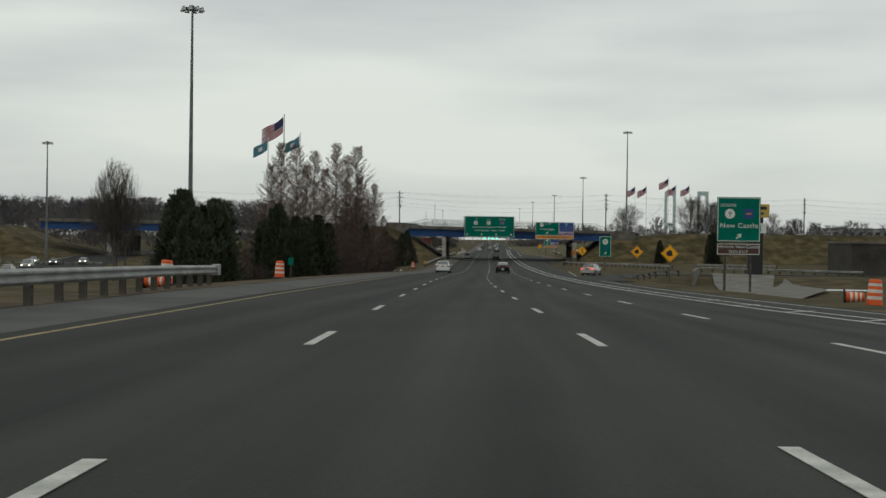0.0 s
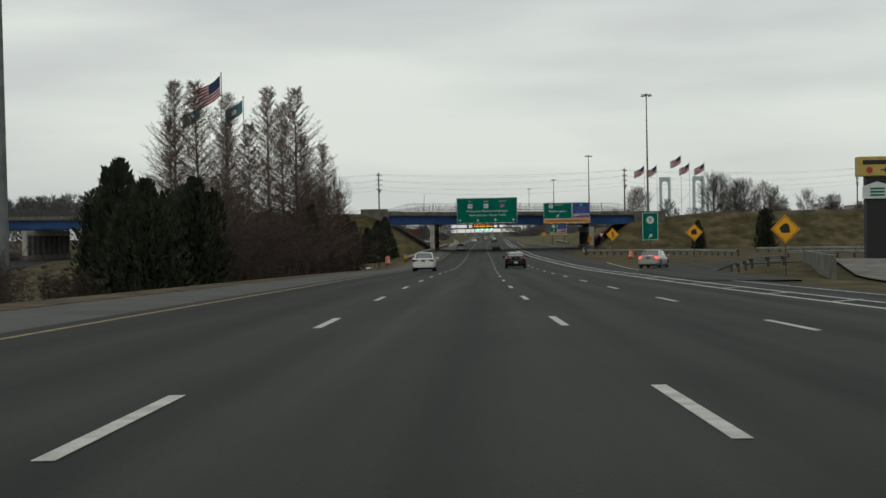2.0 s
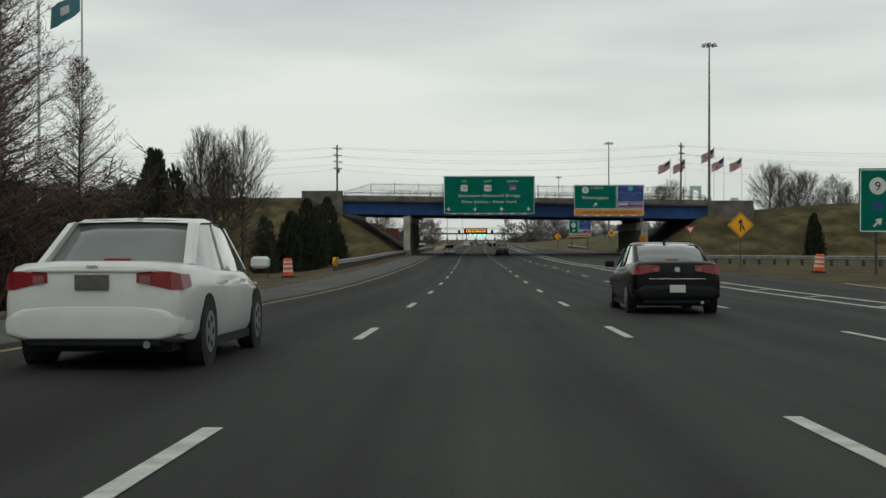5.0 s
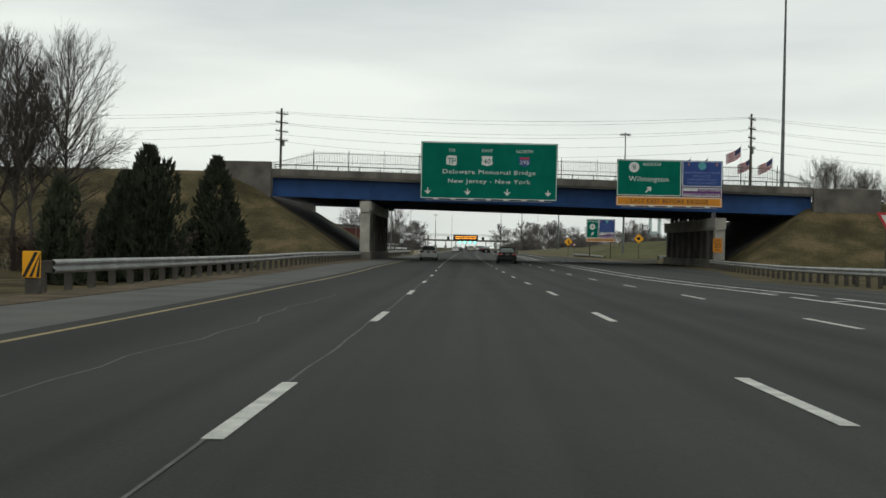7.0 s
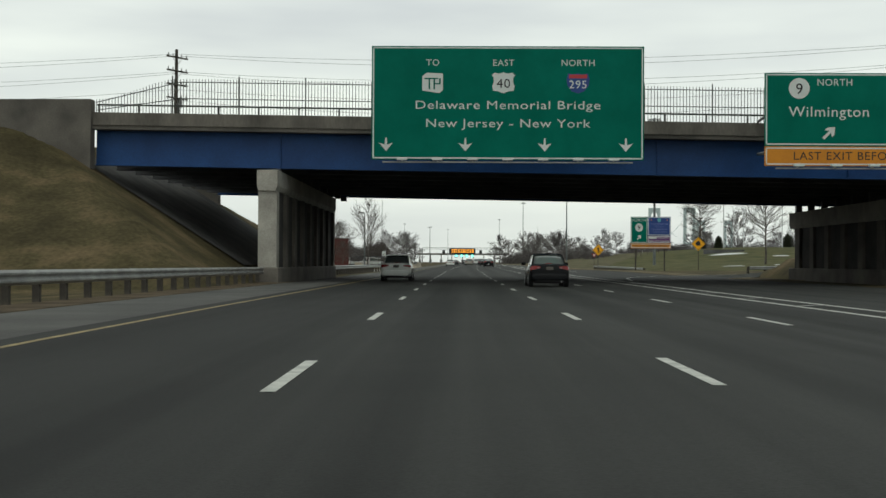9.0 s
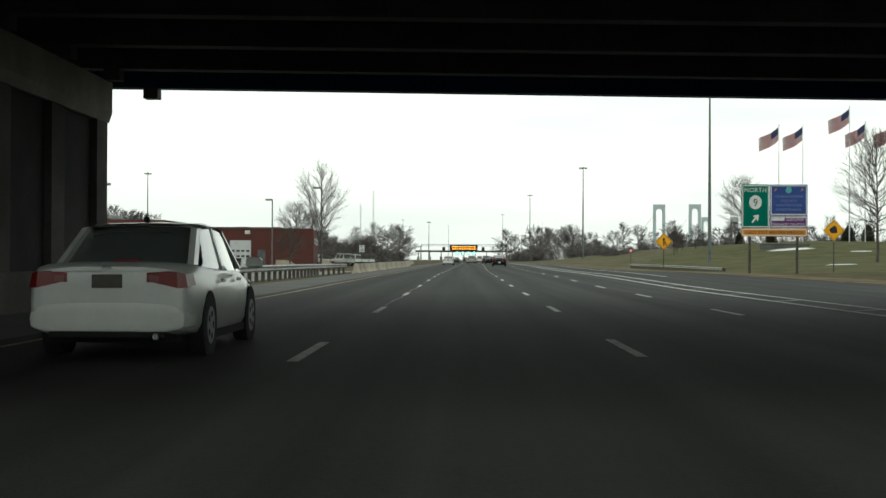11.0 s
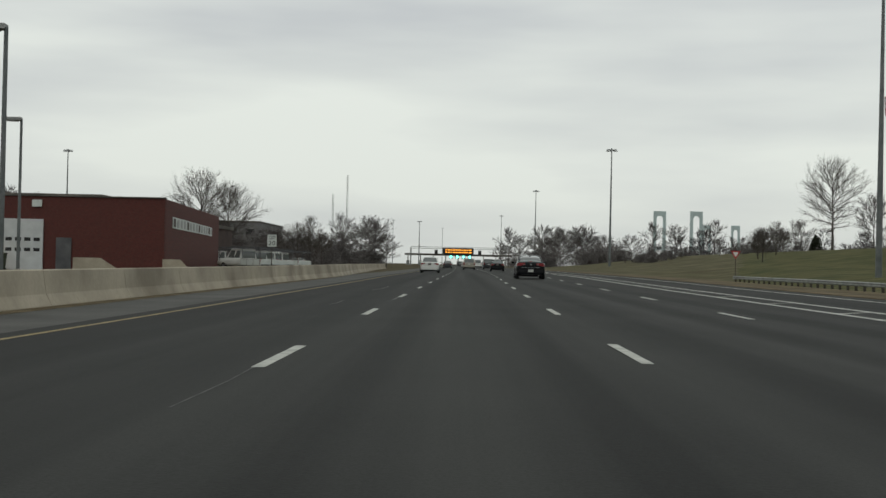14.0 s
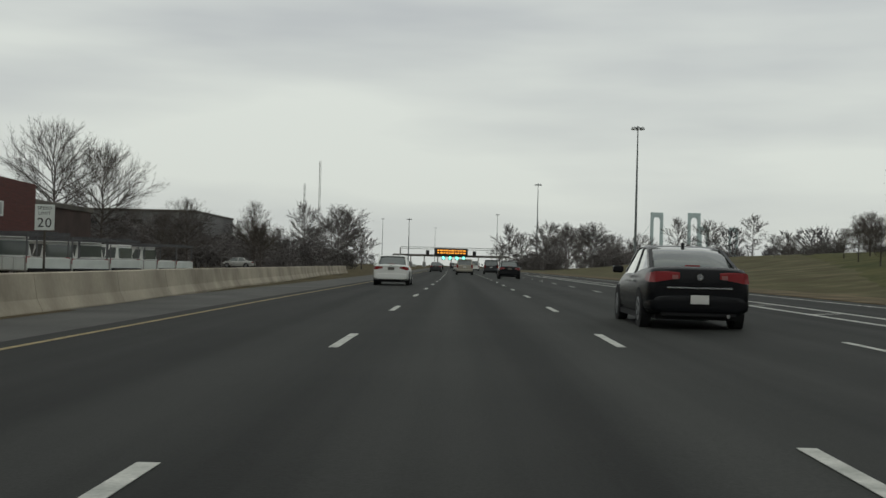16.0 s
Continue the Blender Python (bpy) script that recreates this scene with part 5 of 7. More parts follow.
for i in range(26):
    shrub(rng.uniform(44, 100), rng.uniform(690, 770), rng.uniform(2.0, 3.2), i, 1.7)
for i in range(22):
    shrub(rng.uniform(72, 140), rng.uniform(474, 500), rng.uniform(3.5, 5.5), i, 1.4)
# left side past the overpass
for x, y, h, v, w in ((-12.9, 433.5, 10.2, 3, 0.78), (-33.0, 570, 12.4, 0, 1.12), (-30.6, 576, 10.9, 1, 1.05), (-18.7, 555, 5.5, 0, 1.15), (-23.0, 566, 5.0, 1, 1.2), (-27.2, 640, 9.8, 2, 0.8), (-25.9, 690, 11.4, 0, 1.0), (-19.9, 690, 11.2, 1, 1.25), (-16.5, 702, 7.6, 2, 1.2), (-17.5, 447, 4.2, 1, 1.2), (-19.2, 700, 10.8, 0, 1.2), (-24, 720, 10.0, 1, 1.2), (-30, 735, 9, 2, 1.2), (-22, 612, 5.6, 1, 1.1), (-27, 640, 6.0, 0, 1.1), (-38, 690, 8, 2, 1.2),
                     (-27.5, 668, 6.5, 1, 1.1), (-44, 640, 8, 0, 1.1), (-33, 760, 9, 1, 1.3), (-46, 770, 9, 0, 1.3)):
    bare_tree(x, y, h, v, w)
for i in range(64):
    y = rng.uniform(592, 700)
    shrub(rng.uniform(-44, -36 + (y - 592) * 0.16), y, rng.uniform(3.6, 6.4), i, 1.4)
for i in range(10):
    shrub(rng.uniform(-50, -28), rng.uniform(700, 780), rng.uniform(3, 5), i, 1.5)


def far_woods(name, spots, label, seed):
    """A distant leafless wood, one mass of small crowns."""
    r = random.Random(seed)
    v, f = [], []
    for x, y, z, h, w in spots:
        limb(v, f, Vector((x, y, z - 1)), Vector((x, y, z + h * 0.6)), 0.3, 0.12, 4)
        for i in range(300):
            az, u, q = r.uniform(0, 6.283), r.uniform(0.0, 1.0), math.sqrt(r.random())
            rad = w * 0.5 * q * (0.35 + 0.65 * math.sin(min(1.0, u * 1.15) * math.pi * 0.85 + 0.25))
            a = Vector((x + rad * math.cos(az) * 0.8, y + rad * math.sin(az) * 0.8, z + h * u * 0.85))
            b = a + Vector((math.cos(az) * w * 0.10 + r.gauss(0, 0.4), math.sin(az) * w * 0.10, h * r.uniform(0.04, 0.14)))
            sliver(v, f, a, b, 0.06 + w * 0.006, Vector((r.gauss(0, 0.6), r.gauss(0, 1), r.gauss(0, 0.3))))
    me = cloud_mesh(name, v, f, WOODS)
    return tagged(new(name, me), label, "woods", kind="stuff")


spots = []
for i in range(560):
    x = rng.uniform(-420, -90)
    y = rng.uniform(420, 640) + max(0, (-200 - x)) * 0.3
    if x < -0.43 * (y - 350):
        spots.append((x, y, 1 + 9 * smooth01(430, 560, y), rng.uniform(9, 14), rng.uniform(8, 12)))
far_woods("far_woods", spots, "distant grey-brown leafless woods on a low rise", 3)
spots = []
for i in range(420):
    x, y = rng.uniform(90, 900), rng.uniform(760, 1500)
    if x < 60 + (y - 700) * 0.12:
        continue
    spots.append((x, y, 2, rng.uniform(12, 20), rng.uniform(9, 15)))
for i in range(80):
    spots.append((rng.uniform(110, 330), rng.uniform(480, 560), 4, rng.uniform(8, 13), rng.uniform(7, 11)))
far_woods("far_woods", spots, "distant grey-brown leafless woods", 5)
spots = []
for i in range(190):
    y = rng.uniform(700, 860)
    x = rng.uniform(-340, -0.255 * (y - 350))
    spots.append((x, y, 6.5 + (-90 - x) * 0.03, rng.uniform(8, 12), rng.uniform(8, 12)))
for i in range(240):
    y = rng.uniform(800, 1900)
    spots.append((rng.uniform(-300, -50 - (y - 800) * 0.03), y, 0, rng.uniform(8, 14), rng.uniform(8, 13)))
for i in range(120):
    y = rng.uniform(1100, 2200)
    spots.append((rng.uniform(45 + (y - 1100) * 0.03, 260), y, 0, rng.uniform(10, 15), rng.uniform(8, 13)))
far_woods("far_woods", spots, "distant leafless woods along the highway", 7)


# ---- traffic drums ----
def drum_meshes():
    rings = []
    for z0, z1, r0, r1, m in ((0.10, 0.30, 0.285, 0.275, 0), (0.30, 0.42, 0.272, 0.268, 1), (0.42, 0.54, 0.268, 0.262, 0), (0.54, 0.66, 0.258, 0.252, 1), (0.66, 0.78, 0.252, 0.246, 0), (0.78, 0.88, 0.240, 0.234, 1), (0.88, 0.99, 0.234, 0.215, 0)):
        rings.append((Geo().lathe([(r0, z0), (r0 - 0.002, (z0 + z1) / 2), (r1, z1)], 18, caps=True).mesh("ring"), m))
    base = Geo().lathe([(0.40, 0.0), (0.40, 0.05), (0.30, 0.10), (0.28, 0.10)], 18).mesh("base")
    top = Geo().lathe([(0.215, 0.99), (0.18, 1.02), (0.05, 1.025)], 18).mesh("top")
    return rings, base, top


DRUM = drum_meshes()


def drum(m, label="orange traffic drum with white reflective bands"):
    t = thing("traffic_drum", label, "traffic drum", m, "traffic drums")
    for me, k in DRUM[0]:
        part("band" if k else "drum_section", me, REFLECTIVE if k else ORANGE, t, smooth=True)
    part("rubber_base", DRUM[1], RUBBER, t)
    part("drum_top", DRUM[2], ORANGE, t)
    return t


for x, y, s, lean in ((-10.2, 49.8, 0.95, 4), (-9.85, 74.0, 1.0, 2), (-11.25, 221.5, 1.1, -2), (18.7, 56.5, 1.2, 3), (19.4, 219.4, 1.05, 5)):
    drum(pose(x, y, ground_z(x, y) + 0.02, 0, lean, 20) @ Matrix.Scale(s, 4))
for x, y, a in ((-9.6, 46.0, 30), (-9.7, 47.6, -20), (-9.5, 44.4, 75), (17.6, 57.2, 80)):
    drum(pose(x, y, ground_z(x, y) + 0.26, 90, 0, a) @ Matrix.Scale(0.85, 4), "toppled orange traffic drum lying on the grass")


# ---- small posts and markers ----
def marker_post(x, y, h, face, label):
    z = ground_z(x, y)
    t = thing("marker_post", label, "marker post", pose(x, y, z))
    part("post", Geo().box(-0.03, 0.03, -0.02, 0.02, -0.3, h), POST_WOOD, t)
    part("plate", Geo().slab(-0.16, 0.16, -0.035, -0.022, h - 0.45, h, 0.003), face, t)
    return t


marker_post(-9.9, 78.5, 1.25, SIGN_GREEN, "small green distance marker on a post")
marker_post(-12.6, 222.5, 1.35, SIGN_GREEN, "small green distance marker on a post")


def object_marker(x, y):
    z = ground_z(x, y)
    t = thing("object_marker", "black and yellow striped marker at the rail end", "marker", pose(x, y, z))
    part("nose_post", Geo().slab(-0.14, 0.14, -0.1, 0.14, -0.2, 0.55, 0.03), POST_WOOD, t)
    p = part("plate", Geo().slab(-0.2, 0.2, -0.13, -0.11, 0.42, 1.0, 0.01), SIGN_YELLOW, t)
    for k in range(3):
        a = -0.2 + 0.15 * k
        part("stripe", Geo().prism([(a, 0.44), (a + 0.075, 0.44), (min(0.195, a + 0.34), 0.98), (min(0.195, a + 0.26), 0.98)], -0.136, -0.1305), SIGN_BLACK, p)


object_marker(-9.65, 232.6)


def yield_sign(x, y, zc, label="white and red triangular yield sign seen edge up"):
    z = ground_z(x, y)
    t = thing("yield_sign", label, "road sign", pose(x, y, z))
    h = zc - z
    a = part("plate", Geo().prism([(-0.5, h + 0.4), (0.5, h + 0.4), (0, h - 0.45)], -0.01, 0.01), SIGN_RED, t)
    part("inner_plate", Geo().prism([(-0.28, h + 0.27), (0.28, h + 0.27), (0, h - 0.2)], -0.016, -0.0105), SIGN_WHITE, a)
    part("post", Geo().box(-0.035, 0.035, 0.012, 0.06, -0.3, h + 0.35), POST_WOOD, t)


yield_sign(20.2, 267.4, 3.1)
yield_sign(28.3, 537.7, 2.55)


def speed_sign():
    z = ground_z(-15.6, 513.7)
    t = thing("speed_limit_sign", "white speed limit sign on a post", "road sign", pose(-15.65, 513.7, z))
    p = part("plate", Geo().slab(-0.38, 0.38, -0.02, 0.02, 2.2, 3.2, 0.006), SIGN_WHITE, t)
    words("SPEED", 0.13, SIGN_BLACK, p, 0, 3.0, -0.024, 0.55)
    words("LIMIT", 0.13, SIGN_BLACK, p, 0, 2.8, -0.024, 0.48)
    words("20", 0.38, SIGN_BLACK, p, 0, 2.32, -0.024, 0.55)
    part("post", Geo().box(-0.04, 0.04, 0.02, 0.08, -0.3, 3.1), POST_WOOD, t)


speed_sign()


def ramp_speed_plate():
    t = thing("advisory_plate", "amber ramp speed plate fixed to the pier", "road sign", pose(22.95, 322.55, 0))
    a = part("plate", Geo().slab(-0.42, 0.42, -0.02, 0.02, 1.4, 2.7, 0.006), SIGN_AMBER, t)
    words("EXIT", 0.16, SIGN_BLACK, a, 0, 2.42, -0.024, 0.5)
    words("20", 0.42, SIGN_BLACK, a, 0, 1.85, -0.024, 0.55)
    words("MPH", 0.14, SIGN_BLACK, a, 0, 1.56, -0.024, 0.45)


ramp_speed_plate()


def pylon_sign():
    x, y = 39.8, 191.0
    z = ground_z(x, y)
    t = thing("pylon_sign", "yellow and white boards on a black pylon", "sign", pose(x, y, z) @ Matrix.Scale(1.65, 4))
    k = (11.0 - z) / 1.65
    part("pylon", Geo().slab(0.25, 1.55, -0.25, 0.35, -0.4, k - 0.95, 0.03), SIGN_BLACK, t)
    b = part("yellow_board", Geo().slab(-0.25, 2.05, -0.4, 0.4, k - 1.22, k, 0.04), surface("board_yellow", (0.42, 0.30, 0.07), (0.52, 0.38, 0.10), 1, 8, 0.5), t)
    part("text_bar", Geo().box(0.0, 1.8, -0.412, -0.4005, k - 0.5, k - 0.22), SIGN_BLACK, b)
    part("logo_disc", Geo().prism([(0.42 + 0.2 * math.cos(i * 0.5236), k - 0.84 + 0.2 * math.sin(i * 0.5236)) for i in range(12)], -0.412, -0.4005), SIGN_RED, b)
    arrow_slant(b, 1.35, k - 0.84, 0.42, SIGN_BLACK, -90, -0.412, -0.4005)
    w = part("white_board", Geo().prism([(0.0, k - 2.6), (1.8, k - 2.6), (1.8, k - 1.85), (0.9, k - 1.55), (0.0, k - 1.85)], -0.38, -0.26), SIGN_WHITE, t, "white house-shaped board")
    for q in range(3):
        part("text_bar", Geo().box(0.45, 1.35, -0.392, -0.3805, k - 2.45 + 0.2 * q, k - 2.33 + 0.2 * q), SIGN_GREEN, w)


pylon_sign()

# ---- culvert by the ramp ----
WET_CONCRETE = surface("weathered_apron", (0.10, 0.096, 0.085), (0.20, 0.188, 0.165), 0.5, 10, 0.9, bump=0.2)


def culvert():
    t = thing("culvert_headwall", "pale concrete culvert headwall beside the ramp", "culvert")
    z = 0.4
    part("headwall", Geo().add([(31.0, 180, z), (25.6, 150, z - 0.2), (25.95, 150, z - 0.2), (31.35, 180, z), (31.0, 180, 1.75), (25.6, 150, 1.95), (25.95, 150, 1.95), (31.35, 180, 1.75)],
                               [(0, 3, 2, 1), (4, 5, 6, 7), (0, 1, 5, 4), (2, 3, 7, 6), (0, 4, 7, 3), (1, 2, 6, 5)]), WET_CONCRETE, t)
    for corners in (((19.2, 91), (19.6, 79), (35, 126), (40, 166)), ((23.5, 119), (27.5, 117), (40, 172), (33.5, 183))):
        g = Geo()
        n = 10
        for i in range(n + 1):
            for j in range(5):
                u, v = i / n, j / 4
                (ax, ay), (bx, by), (cx, cy), (dx, dy) = corners
                x, y = (ax * (1 - v) + bx * v) * (1 - u) + (dx * (1 - v) + cx * v) * u, (ay * (1 - v) + by * v) * (1 - u) + (dy * (1 - v) + cy * v) * u
                g.v.append((x, y, ground_z(x, y) + 0.06 + 0.25 * u))
        g.f = [(i * 5 + j, i * 5 + j + 1, i * 5 + j + 6, i * 5 + j + 5) for i in range(n) for j in range(4)]
        tagged(part("concrete_apron", g, WET_CONCRETE, None), "pale concrete drainage apron in the ditch", "concrete apron", kind="structure")


culvert()
# white-post fence rail across the ditch
guard_rail([(36, 207), (46, 196), (56, 187)], 1, "low guard rail beyond the ditch")


# ---- flags ----
FLAG_RED = plain("flag_red", (0.36, 0.035, 0.045), 0.8)
FLAG_WHITE = plain("flag_white", (0.60, 0.60, 0.62), 0.8)
FLAG_NAVY = plain("flag_navy", (0.030, 0.035, 0.10), 0.8)
FLAG_TEAL = plain("flag_teal", (0.07, 0.20, 0.24), 0.8)
FLAG_DARK = plain("flag_dark", (0.02, 0.02, 0.03), 0.8)
POLE_WHITE = plain("pole_white", (0.55, 0.57, 0.57), 0.4)


def cloth(w, h, u0, u1, v0, v1, push=0.0, n=10):
    """A rectangle of a flag that streams to -x and sags, waving."""
    g = Geo()
    m = 3
    for j in range(m + 1):
        for i in range(n + 1):
            u, v = u0 + (u1 - u0) * i / n, v0 + (v1 - v0) * j / m
            x, z = -u * w * 0.88, -v * h - u * w * 0.56 - 0.05 * w * math.sin(u * 4.5)
            y = 0.14 * w * u * math.sin(u * 8.0 + v * 1.2) + push
            g.v.append((x, y, z))
    g.f = [(j * (n + 1) + i, j * (n + 1) + i + 1, (j + 1) * (n + 1) + i + 1, (j + 1) * (n + 1) + i) for j in range(m) for i in range(n)]
    return g


def flagpole(x, y, top, kind, w, label, base=None, r=0.14, white=True):
    z = ground_z(x, y) if base is None else base
    t = thing("flagpole", label, "flagpole", pose(x, y, z), "flagpoles")
    h = top - z
    part("pole", Geo().tube((0, 0, -0.4), (0, 0, h), r, r * 0.5, 10), POLE_WHITE if white else MAST, t, smooth=True)
    part("finial", Geo().lathe([(0.02, h - 0.02), (0.14, h + 0.08), (0.16, h + 0.16), (0.10, h + 0.26), (0.02, h + 0.3)], 10), POLE_WHITE, t)
    fh = w / 1.6
    if kind == "stripes":
        f = part("flag", cloth(w, fh, 0, 1, 0, 1), FLAG_WHITE, t, "striped red and white flag with navy corner", smooth=True, at=pose(-r, 0, h - 0.3))
        for k in range(7):
            part("stripe", cloth(w, fh, 0.0 if k > 3 else 0.40, 1, 2 * k / 13, (2 * k + 1) / 13, -0.035), FLAG_RED, f, smooth=True)
            part("stripe", cloth(w, fh, 0.0 if k > 3 else 0.40, 1, 2 * k / 13, (2 * k + 1) / 13, 0.035), FLAG_RED, f, smooth=True)
        for s in (-0.06, 0.06):
            part("canton", cloth(w, fh, 0, 0.4, 0, 7 / 13, s), FLAG_NAVY, f, smooth=True)
    else:
        f = part("flag", cloth(w, fh, 0, 1, 0, 1), FLAG_TEAL if kind == "teal" else FLAG_DARK, t, "plain coloured flag with pale emblem", smooth=True, at=pose(-r, 0, h - 0.3))
        for s in (-0.04, 0.04):
            part("emblem", cloth(w, fh, 0.35, 0.62, 0.3, 0.68, s), FLAG_WHITE, f, smooth=True)
    return t


flagpole(-41.2, 265.1, 30.5, "stripes", 5.2, "tall flagpole with striped flag above the trees", r=0.2)
flagpole(-38.5, 269.6, 27.0, "teal", 3.4, "flagpole with blue-green flag above the trees", r=0.17)
flagpole(-44.2, 263.4, 25.6, "teal", 3.4, "flagpole with pale blue-green flag", r=0.17)
for x, y, top, w in ((69.8, 604, 31.0, 4.8), (75.1, 604, 31.1, 4.8), (85.4, 604, 35.1, 5.0), (88.9, 604, 31.8, 4.8), (95.3, 604, 31.7, 4.8)):
    flagpole(x, y, top, "stripes", w, "white flagpole with striped flag on the lawn")


# ---- utility poles and wires ----
def utility_pole(x, y, top, lean=0, arms=3):
    z = ground_z(x, y)
    t = thing("utility_pole", "weathered wooden utility pole with crossarms", "utility pole", pose(x, y, z, 0, lean, 58), "utility poles")
    h = top - z
    part("pole", Geo().tube((0, 0, -0.5), (0, 0, h), 0.20, 0.13, 8), POST_WOOD, t, smooth=True)
    for k in range(arms + 1):
        a = part("crossarm", Geo().slab(-1.2, 1.2, -0.16, -0.04, h - 0.75 - 1.15 * k, h - 0.62 - 1.15 * k, 0.01), POST_WOOD, t)
        for q in (-1.05, -0.5, 0.5, 1.05):
            part("insulator", Geo().lathe([(0.03, h - 0.62 - 1.15 * k), (0.055, h - 0.55 - 1.15 * k), (0.05, h - 0.42 - 1.15 * k), (0.02, h - 0.38 - 1.15 * k)], 6, (q, -0.1)), ALU, a)
        part("brace", Geo().tube((-0.6, -0.12, h - 0.7 - 1.15 * k), (0, -0.1, h - 1.3 - 1.15 * k), 0.02, n=4).tube((0.6, -0.12, h - 0.7 - 1.15 * k), (0, -0.1, h - 1.3 - 1.15 * k), 0.02, n=4), GALV, a)
    part("transformer", Geo().lathe([(0.05, h - 4.9), (0.22, h - 4.85), (0.22, h - 4.1), (0.05, h - 4.0)], 10, (0.42, 0)), GALV, t)
    return (x, y, top)


POLES = [utility_pole(*p) for p in ((-92, 376, 19.0), (-24.5, 370.0, 18.9), (34.5, 361.6, 18.5), (94.4, 380.0, 18.5), (165, 392, 18.5))]


def wire(a, b, sag, r=0.014):
    t = Geo()
    n = 16
    pts = [Vector(a).lerp(Vector(b), i / n) - Vector((0, 0, sag * 4 * (i / n) * (1 - i / n))) for i in range(n + 1)]
    d = (pts[-1] - pts[0]).normalized()
    u = d.cross(Vector((0, 0, 1))).normalized()
    w = u.cross(d)
    for p in pts:
        t.v += [tuple(p + (u * math.cos(k * 2.0944) + w * math.sin(k * 2.0944)) * r) for k in range(3)]
    t.f = [(3 * i + k, 3 * i + (k + 1) % 3, 3 * i + 3 + (k + 1) % 3, 3 * i + 3 + k) for i in range(n) for k in range(3)]
    return t


for (xa, ya, za), (xb, yb, zb) in zip(POLES, POLES[1:]):
    t = thing("power_lines", "dark overhead power lines between wooden poles", "power line")
    for dy, dz, sag in ((-0.12, -0.4, 0.9), (-0.10, -0.55, 1.2), (-0.12, -1.9, 1.1), (-0.10, -2.05, 1.4), (-0.12, -3.4, 1.2), (0.0, -4.3, 1.5)):
        part("wire", wire((xa, ya + dy, za + dz), (xb, yb + dy, zb + dz), sag), SIGN_BLACK, t)


# ---- brick depot, its doors and lamps ----
def depot():
    t = thing("brick_depot", "low dark red brick building with roller doors", "building")
    z0 = -0.6
    part("main_wall", Geo().slab(-46.0, -21.4, 499.4, 500.0, z0, 5.25, 0.02), BRICK, t, at=None)
    # long wing running away beside the lot
    part("side_wing", Geo().add([(-21.4, 499.5, z0), (-25.7, 543, z0), (-46, 543, z0), (-46, 499.5, z0), (-21.4, 499.5, 5.26), (-25.7, 543, 5.5), (-46, 543, 5.5), (-46, 499.5, 5.26)],
                                [(0, 1, 2, 3), (7, 6, 5, 4), (0, 4, 5, 1), (1, 5, 6, 2), (2, 6, 7, 3), (3, 7, 4, 0)]), BRICK, t, at=pose(0.02, 0.05, 0.0))
    part("high_wing", Geo().slab(-74.0, -41.2, 494.0, 525, z0, 6.3, 0.02), BRICK, t)
    part("coping", Geo().slab(-46.1, -21.3, 499.3, 499.75, 5.26, 5.36, 0.02), DARK_CONCRETE, t, "dull roof coping")
    part("roof", Geo().slab(-45.9, -26.0, 499.8, 542, 5.3, 5.5, 0.02), DARK_CONCRETE, t)
    for x in (-36.7, -33.1):
        d = part("roller_door", Geo().slab(x, x + 2.95, 499.22, 499.38, z0 + 0.2, 3.6, 0.01), POLE_WHITE, t, "white roller door with small panes")
        for r in range(2):
            for c in range(4):
                part("pane", Geo().box(x + 0.25 + c * 0.68, x + 0.70 + c * 0.68, 499.205, 499.217, 1.25 + r * 0.75, 1.5 + r * 0.75), SIGN_BLACK, d)
    for x in (-36.4, -33.4):
        part("bollard", Geo().slab(x - 0.45, x + 0.45, 498.3, 498.9, z0, 1.2, 0.05), SIGN_YELLOW, t, "yellow guard block by the doors")
    part("door_pier", Geo().slab(-33.68, -33.18, 499.25, 499.38, z0, 3.6, 0.01), SIGN_BLACK, t)
    part("wall_vent", Geo().slab(-31.0, -30.3, 499.25, 499.38, 4.5, 5.0, 0.01), SIGN_WHITE, t)
    part("side_door", Geo().slab(-29.2, -28.1, 499.28, 499.38, z0 + 0.2, 2.3, 0.01), DARK_STEEL, t)
    part("pale_panel", Geo().slab(-36.6, -34.0, 499.3, 499.38, 4.3, 4.9, 0.01), DARK_CONCRETE, t)
    part("window_band", Geo().slab(-64, -48.5, 493.85, 493.98, 4.6, 5.4, 0.01), SIGN_BLACK, t, "dark strip window")
    # strip of lights along the side wing
    w = part("strip_window", Geo().add([(-21.85, 503.5, 3.25), (-24.95, 535, 3.25), (-24.95, 535, 4.1), (-21.85, 503.5, 4.1)], [(0, 1, 2, 3)]), SIGN_WHITE, t, "pale strip window with many panes", at=pose(0.14, 0, 0))
    for k in range(14):
        u = (k + 0.5) / 14
        x, y = -21.85 - 3.1 * u, 503.5 + 31.5 * u
        part("pane", Geo().box(-0.01, 0.01, -0.62, 0.62, 3.36, 4.0), ALU if k % 4 else DARK_CONCRETE, w, at=pose(x + 0.03, y, 0, 0, 0, 5.6))
    for x in (-58, -52, -40, -33):
        part("roof_unit", Geo().slab(x - 0.8, x + 0.8, 508, 510, 5.3 if x > -46 else 6.9, 5.75 if x > -46 else 7.3, 0.05), GALV, t)


depot()


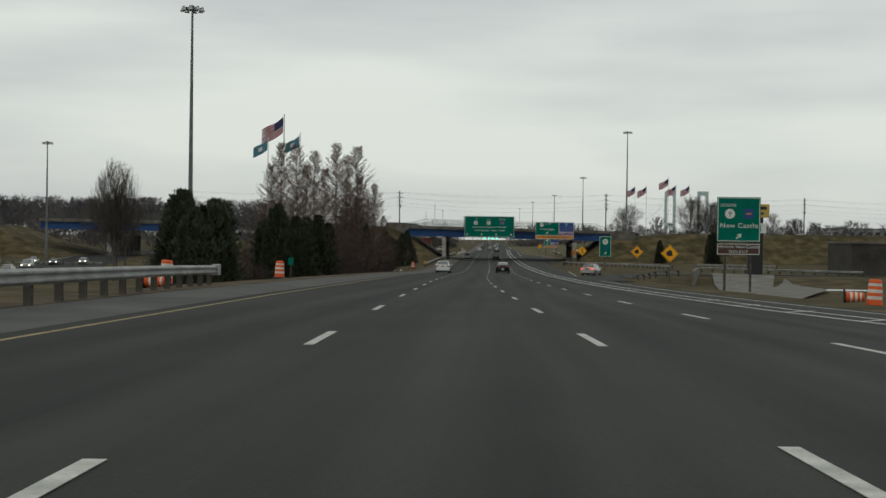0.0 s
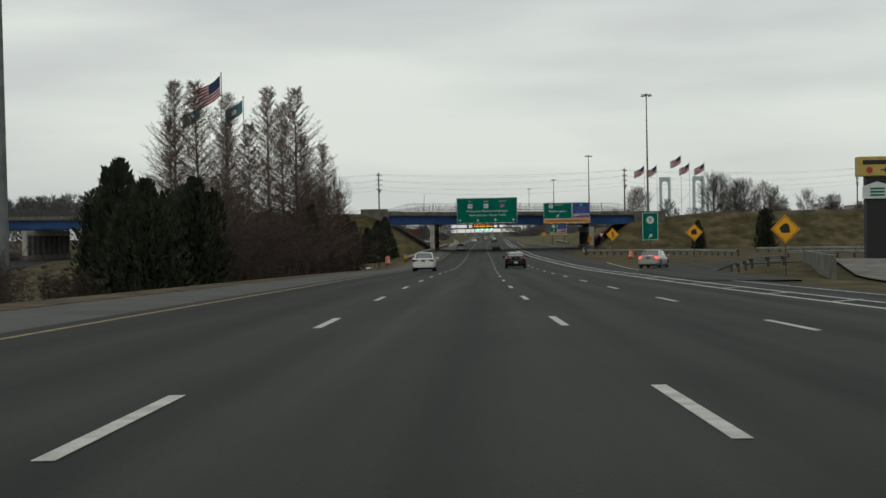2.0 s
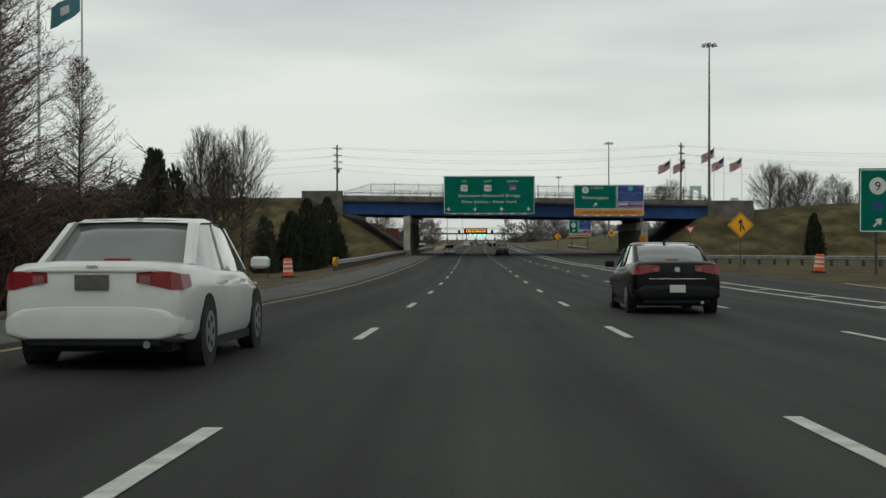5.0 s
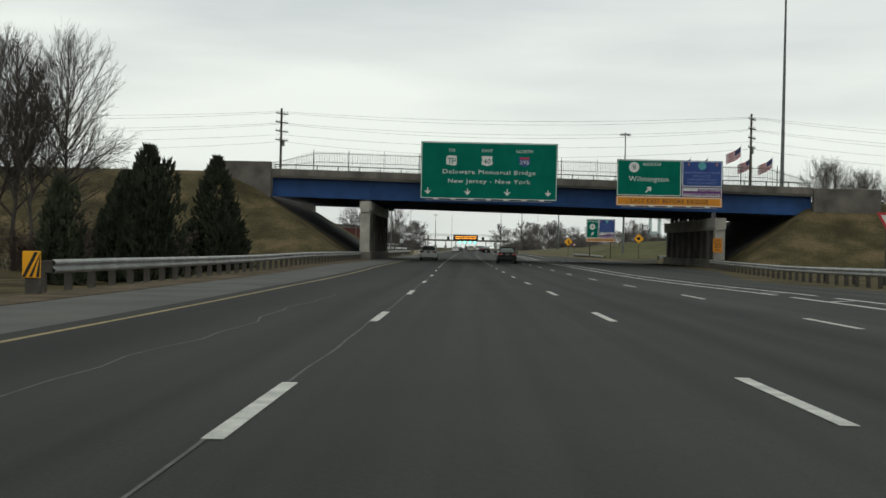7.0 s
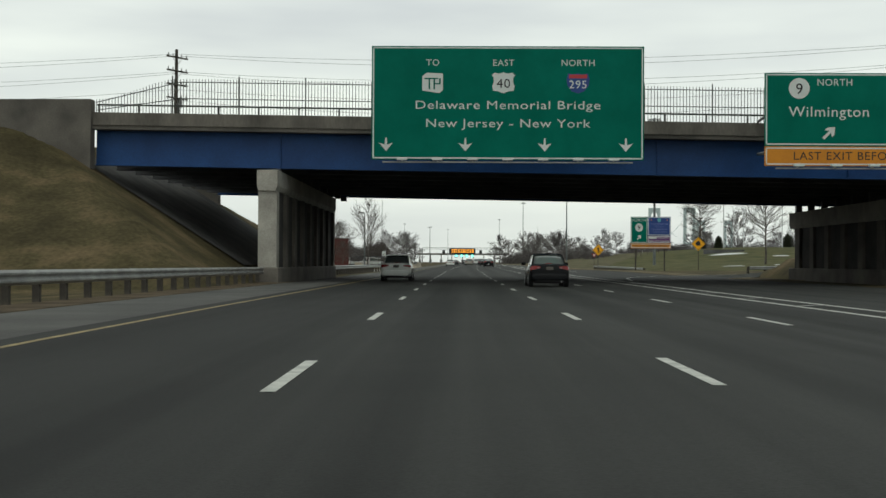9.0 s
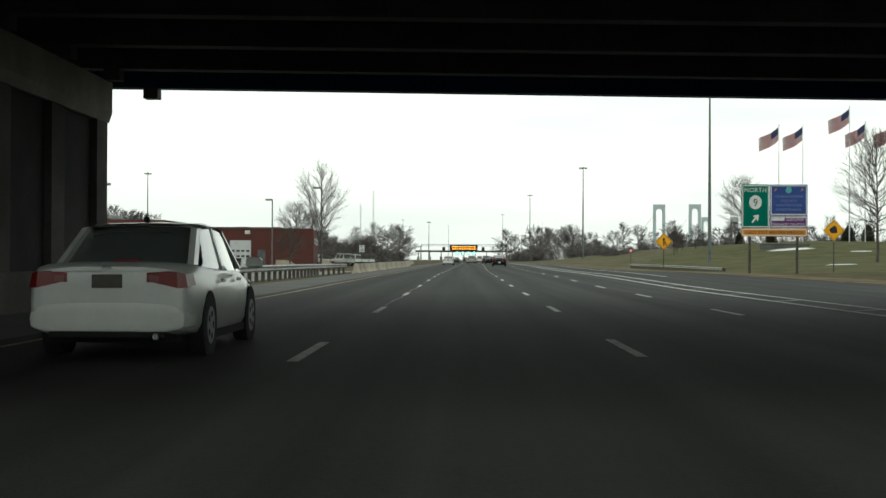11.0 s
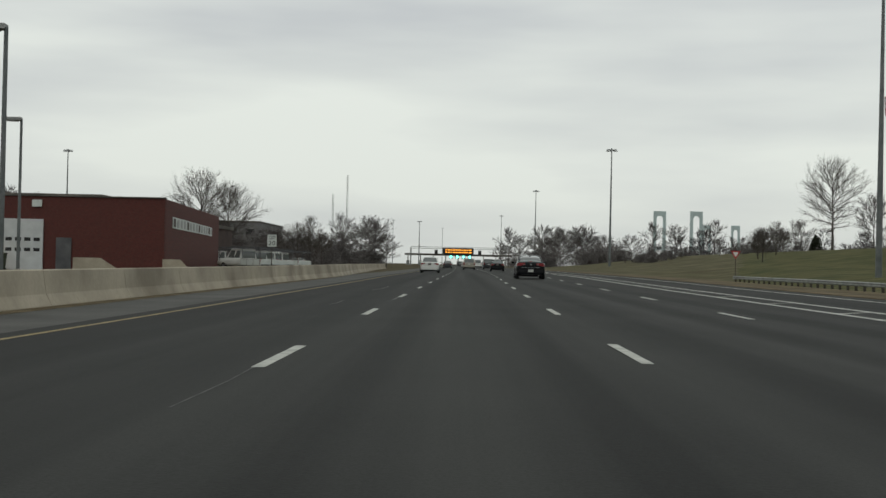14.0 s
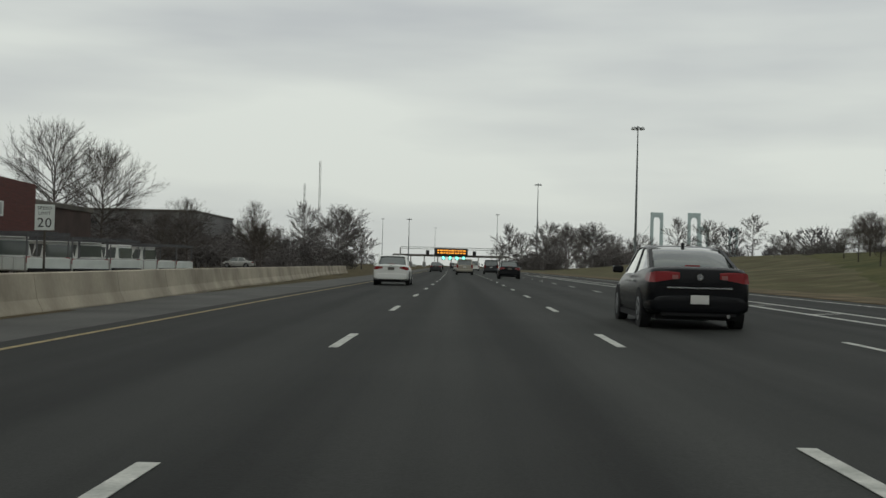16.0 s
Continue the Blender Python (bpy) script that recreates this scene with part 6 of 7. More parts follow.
def yard_things():
    """The container, bin and barrier pieces that stand in the depot's yard."""
    t = thing("storage_tank", "pale grey tank with boxes on top by the depot doors", "tank", pose(-38.4, 496.0, ground_z(-38.4, 496.0)))
    part("tank_body", Geo().tube((-1.5, 0, 1.35), (1.3, 0, 1.35), 0.95, n=18), OLD_CONCRETE, t, smooth=True)
    part("skid", Geo().slab(-1.6, 1.5, -0.8, 0.8, -0.2, 0.45, 0.03), DARK_CONCRETE, t)
    for x in (-1.2, -0.35, 0.5):
        part("top_box", Geo().slab(x - 0.34, x + 0.34, -0.4, 0.4, 2.26, 2.95, 0.04), SIGN_WHITE, t)
    b = thing("waste_bin", "dark green waste bin standing in the yard", "bin", pose(-30.7, 492.0, ground_z(-30.7, 492.0)))
    part("bin_body", Geo().add([(-0.34, -0.3, 0.1), (0.34, -0.3, 0.1), (0.34, 0.3, 0.1), (-0.34, 0.3, 0.1), (-0.42, -0.4, 1.1), (0.42, -0.4, 1.1), (0.42, 0.4, 1.1), (-0.42, 0.4, 1.1)],
                               [(3, 2, 1, 0), (4, 5, 6, 7), (0, 1, 5, 4), (1, 2, 6, 5), (2, 3, 7, 6), (3, 0, 4, 7)]), CEDAR, b)
    part("bin_lid", Geo().slab(-0.45, 0.45, -0.43, 0.43, 1.1, 1.2, 0.03), CEDAR, b)
    part("axle", Geo().tube((-0.4, 0.3, 0.1), (0.4, 0.3, 0.1), 0.1, n=10), RUBBER, b)
    for x, w in ((-24.0, 1.45), (-18.6, 0.95)):
        q = thing("barrier_end", "tapered concrete barrier end piece in the yard", "barrier", pose(x, 491.3, ground_z(x, 491.3), 0, 0, 12), group="barrier end pieces")
        part("block", Geo().add([(-w, -0.3, -0.1), (w, -0.3, -0.1), (w, 0.3, -0.1), (-w, 0.3, -0.1), (-w, -0.1, 1.0), (w * 0.2, -0.1, 1.0), (w * 0.2, 0.1, 1.0), (-w, 0.1, 1.0), (w, -0.26, 0.25), (w, 0.26, 0.25)],
                                [(3, 2, 1, 0), (4, 5, 6, 7), (0, 1, 8, 5, 4), (2, 3, 7, 6, 9), (3, 0, 4, 7), (1, 2, 9, 8), (5, 8, 9, 6)]), BARRIER_CONCRETE, q)


yard_things()


def far_block(name, x0, x1, y0, y1, h, mat, label):
    t = thing(name, label, "building")
    z = ground_z((x0 + x1) / 2, (y0 + y1) / 2) - 0.3
    part("wall", Geo().slab(x0, x1, y0, y1, z, h, 0.03), mat, t)
    part("parapet", Geo().slab(x0 - 0.15, x1 + 0.15, y0 - 0.15, y1 + 0.15, h - 0.02, h + 0.35, 0.03), DARK_CONCRETE, t)
    n = int((x1 - x0) / 3.5)
    for i in range(n):
        x = x0 + (i + 0.5) * (x1 - x0) / n
        part("window", Geo().slab(x - 0.9, x + 0.9, y0 - 0.06, y0 + 0.02, h - 2.6, h - 1.3, 0.01), SIGN_BLACK, t)
    return t


far_block("brick_annex", -40, -27.6, 548, 562, 4.5, surface("old_dark_brick", (0.050, 0.034, 0.030), (0.085, 0.058, 0.050), 0.4, 14, 0.9), "dark brick annex behind the depot")
far_block("office_block", -66, -40.5, 665, 700, 8.5, surface("grey_panels", (0.15, 0.15, 0.148), (0.22, 0.215, 0.21), 0.3, 6, 0.8), "low grey flat-roofed office block")
far_block("pale_shed", 150, 230, 560, 590, 11.5, surface("pale_cladding", (0.30, 0.31, 0.32), (0.38, 0.39, 0.40), 0.3, 6, 0.7), "long pale flat-roofed shed")


far_block("dark_pavilion", 58, 78, 200, 214, 5.3, surface("brown_panels", (0.030, 0.026, 0.022), (0.055, 0.048, 0.042), 0.5, 8, 0.8), "low dark brown flat-roofed building beyond the ditch")


def stone_wall():
    t = thing("sign_wall", "low dark stone wall on the lawn", "wall", pose(64.5, 578, ground_z(64.5, 578)))
    part("wall", Geo().slab(-5, 5, -0.3, 0.3, -0.5, 0.7, 0.06), DARK_STEEL, t)
    part("coping", Geo().slab(-5.1, 5.1, -0.36, 0.36, 0.7, 0.8, 0.03), DARK_CONCRETE, t)


stone_wall()


def street_lamp(x, y, top, arm=-1, label="grey steel lamp post with boxy head"):
    z = ground_z(x, y)
    t = thing("street_lamp", label, "street lamp", pose(x, y, z), "street lamps")
    h = top - z
    part("pole", Geo().tube((0, 0, -0.3), (0, 0, h), 0.10, 0.07, 8), MAST, t, smooth=True)
    part("base", Geo().lathe([(0.22, -0.1), (0.22, 0.25), (0.12, 0.3)], 8), OLD_CONCRETE, t)
    part("head", Geo().slab(min(0, arm * 0.85), max(0, arm * 0.85), -0.18, 0.18, h - 0.08, h + 0.12, 0.03), GALV, t)
    part("lens", Geo().box(min(arm * 0.2, arm * 0.78), max(arm * 0.2, arm * 0.78), -0.13, 0.13, h - 0.11, h - 0.082), FLAG_WHITE, t)


for x, y, top, a in ((-14.4, 447.2, 8.1, -1), (-23.5, 475.0, 8.2, -1), (-31.6, 430, 7.4, 1), (-39.5, 455, 7.0, 1)):
    street_lamp(x, y, top, a)

# ---- bridge towers in the distance ----
# light green paint, with distance haze added as a paler base colour
TOWER = plain("tower_steel", (0.46, 0.55, 0.55), 0.7)


def tower(x0, x1, y, top):
    t = thing("bridge_tower", "distant pale green suspension bridge tower", "bridge tower", group="bridge towers")
    w = 6.5 if top > 125 else 5.0
    for x in (x0, x1 - w):
        part("leg", Geo().add([(x - 1, y, -2), (x + w + 1, y, -2), (x + w + 1, y + 8, -2), (x - 1, y + 8, -2), (x, y, top), (x + w, y, top), (x + w, y + 8, top), (x, y + 8, top)],
                              [(0, 3, 2, 1), (4, 5, 6, 7), (0, 1, 5, 4), (2, 3, 7, 6), (0, 4, 7, 3), (1, 2, 6, 5)]), TOWER, t)
    part("portal", Geo().prism([(x0, top - 9), (x0 + w, top - 15), (x0 + w + 3, top - 9.5), (x1 - w - 3, top - 9.5), (x1 - w, top - 15), (x1, top - 9), (x1, top + 2), (x0, top + 2)], y + 0.5, y + 7.5), TOWER, t)
    part("strut", Geo().box(x0 + w, x1 - w, y + 1, y + 7, 46, 54), TOWER, t)
    return t


for a in ((475.5, 505, 3500, 138.5), (564.5, 594, 3500, 139.5), (671.5, 694.5, 3900, 121), (750.5, 773.5, 3900, 121)):
    tower(*a)
for x0, x1, y, top in ((490, 420, 3500, 138), (490, 560, 3500, 138), (579, 510, 3500, 138), (579, 650, 3500, 138)):
    t = thing("bridge_cable", "distant pale suspension bridge cable", "cable")
    part("cable", wire((x0, y + 4, top), (x1, y + 4, 62), 14, 0.4), TOWER, t)


# ---- toll plaza at the far end ----
def toll_plaza():
    t = thing("toll_gantry", "wide toll gantry with message board and green lane lights", "gantry", pose(0.4, 1210, 0))
    part("message_board", Geo().slab(-10, 9.6, -0.5, 0.5, 7.0, 11.2, 0.1), SIGN_BLACK, t)
    m = glow("amber_leds", (1.0, 0.36, 0.04), 1.3)
    for r in range(2):
        x = -8.2
        k = 0
        while x < 7.4:
            w = (1.0, 1.6, 0.8, 1.3)[k % 4]
            part("text_bar", Geo().box(x, x + w, -0.54, -0.505, 8.05 + r * 1.5, 8.75 + r * 1.5), m, t)
            x += w + 0.5
            k += 1
    g = glow("green_signal", (0.20, 1.0, 0.78), 3.0)
    for x in (-4.6, -0.7, 3.3, 7.2):
        s = part("lane_signal", Geo().slab(x - 1.1, x + 1.1, -0.4, 0.3, 4.5, 6.6, 0.1), SIGN_BLACK, t)
        part("green_lamp", Geo().prism([(x + 0.8 * math.cos(i * 0.5236), 5.55 + 0.8 * math.sin(i * 0.5236)) for i in range(12)], -0.46, -0.405), g, s)
    part("canopy", Geo().slab(-34, 34, 2, 12, 6.2, 7.4, 0.1), DARK_CONCRETE, t)
    for x in range(-32, 33, 8):
        part("booth_column", Geo().slab(x - 0.3, x + 0.3, 6, 6.6, -0.3, 6.3, 0.05), OLD_CONCRETE, t)
        part("booth", Geo().slab(x - 0.9, x + 0.9, 4.5, 8.5, -0.3, 2.9, 0.1), GALV, t)
    for x in (-30, 30):
        part("gantry_leg", Geo().box(x - 0.4, x + 0.4, -0.3, 0.3, -0.3, 11), GALV, t)
    part("gantry_truss", Geo().box(-30, 30, -0.15, 0.15, 10.4, 10.7).box(-30, 30, -0.15, 0.15, 11.4, 11.7), GALV, t)
    for x in (-14, 13.5):
        part("red_signal", Geo().slab(x - 1, x + 1, -0.4, 0.3, 7.2, 9.8, 0.1), SIGN_BLACK, t)


toll_plaza()


def lattice_mast(x, y, h, label):
    t = thing("radio_mast", label, "mast", pose(x, y, 0))
    g = Geo()
    for k in range(3):
        a = 2.094 * k
        g.tube((0.35 * math.cos(a), 0.35 * math.sin(a), 0), (0.2 * math.cos(a), 0.2 * math.sin(a), h), 0.05, n=4)
    for i in range(int(h / 1.5)):
        for k in range(3):
            a, b = 2.094 * k, 2.094 * (k + 1)
            g.tube((0.33 * math.cos(a), 0.33 * math.sin(a), i * 1.5), (0.33 * math.cos(b), 0.33 * math.sin(b), i * 1.5 + 1.5), 0.025, n=3, caps=False)
    part("lattice", g, GALV, t)


lattice_mast(-32.4, 775, 26, "thin grey lattice radio mast")
lattice_mast(-39.0, 800, 22, "thin grey lattice radio mast")
lattice_mast(77.6, 1570, 38, "grey lattice tower with crossarms")


# ---- old snow in the grass ----
def snow_patch(x, y, w, d, label="thin patch of old snow on the grass"):
    g = Geo()
    n = 22
    r = random.Random(int(x * 7 + y))
    g.v.append((x, y, ground_z(x, y) + 0.14))
    for s, h in ((0.6, 0.11), (1.0, -0.03)):
        for i in range(n):
            a = 2 * math.pi * i / n
            k = s * r.uniform(0.75, 1.15)
            px, py = x + w * k * math.cos(a), y + d * k * math.sin(a)
            g.v.append((px, py, ground_z(px, py) + h))
    g.f = [(0, 1 + i, 1 + (i + 1) % n) for i in range(n)] + [(1 + i, 1 + n + i, 1 + n + (i + 1) % n, 1 + (i + 1) % n) for i in range(n)]
    return tagged(part("snow_patch", g, SNOW, None, smooth=True), label, "snow", "snow patches")


for x, y, w, d in ((-14.6, 208, 1.5, 1.8), (-13.2, 212, 0.8, 1.0), (64, 571, 6.2, 4.0), (73, 556, 2.6, 1.5), (44, 470, 2.4, 1.0), (52, 472, 1.4, 0.8), (60, 476, 2.0, 1.0), (-14.5, 388, 1.6, 2.5), (-15.5, 397, 1.2, 2.0), (40, 138, 4.0, 1.2), (50, 142, 3.0, 1.0)):
    snow_patch(x, y, w, d)


# ---- sealed joints and skid scuffs on the road ----
def seal(y0, y1, off, wob, width, mat, name="crack_seal", seed=1):
    r = random.Random(seed)
    g, n = Geo(), max(4, int((y1 - y0) / 1.2))
    ph = r.uniform(0, 6)
    for i in range(n + 1):
        y = y0 + (y1 - y0) * i / n
        x = centre_x(y) + off + wob * math.sin(y * 0.55 + ph) * 0.6 + wob * math.sin(y * 1.7 + ph) * 0.4
        w = width * r.uniform(0.6, 1.3)
        g.v += [(x - w / 2, y, road_z(x, y) + 0.0045), (x + w / 2, y, road_z(x, y) + 0.0045)]
    g.f = [(2 * i, 2 * i + 1, 2 * i + 3, 2 * i + 2) for i in range(n)]
    return part(name, g, mat, road)


for k, (y0, y1, o, wb, w) in enumerate(((205, 236, -3.6, 0.16, 0.022), (208, 262, -1.86, 0.03, 0.028), (350, 373, -1.84, 0.06, 0.08), (376, 404, -1.85, 0.04, 0.045), (416, 420, -1.84, 0.05, 0.022), (441, 447, -1.88, 0.03, 0.06), (437, 440, -3.1, 0.12, 0.045), (452, 459, -3.2, 0.15, 0.08))):
    seal(y0, y1, o, wb, w, TAR, seed=k)


# ---- vehicles ----
# grey base colour stands in for sky reflected in and seen through the glass
GLASS = plain("car_glass", (0.105, 0.120, 0.115), 0.06, 0, 0.8, 1.0)
CHROME = plain("chrome", (0.55, 0.56, 0.57), 0.18, 1.0)
TAIL_RED = plain("tail_lamp_red", (0.20, 0.008, 0.010), 0.2, 0, 0.5, 0.3)
TAIL_CLEAR = plain("lamp_clear", (0.24, 0.09, 0.085), 0.2, 0, 0.6)
BRAKE_ON = glow("brake_lamp_lit", (1.0, 0.10, 0.07), 1.6)
HEAD_ON = glow("headlamp_lit", (1.0, 0.95, 0.82), 5.0)
PLATE = plain("number_plate", (0.55, 0.55, 0.52), 0.5)
UNDER = plain("underbody", (0.010, 0.010, 0.011), 0.9)
RIM = plain("alloy_rim", (0.32, 0.33, 0.34), 0.35, 0.7)


def paint(name, c, rough=0.3, coat=0.5, spec=0.4):
    return plain(name, c, rough, 0, spec, coat)


PAINT = {"white": paint("paint_white", (0.66, 0.67, 0.64)), "black": paint("paint_black", (0.004, 0.0045, 0.0055), 0.25, 0.0, 0.22), "silver": paint("paint_silver", (0.34, 0.34, 0.32)), "dark": paint("paint_charcoal", (0.022, 0.024, 0.027), 0.3, 0.2),
         "red": paint("paint_maroon", (0.10, 0.014, 0.014)), "tan": paint("paint_tan", (0.30, 0.28, 0.23)), "blue": paint("paint_navy", (0.02, 0.03, 0.06))}


def loft(sections):
    """Closed rings of equal count, joined in a row and capped."""
    g, n = Geo(), len(sections[0])
    for s in sections:
        g.v += s
    for k in range(len(sections) - 1):
        g.f += [(n * k + i, n * k + (i + 1) % n, n * k + n + (i + 1) % n, n * k + n + i) for i in range(n)]
    m = n * (len(sections) - 1)
    g.f += [tuple(range(n - 1, -1, -1)), tuple(range(m, m + n))]
    return g


def body_ring(y, w, zb, zt, k=1.0):
    """A rounded car-body section at y, shrunk by k about its middle."""
    h, m = zt - zb, (zt + zb) / 2
    half = [(w * 0.80, zb), (w * 0.93, zb + 0.03), (w * 0.985, zb + 0.13 * h + 0.02), (w, zb + 0.45 * h), (w - 0.012, zb + 0.70 * h), (w - 0.045, zt - 0.095), (w - 0.085, zt - 0.04), (w - 0.16, zt - 0.012), (w * 0.45, zt + 0.010)]
    ring = [(x, z) for x, z in half] + [(-x, z) for x, z in half[::-1]]
    return [(x * k, y, m + (z - m) * k) for x, z in ring]


def strut(s, a, b, wd, deep=0.07):
    """A slanted roof pillar from a to b, each (y, z, x)."""
    (ya, za, xa), (yb, zb, xb) = a, b
    return Geo().add([(s * xa, ya - wd, za), (s * xa, ya + wd, za), (s * xb, yb + wd, zb), (s * xb, yb - wd, zb), (s * (xa - deep), ya - wd, za + 0.01), (s * (xa - deep), ya + wd, za + 0.01), (s * (xb - deep), yb + wd, zb + 0.015), (s * (xb - deep), yb - wd, zb + 0.015)],
                     [(0, 1, 2, 3), (4, 7, 6, 5), (0, 3, 7, 4), (1, 5, 6, 2), (0, 4, 5, 1), (3, 2, 6, 7)])


def wheel(parent, x, y, r, side):
    t = part("wheel", Geo().tube((x - side * 0.20, y, r), (x, y, r), r, n=20), RUBBER, parent, smooth=True)
    part("rim", Geo().tube((x, y, r), (x + side * 0.006, y, r), r * 0.66, n=16), RIM, t)
    for k in range(5):
        a = 1.2566 * k
        part("spoke_gap", Geo().tube((x + side * 0.004, y + 0.4 * r * math.cos(a), r + 0.4 * r * math.sin(a)), (x + side * 0.009, y + 0.4 * r * math.cos(a), r + 0.4 * r * math.sin(a)), r * 0.13, n=6), UNDER, t)
    return t


def sedan(m, colour, label, L=4.5, W=1.74, H=1.46, brake=False, head=False, sleek=False, group="cars on the highway"):
    """A four-door saloon; its tail is at y = 0 and its nose at y = L."""
    c = thing("sedan_car", label, "car", m, group)
    P, w = PAINT[colour], W / 2
    deck, belt = (1.00, 0.93) if not sleek else (1.07, 0.96)
    tail = [body_ring(y, w - 0.06, 0.34, deck - 0.035, k) for y, k in ((-0.030, 0.25), (-0.028, 0.80), (-0.020, 0.93), (0.004, 0.975), (0.04, 1.0))]
    sides = ((0.10, w - 0.035, 0.28, deck - 0.012), (0.26, w - 0.015, 0.25, deck - 0.004), (0.70, w, 0.22, deck), (1.25, w, 0.20, deck - 0.02), (2.2, w, 0.19, belt + 0.015), (3.1, w, 0.20, belt),
             (L - 1.2, w, 0.20, belt - 0.02), (L - 0.6, w - 0.02, 0.22, belt - 0.12), (L - 0.18, w - 0.09, 0.24, belt - 0.22), (L, w - 0.20, 0.36, belt - 0.34))
    part("body", loft(tail + [body_ring(*q) for q in sides]), P, c, smooth=True)
    # greenhouse of glass with a painted roof and pillars
    yb0, yb1, yf1, yf0 = (0.80, 1.45, 2.75, 3.55) if not sleek else (0.72, 1.62, 2.95, 3.9)
    wb, wr, zr_ = w - 0.09, w - 0.25, H

    def cabin_ring(y, wl, wu, zl, zu):
        return [(wl, y, zl), (wl + (wu - wl) * 0.6, y, zl + (zu - zl) * 0.62), (wu + 0.02, y, zu - 0.045), (wu - 0.06, y, zu - 0.008), (0.3, y, zu + 0.012), (-0.3, y, zu + 0.012), (-wu + 0.06, y, zu - 0.008), (-wu - 0.02, y, zu - 0.045), (-wl - (wu - wl) * 0.6, y, zl + (zu - zl) * 0.62), (-wl, y, zl)]

    part("window_glass", loft([cabin_ring(yb0, wb - 0.04, wb - 0.10, deck - 0.04, deck), cabin_ring(yb0 + 0.38, wb - 0.02, wr + 0.02, deck - 0.05, deck + (zr_ - deck) * 0.56), cabin_ring(yb1, wb, wr, belt - 0.03, zr_ - 0.035), cabin_ring((yb1 + yf1) / 2, wb, wr, belt - 0.03, zr_ - 0.012),
                            cabin_ring(yf1, wb, wr, belt - 0.03, zr_ - 0.05), cabin_ring(yf0, wb - 0.03, wb - 0.1, belt - 0.05, belt)]), GLASS, c, "dark tinted glass", smooth=True)
    roof = Geo()
    for y, z in ((yb1 - 0.10, zr_ - 0.065), (yb1 + 0.1, zr_ - 0.022), ((yb1 + yf1) / 2, zr_ + 0.004), (yf1, zr_ - 0.034), (yf1 + 0.06, zr_ - 0.06)):
        roof.v += [(-wr - 0.03, y, z - 0.035), (-wr + 0.06, y, z + 0.004), (0, y, z + 0.018), (wr - 0.06, y, z + 0.004), (wr + 0.03, y, z - 0.035)]
    roof.f = [(5 * k + i, 5 * k + i + 1, 5 * k + 6 + i, 5 * k + 5 + i) for k in range(4) for i in range(4)]
    part("roof", roof, P, c, smooth=True)
    for s in (-1, 1):
        part("rear_pillar", strut(s, (yb0 - 0.04, deck - 0.02, wb - 0.03), (yb1 - 0.06, zr_ - 0.07, wr + 0.03), 0.11), P, c)
        part("middle_pillar", strut(s, (2.12, belt, wb + 0.01), (2.10, zr_ - 0.05, wr + 0.03), 0.05), P, c)
        part("front_pillar", strut(s, (yf0 - 0.02, belt - 0.01, wb - 0.03), (yf1 + 0.02, zr_ - 0.075, wr + 0.025), 0.045), P, c)
        # lamps wrapped round the tail's corners
        z0, z1 = (0.74, 0.92) if not sleek else (0.80, 0.995)
        inner = w - 0.46 if not sleek else w - 0.56
        lamp = part("tail_lamp", loft([[(s * inner, -0.040, z0 + 0.075), (s * (w - 0.14), -0.034, z0), (s * (w - 0.15), -0.030, z1 - 0.01), (s * inner, -0.038, z1 - 0.035)], [(s * (inner + 0.01), -0.01, z0 + 0.04), (s * (w - 0.045), 0.03, z0), (s * (w - 0.075), 0.03, z1 - 0.03), (s * (inner + 0.01), -0.01, z1)], [(s * (inner + 0.02), 0.10, z0 + 0.04), (s * (w - 0.006), 0.22, z0 + 0.03), (s * (w - 0.030), 0.22, z1 - 0.04), (s * (inner + 0.02), 0.10, z1 - 0.02)]]), BRAKE_ON if brake else TAIL_RED, c, "red tail lamp")
        part("reversing_lens", Geo().box(min(s * (inner + 0.03), s * (inner + 0.13)), max(s * (inner + 0.03), s * (inner + 0.13)), -0.050, -0.03, z0 + 0.06, z0 + 0.13), TAIL_CLEAR, lamp)
        part("headlamp", Geo().slab(min(s * (w - 0.42), s * (w - 0.14)), max(s * (w - 0.42), s * (w - 0.14)), L - 0.16, L - 0.02, 0.62, 0.76, 0.02), HEAD_ON if head else TAIL_CLEAR, c)
        part("door_mirror", Geo().slab(min(s * w, s * (w + 0.2)), max(s * w, s * (w + 0.2)), 3.22, 3.36, 0.93, 1.07, 0.03), P, c)
        for y in (1.62, 2.62):
            part("door_handle", Geo().slab(min(s * (w - 0.01), s * (w + 0.02)), max(s * (w - 0.01), s * (w + 0.02)), y, y + 0.16, 0.78, 0.82, 0.006), CHROME if colour != "white" else P, c)
        for y in (0.95, L - 0.88):
            part("wheel_arch", Geo().tube((s * (w - 0.15), y, 0.32), (s * (w + 0.004), y, 0.32), 0.375, n=22), UNDER, c)
            wheel(c, s * (w + 0.008), y, 0.315, s)
        part("sill", Geo().box(min(s * (w - 0.06), s * (w - 0.02)), max(s * (w - 0.06), s * (w - 0.02)), 1.3, L - 1.25, 0.15, 0.24), UNDER, c)
    part("rear_bumper", loft([body_ring(y, w - 0.062, 0.29, 0.58, k) for y, k in ((-0.038, 0.3), (-0.037, 0.86), (-0.034, 0.95), (-0.022, 0.99))] + [body_ring(0.05, w - 0.042, 0.28, 0.58), body_ring(0.30, w - 0.012, 0.28, 0.58)]), P, c, smooth=True)
    part("lower_valance", Geo().slab(-w + 0.26, w - 0.26, -0.01, 0.3, 0.22, 0.32, 0.02), UNDER, c)
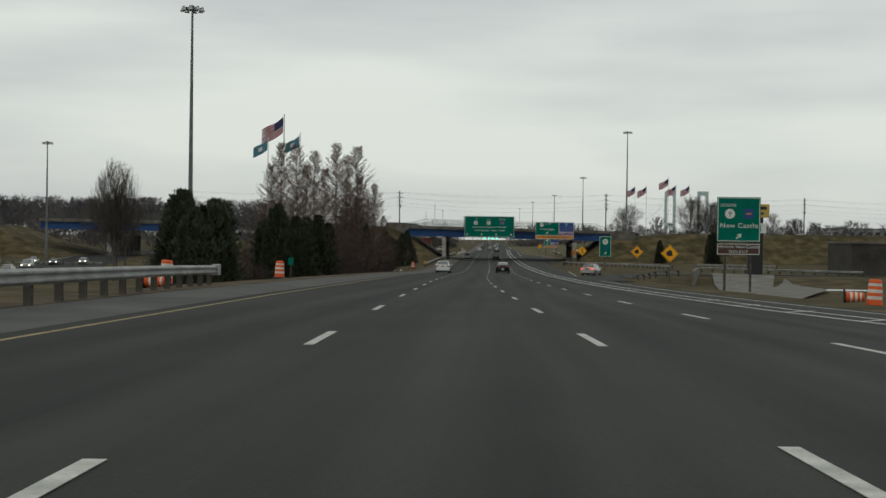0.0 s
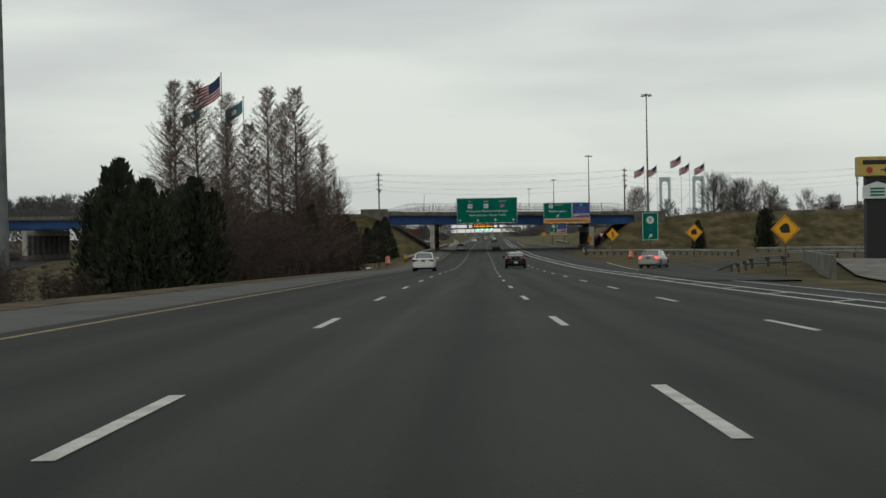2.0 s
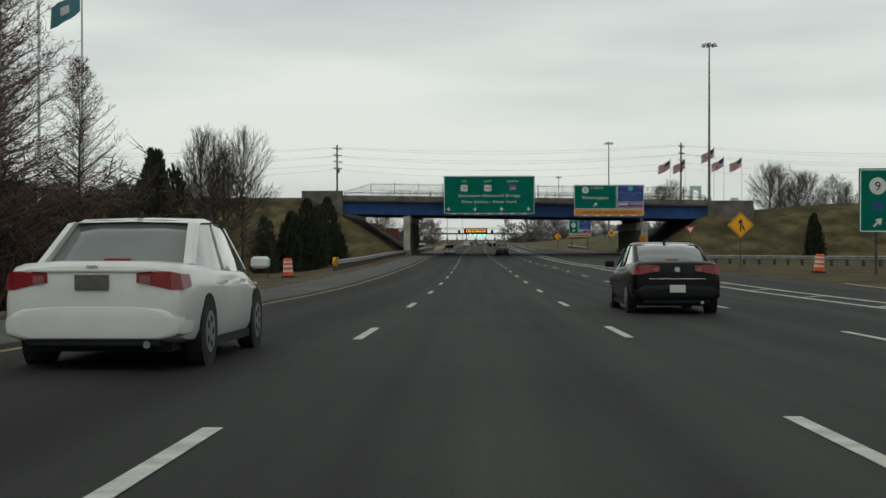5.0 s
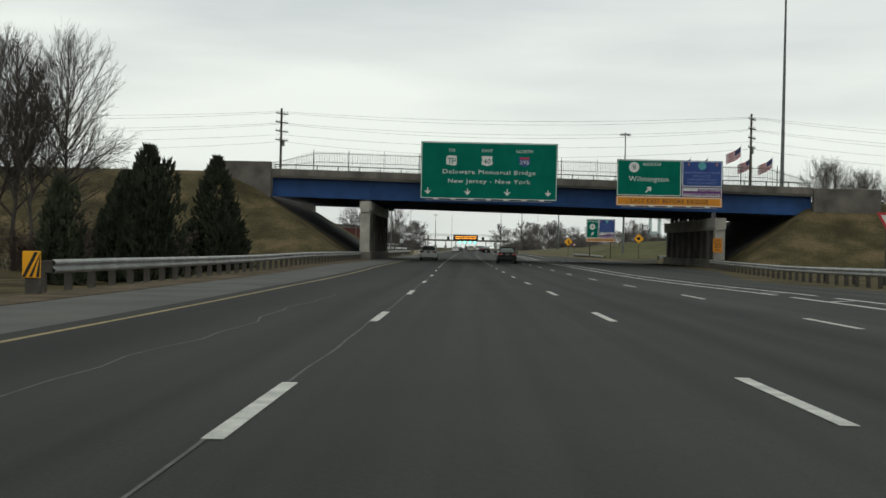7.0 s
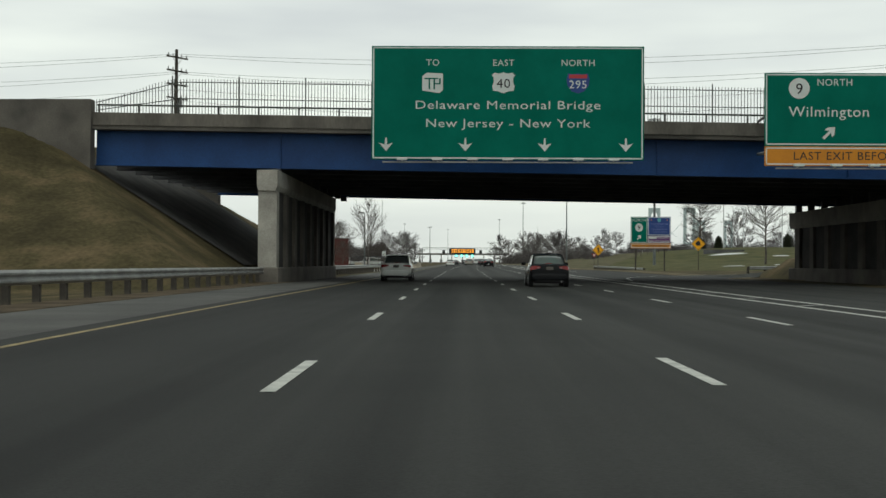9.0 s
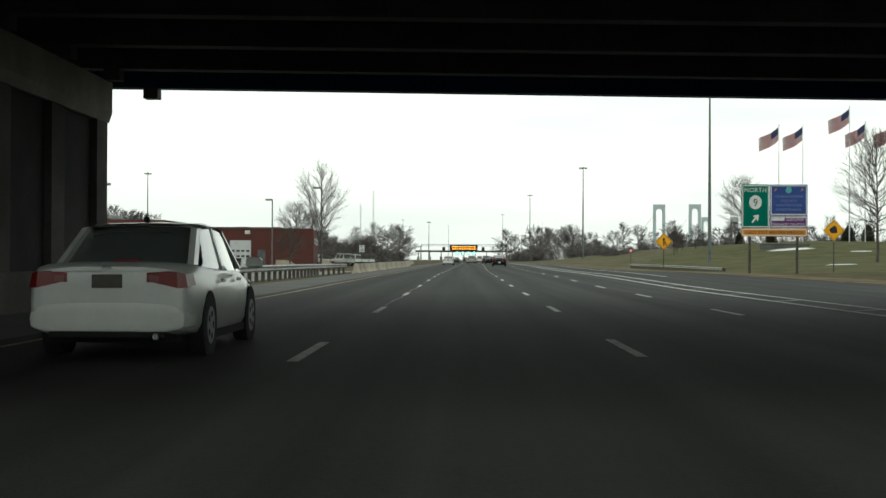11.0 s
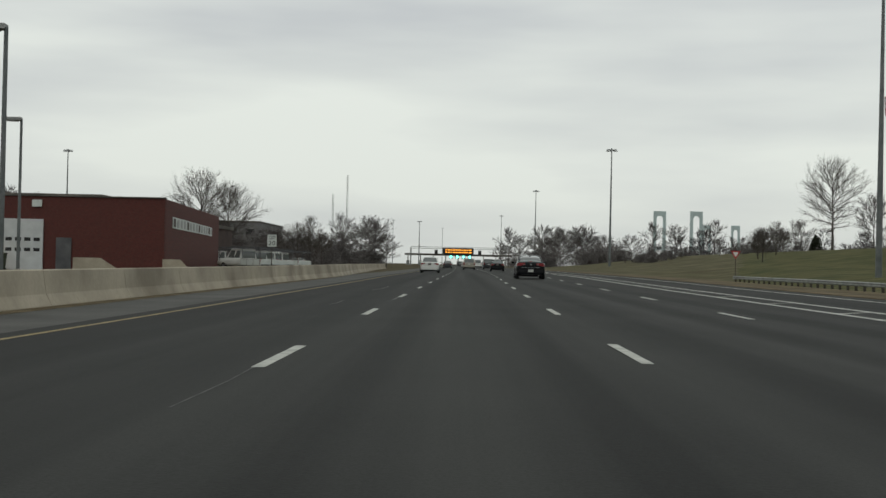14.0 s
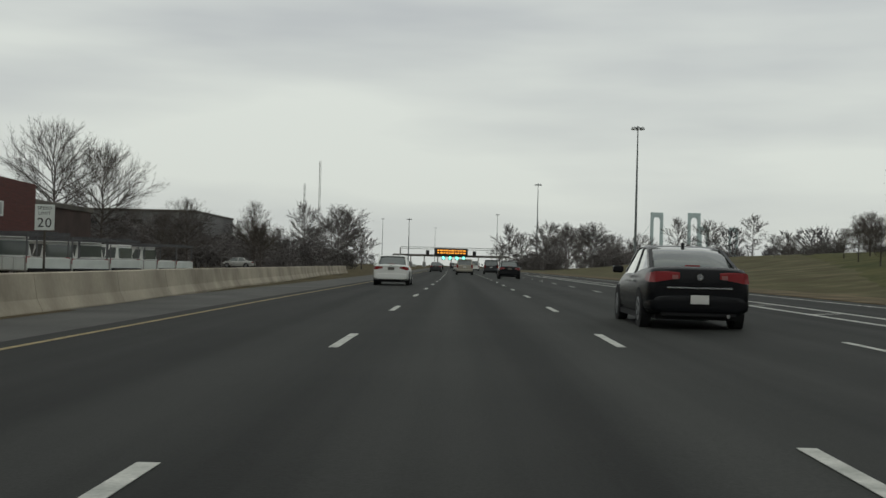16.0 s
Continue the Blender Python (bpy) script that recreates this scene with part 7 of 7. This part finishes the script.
    part("number_plate", Geo().slab(-0.155, 0.155, -0.085 if sleek else -0.05, -0.05 if sleek else -0.02, 0.44 if sleek else 0.74, 0.59 if sleek else 0.88, 0.004), PLATE if sleek else DARK_CONCRETE, c, "number plate, unreadable")
    part("trunk_trim", Geo().slab(-0.56, 0.56, -0.05, -0.02, 0.70 if sleek else 0.905, 0.722 if sleek else 0.93, 0.004), CHROME if sleek else P, c)
    part("badge", Geo().prism([(0.055 * math.cos(i * 0.5236), 0.90 + 0.055 * math.sin(i * 0.5236)) for i in range(12)], -0.05, -0.02) if sleek else Geo().slab(-0.05, 0.05, -0.045, -0.02, 0.94, 0.965, 0.004), CHROME, c)
    part("high_brake_lamp", Geo().slab(-0.13, 0.13, yb0 - 0.02, yb0 + 0.02, deck + 0.01, deck + 0.035, 0.004), BRAKE_ON if brake else TAIL_RED, c)
    part("exhaust", Geo().tube((0.5, -0.02, 0.24), (0.5, 0.3, 0.24), 0.035, n=8), CHROME, c)
    part("aerial", Geo().slab(-0.02, 0.02, yb1 + 0.1, yb1 + 0.22, zr_, zr_ + 0.07, 0.006), UNDER, c)
    part("underbody", Geo().box(-w + 0.2, w - 0.2, 0.25, L - 0.3, 0.16, 0.26), UNDER, c)
    return c


def wagon(m, colour, label, L=4.6, W=1.84, H=1.75, brake=False, head=False, group="cars on the highway"):
    """A tall boxy sport-utility or van; tail at y = 0."""
    c = thing("suv_car", label, "car", m, group)
    P, w = PAINT[colour], W / 2
    part("body", loft([body_ring(y, ww, zb, zt) for y, ww, zb, zt in ((0.0, w - 0.06, 0.42, 1.04), (0.08, w - 0.02, 0.36, 1.08), (0.5, w, 0.30, 1.10), (2.2, w, 0.28, 1.08), (L - 1.2, w, 0.28, 1.05), (L - 0.4, w - 0.05, 0.30, 0.98), (L, w - 0.18, 0.42, 0.80))]), P, c, smooth=True)

    def ring(y, wl, wu, zl, zu):
        return [(wl, y, zl), (wu + 0.02, y, zu - 0.06), (wu - 0.06, y, zu), (-wu + 0.06, y, zu), (-wu - 0.02, y, zu - 0.06), (-wl, y, zl)]

    part("window_glass", loft([ring(0.10, w - 0.08, w - 0.12, 1.05, 1.08), ring(0.24, w - 0.08, w - 0.16, 1.05, H - 0.06), ring(1.5, w - 0.06, w - 0.16, 1.05, H - 0.01), ring(L - 1.95, w - 0.06, w - 0.18, 1.03, H - 0.05), ring(L - 1.2, w - 0.08, w - 0.14, 1.0, 1.05)]), GLASS, c, "dark tinted glass", smooth=True)
    part("roof", loft([ring(0.16, w - 0.14, w - 0.15, H - 0.10, H + 0.0), ring(1.5, w - 0.13, w - 0.14, H - 0.06, H + 0.035), ring(L - 1.98, w - 0.15, w - 0.16, H - 0.10, H + 0.0)]), P, c, smooth=True)
    for s in (-1, 1):
        part("pillar", Geo().add([(s * (w - 0.055), 0.06, 1.06), (s * (w - 0.055), 0.34, 1.06), (s * (w - 0.13), 0.42, H - 0.04), (s * (w - 0.13), 0.18, H - 0.04), (s * (w - 0.2), 0.06, 1.06), (s * (w - 0.2), 0.34, 1.06), (s * (w - 0.25), 0.42, H - 0.04), (s * (w - 0.25), 0.18, H - 0.04)],
                                 [(0, 1, 2, 3), (4, 7, 6, 5), (0, 3, 7, 4), (1, 5, 6, 2), (0, 4, 5, 1), (3, 2, 6, 7)]), P, c)
        part("tail_lamp", Geo().slab(min(s * (w - 0.22), s * (w - 0.03)), max(s * (w - 0.22), s * (w - 0.03)), -0.02, 0.12, 0.78, 1.12, 0.02), BRAKE_ON if brake else TAIL_RED, c, "red tail lamp")
        part("headlamp", Geo().slab(min(s * (w - 0.42), s * (w - 0.14)), max(s * (w - 0.42), s * (w - 0.14)), L - 0.12, L, 0.66, 0.82, 0.02), HEAD_ON if head else TAIL_CLEAR, c)
        part("door_mirror", Geo().slab(min(s * w, s * (w + 0.22)), max(s * w, s * (w + 0.22)), L - 1.45, L - 1.3, 1.05, 1.25, 0.03), P, c)
        for y in (0.9, L - 0.9):
            part("wheel_arch", Geo().tube((s * (w - 0.15), y, 0.37), (s * (w + 0.004), y, 0.37), 0.43, n=22), UNDER, c)
            wheel(c, s * (w + 0.008), y, 0.36, s)
    part("rear_bumper", Geo().slab(-w + 0.03, w - 0.03, -0.08, 0.15, 0.38, 0.64, 0.04), P, c)
    part("lower_valance", Geo().slab(-w + 0.15, w - 0.15, -0.03, 0.3, 0.26, 0.38, 0.02), UNDER, c)
    part("number_plate", Geo().slab(-0.155, 0.155, -0.03, 0.0, 0.80, 0.94, 0.004), PLATE, c, "number plate, unreadable")
    part("underbody", Geo().box(-w + 0.2, w - 0.2, 0.25, L - 0.3, 0.2, 0.34), UNDER, c)
    return c


def utility_truck(m, label, rack=True):
    """A white pickup with a service body and overhead rack; tail at y = 0."""
    c = thing("utility_truck", label, "truck", m, "parked utility trucks")
    P, L, w = PAINT["white"], 5.6, 1.0
    part("cab", loft([body_ring(2.5, w, 0.5, 1.15), body_ring(3.2, w, 0.45, 1.16), body_ring(4.2, w, 0.45, 1.14), body_ring(5.3, w - 0.05, 0.5, 1.08), body_ring(5.6, w - 0.15, 0.55, 0.95)]), P, c, smooth=True)
    part("cab_upper", loft([[(0.9, 2.55, 1.1), (0.74, 2.62, 1.82), (-0.74, 2.62, 1.82), (-0.9, 2.55, 1.1)], [(0.92, 3.4, 1.1), (0.76, 3.4, 1.86), (-0.76, 3.4, 1.86), (-0.92, 3.4, 1.1)], [(0.9, 4.4, 1.1), (0.72, 3.95, 1.82), (-0.72, 3.95, 1.82), (-0.9, 4.4, 1.1)]]), P, c, smooth=False)
    for s in (-1, 1):
        for ya, yb in ((2.72, 3.25), (3.38, 4.02)):
            part("side_window", Geo().add([(s * 0.915, ya, 1.16), (s * 0.925, yb + 0.1, 1.16), (s * 0.795, yb - 0.16, 1.76), (s * 0.785, ya, 1.76), (s * 0.85, ya, 1.16), (s * 0.85, yb + 0.1, 1.16), (s * 0.72, yb - 0.16, 1.76), (s * 0.72, ya, 1.76)],
                                          [(0, 1, 2, 3), (7, 6, 5, 4), (0, 4, 5, 1), (1, 5, 6, 2), (2, 6, 7, 3), (3, 7, 4, 0)]), GLASS, c, "dark side window")
    part("rear_window", Geo().slab(-0.70, 0.70, 2.50, 2.6, 1.13, 1.74, 0.01), GLASS, c)
    part("cab_roof", Geo().slab(-0.78, 0.78, 2.58, 3.98, 1.83, 1.92, 0.03), P, c)
    for s in (-1, 1):
        b = part("side_box", Geo().slab(min(s * 0.55, s * 1.02), max(s * 0.55, s * 1.02), 0.0, 2.45, 0.5, 1.1, 0.03), PAINT["silver"], c, "grubby side tool box")
        for k in range(3):
            part("box_door", Geo().slab(min(s * 1.021, s * 1.035), max(s * 1.021, s * 1.035), 0.08 + k * 0.8, 0.80 + k * 0.8, 0.56, 1.05, 0.006), SIGN_WHITE, b)
        for y in (0.05, 2.3, 5.2) if rack else ():
            part("rack_post", Geo().tube((s * 0.95, y, 0.9), (s * 0.95, y, 1.98), 0.035, n=6), DARK_STEEL, c)
        for y in (0.95, 4.6):
            wheel(c, s * 0.98, y, 0.38, s)
        part("tail_lamp", Geo().slab(min(s * 0.82, s * 1.0), max(s * 0.82, s * 1.0), -0.03, 0.02, 0.85, 1.1, 0.01), TAIL_RED, c)
    for y in (0.0, 2.4, 5.0) if rack else ():
        part("rack_bar", Geo().box(-0.95, 0.95, y, y + 0.10, 1.93, 2.02), DARK_STEEL, c)
    for s in (-0.95, 0.95) if rack else ():
        part("rack_rail", Geo().box(s - 0.05, s + 0.05, 0.0, 5.25, 1.96, 2.08), DARK_STEEL, c)
    for k in (-0.4, 0.05, 0.5) if rack else ():
        part("ladder_rail", Geo().box(k, k + 0.07, 0.2, 4.6, 2.03, 2.12), DARK_STEEL, c)
    part("bed", Geo().slab(-0.6, 0.6, 0.0, 2.45, 0.62, 0.85, 0.02), DARK_STEEL, c)
    part("tailgate", Geo().slab(-0.98, 0.98, -0.05, -0.002, 0.55, 1.06, 0.02), SIGN_WHITE, c)
    part("bumper", Geo().slab(-0.95, 0.95, -0.2, -0.04, 0.5, 0.64, 0.02), UNDER, c)
    part("chassis", Geo().box(-0.6, 0.6, 0.1, 5.3, 0.35, 0.62), UNDER, c)
    return c


def lane_pose(off, y, turn=0.0):
    a, b = centre_x(y), centre_x(y + 6)
    slope = (road_z(b + off, y + 4) - road_z(a + off, y)) / 4
    return pose(a + off, y, road_z(a + off, y) + 0.004, math.degrees(math.atan(slope)), 0, turn - math.degrees(math.atan((b - a) / 6)))


sedan(lane_pose(-3.75, 525.5), "white", "white four-door sedan on the dark asphalt")
sedan(lane_pose(3.78, 486.1), "black", "glossy black four-door sedan with chrome trunk strip", L=5.0, W=1.80, H=1.45, sleek=True)
sedan(lane_pose(3.7, 318.0), "black", "dark sedan with red tail lamps on the asphalt")
sedan(lane_pose(3.75, 172.0), "black", "black sedan on the exit side of the asphalt", sleek=True, L=4.8, W=1.82)
sedan(lane_pose(-3.75, 158.0), "white", "white sedan with dark number plate on the asphalt")
sedan(lane_pose(-3.75, 334.0), "white", "white sedan in the underpass shade")
wagon(lane_pose(0.3, 602.0), "tan", "pale tan sport-utility car far ahead", H=1.7)
wagon(lane_pose(3.8, 622.0), "dark", "dark sport-utility car far ahead")
sedan(lane_pose(3.6, 566.0), "black", "black sedan with red tail lamps on the asphalt")
sedan(lane_pose(-3.4, 650.0), "dark", "dark sedan far ahead on the asphalt")
sedan(lane_pose(0.2, 690.0), "silver", "silver sedan far ahead")
wagon(lane_pose(3.7, 720.0), "white", "white van far ahead", H=2.0)
sedan(lane_pose(-3.6, 780.0), "black", "black sedan far ahead")
wagon(lane_pose(0.0, 840.0), "dark", "dark sport-utility car far ahead")
sx, sy = 14.5, 164.0
sedan(pose(sx, sy, ground_z(sx, sy) + 0.08, -0.9, 0, -20), "silver", "silver sedan with lit brake lamps on the exit ramp", brake=True)
# far carriageway, coming the other way
for x, y, kind, col in ((-62, 152, "w", "white"), (-70, 190, "s", "tan"), (-81, 228, "w", "silver"), (-88, 262, "s", "dark"), (-84.5, 270, "s", "silver"), (-57.5, 118, "w", "white"), (-103, 268, "w", "white"), (-95.5, 271, "s", "silver")):
    m = pose(x, y, ground_z(x, y) + 0.08, 0, 0, 180 + 11)
    (wagon if kind == "w" else sedan)(m, col, "oncoming car with lit headlamps on the far carriageway", head=True, group="oncoming cars")
for x, y, a, k in ((-16.2, 516.0, 51, 1.02), (-16.2, 522.0, 51, 0.97), (-16.4, 529.0, 58, 1.0), (-15.8, 535.5, 76, 0.98), (-16.0, 541.5, 72, 0.96)):
    utility_truck(pose(x, y, ground_z(x, y) + 0.04, 0, 0, a) @ Matrix.Scale(k, 4), "white utility truck with side boxes and roof rack" if k != 0.98 else "white utility truck with side boxes and no rack", k != 0.98)
for x, y, a, col in ((-20, 700, 60, "white"), (-23.5, 712, 60, "silver"), (-22, 690, 70, "dark"), (-30, 655, 80, "white"), (-27, 640, 85, "silver"), (-36, 560, 85, "white"), (-43, 470, 80, "white"), (-49, 472, 80, "silver")):
    sedan(pose(x, y, ground_z(x, y) + 0.05, 0, 0, a), col, "parked car in the side lot", group="parked cars")
utility_truck(pose(-22.5, 545, ground_z(-22.5, 545) + 0.04, 0, 0, 95), "white pickup truck parked by the depot")
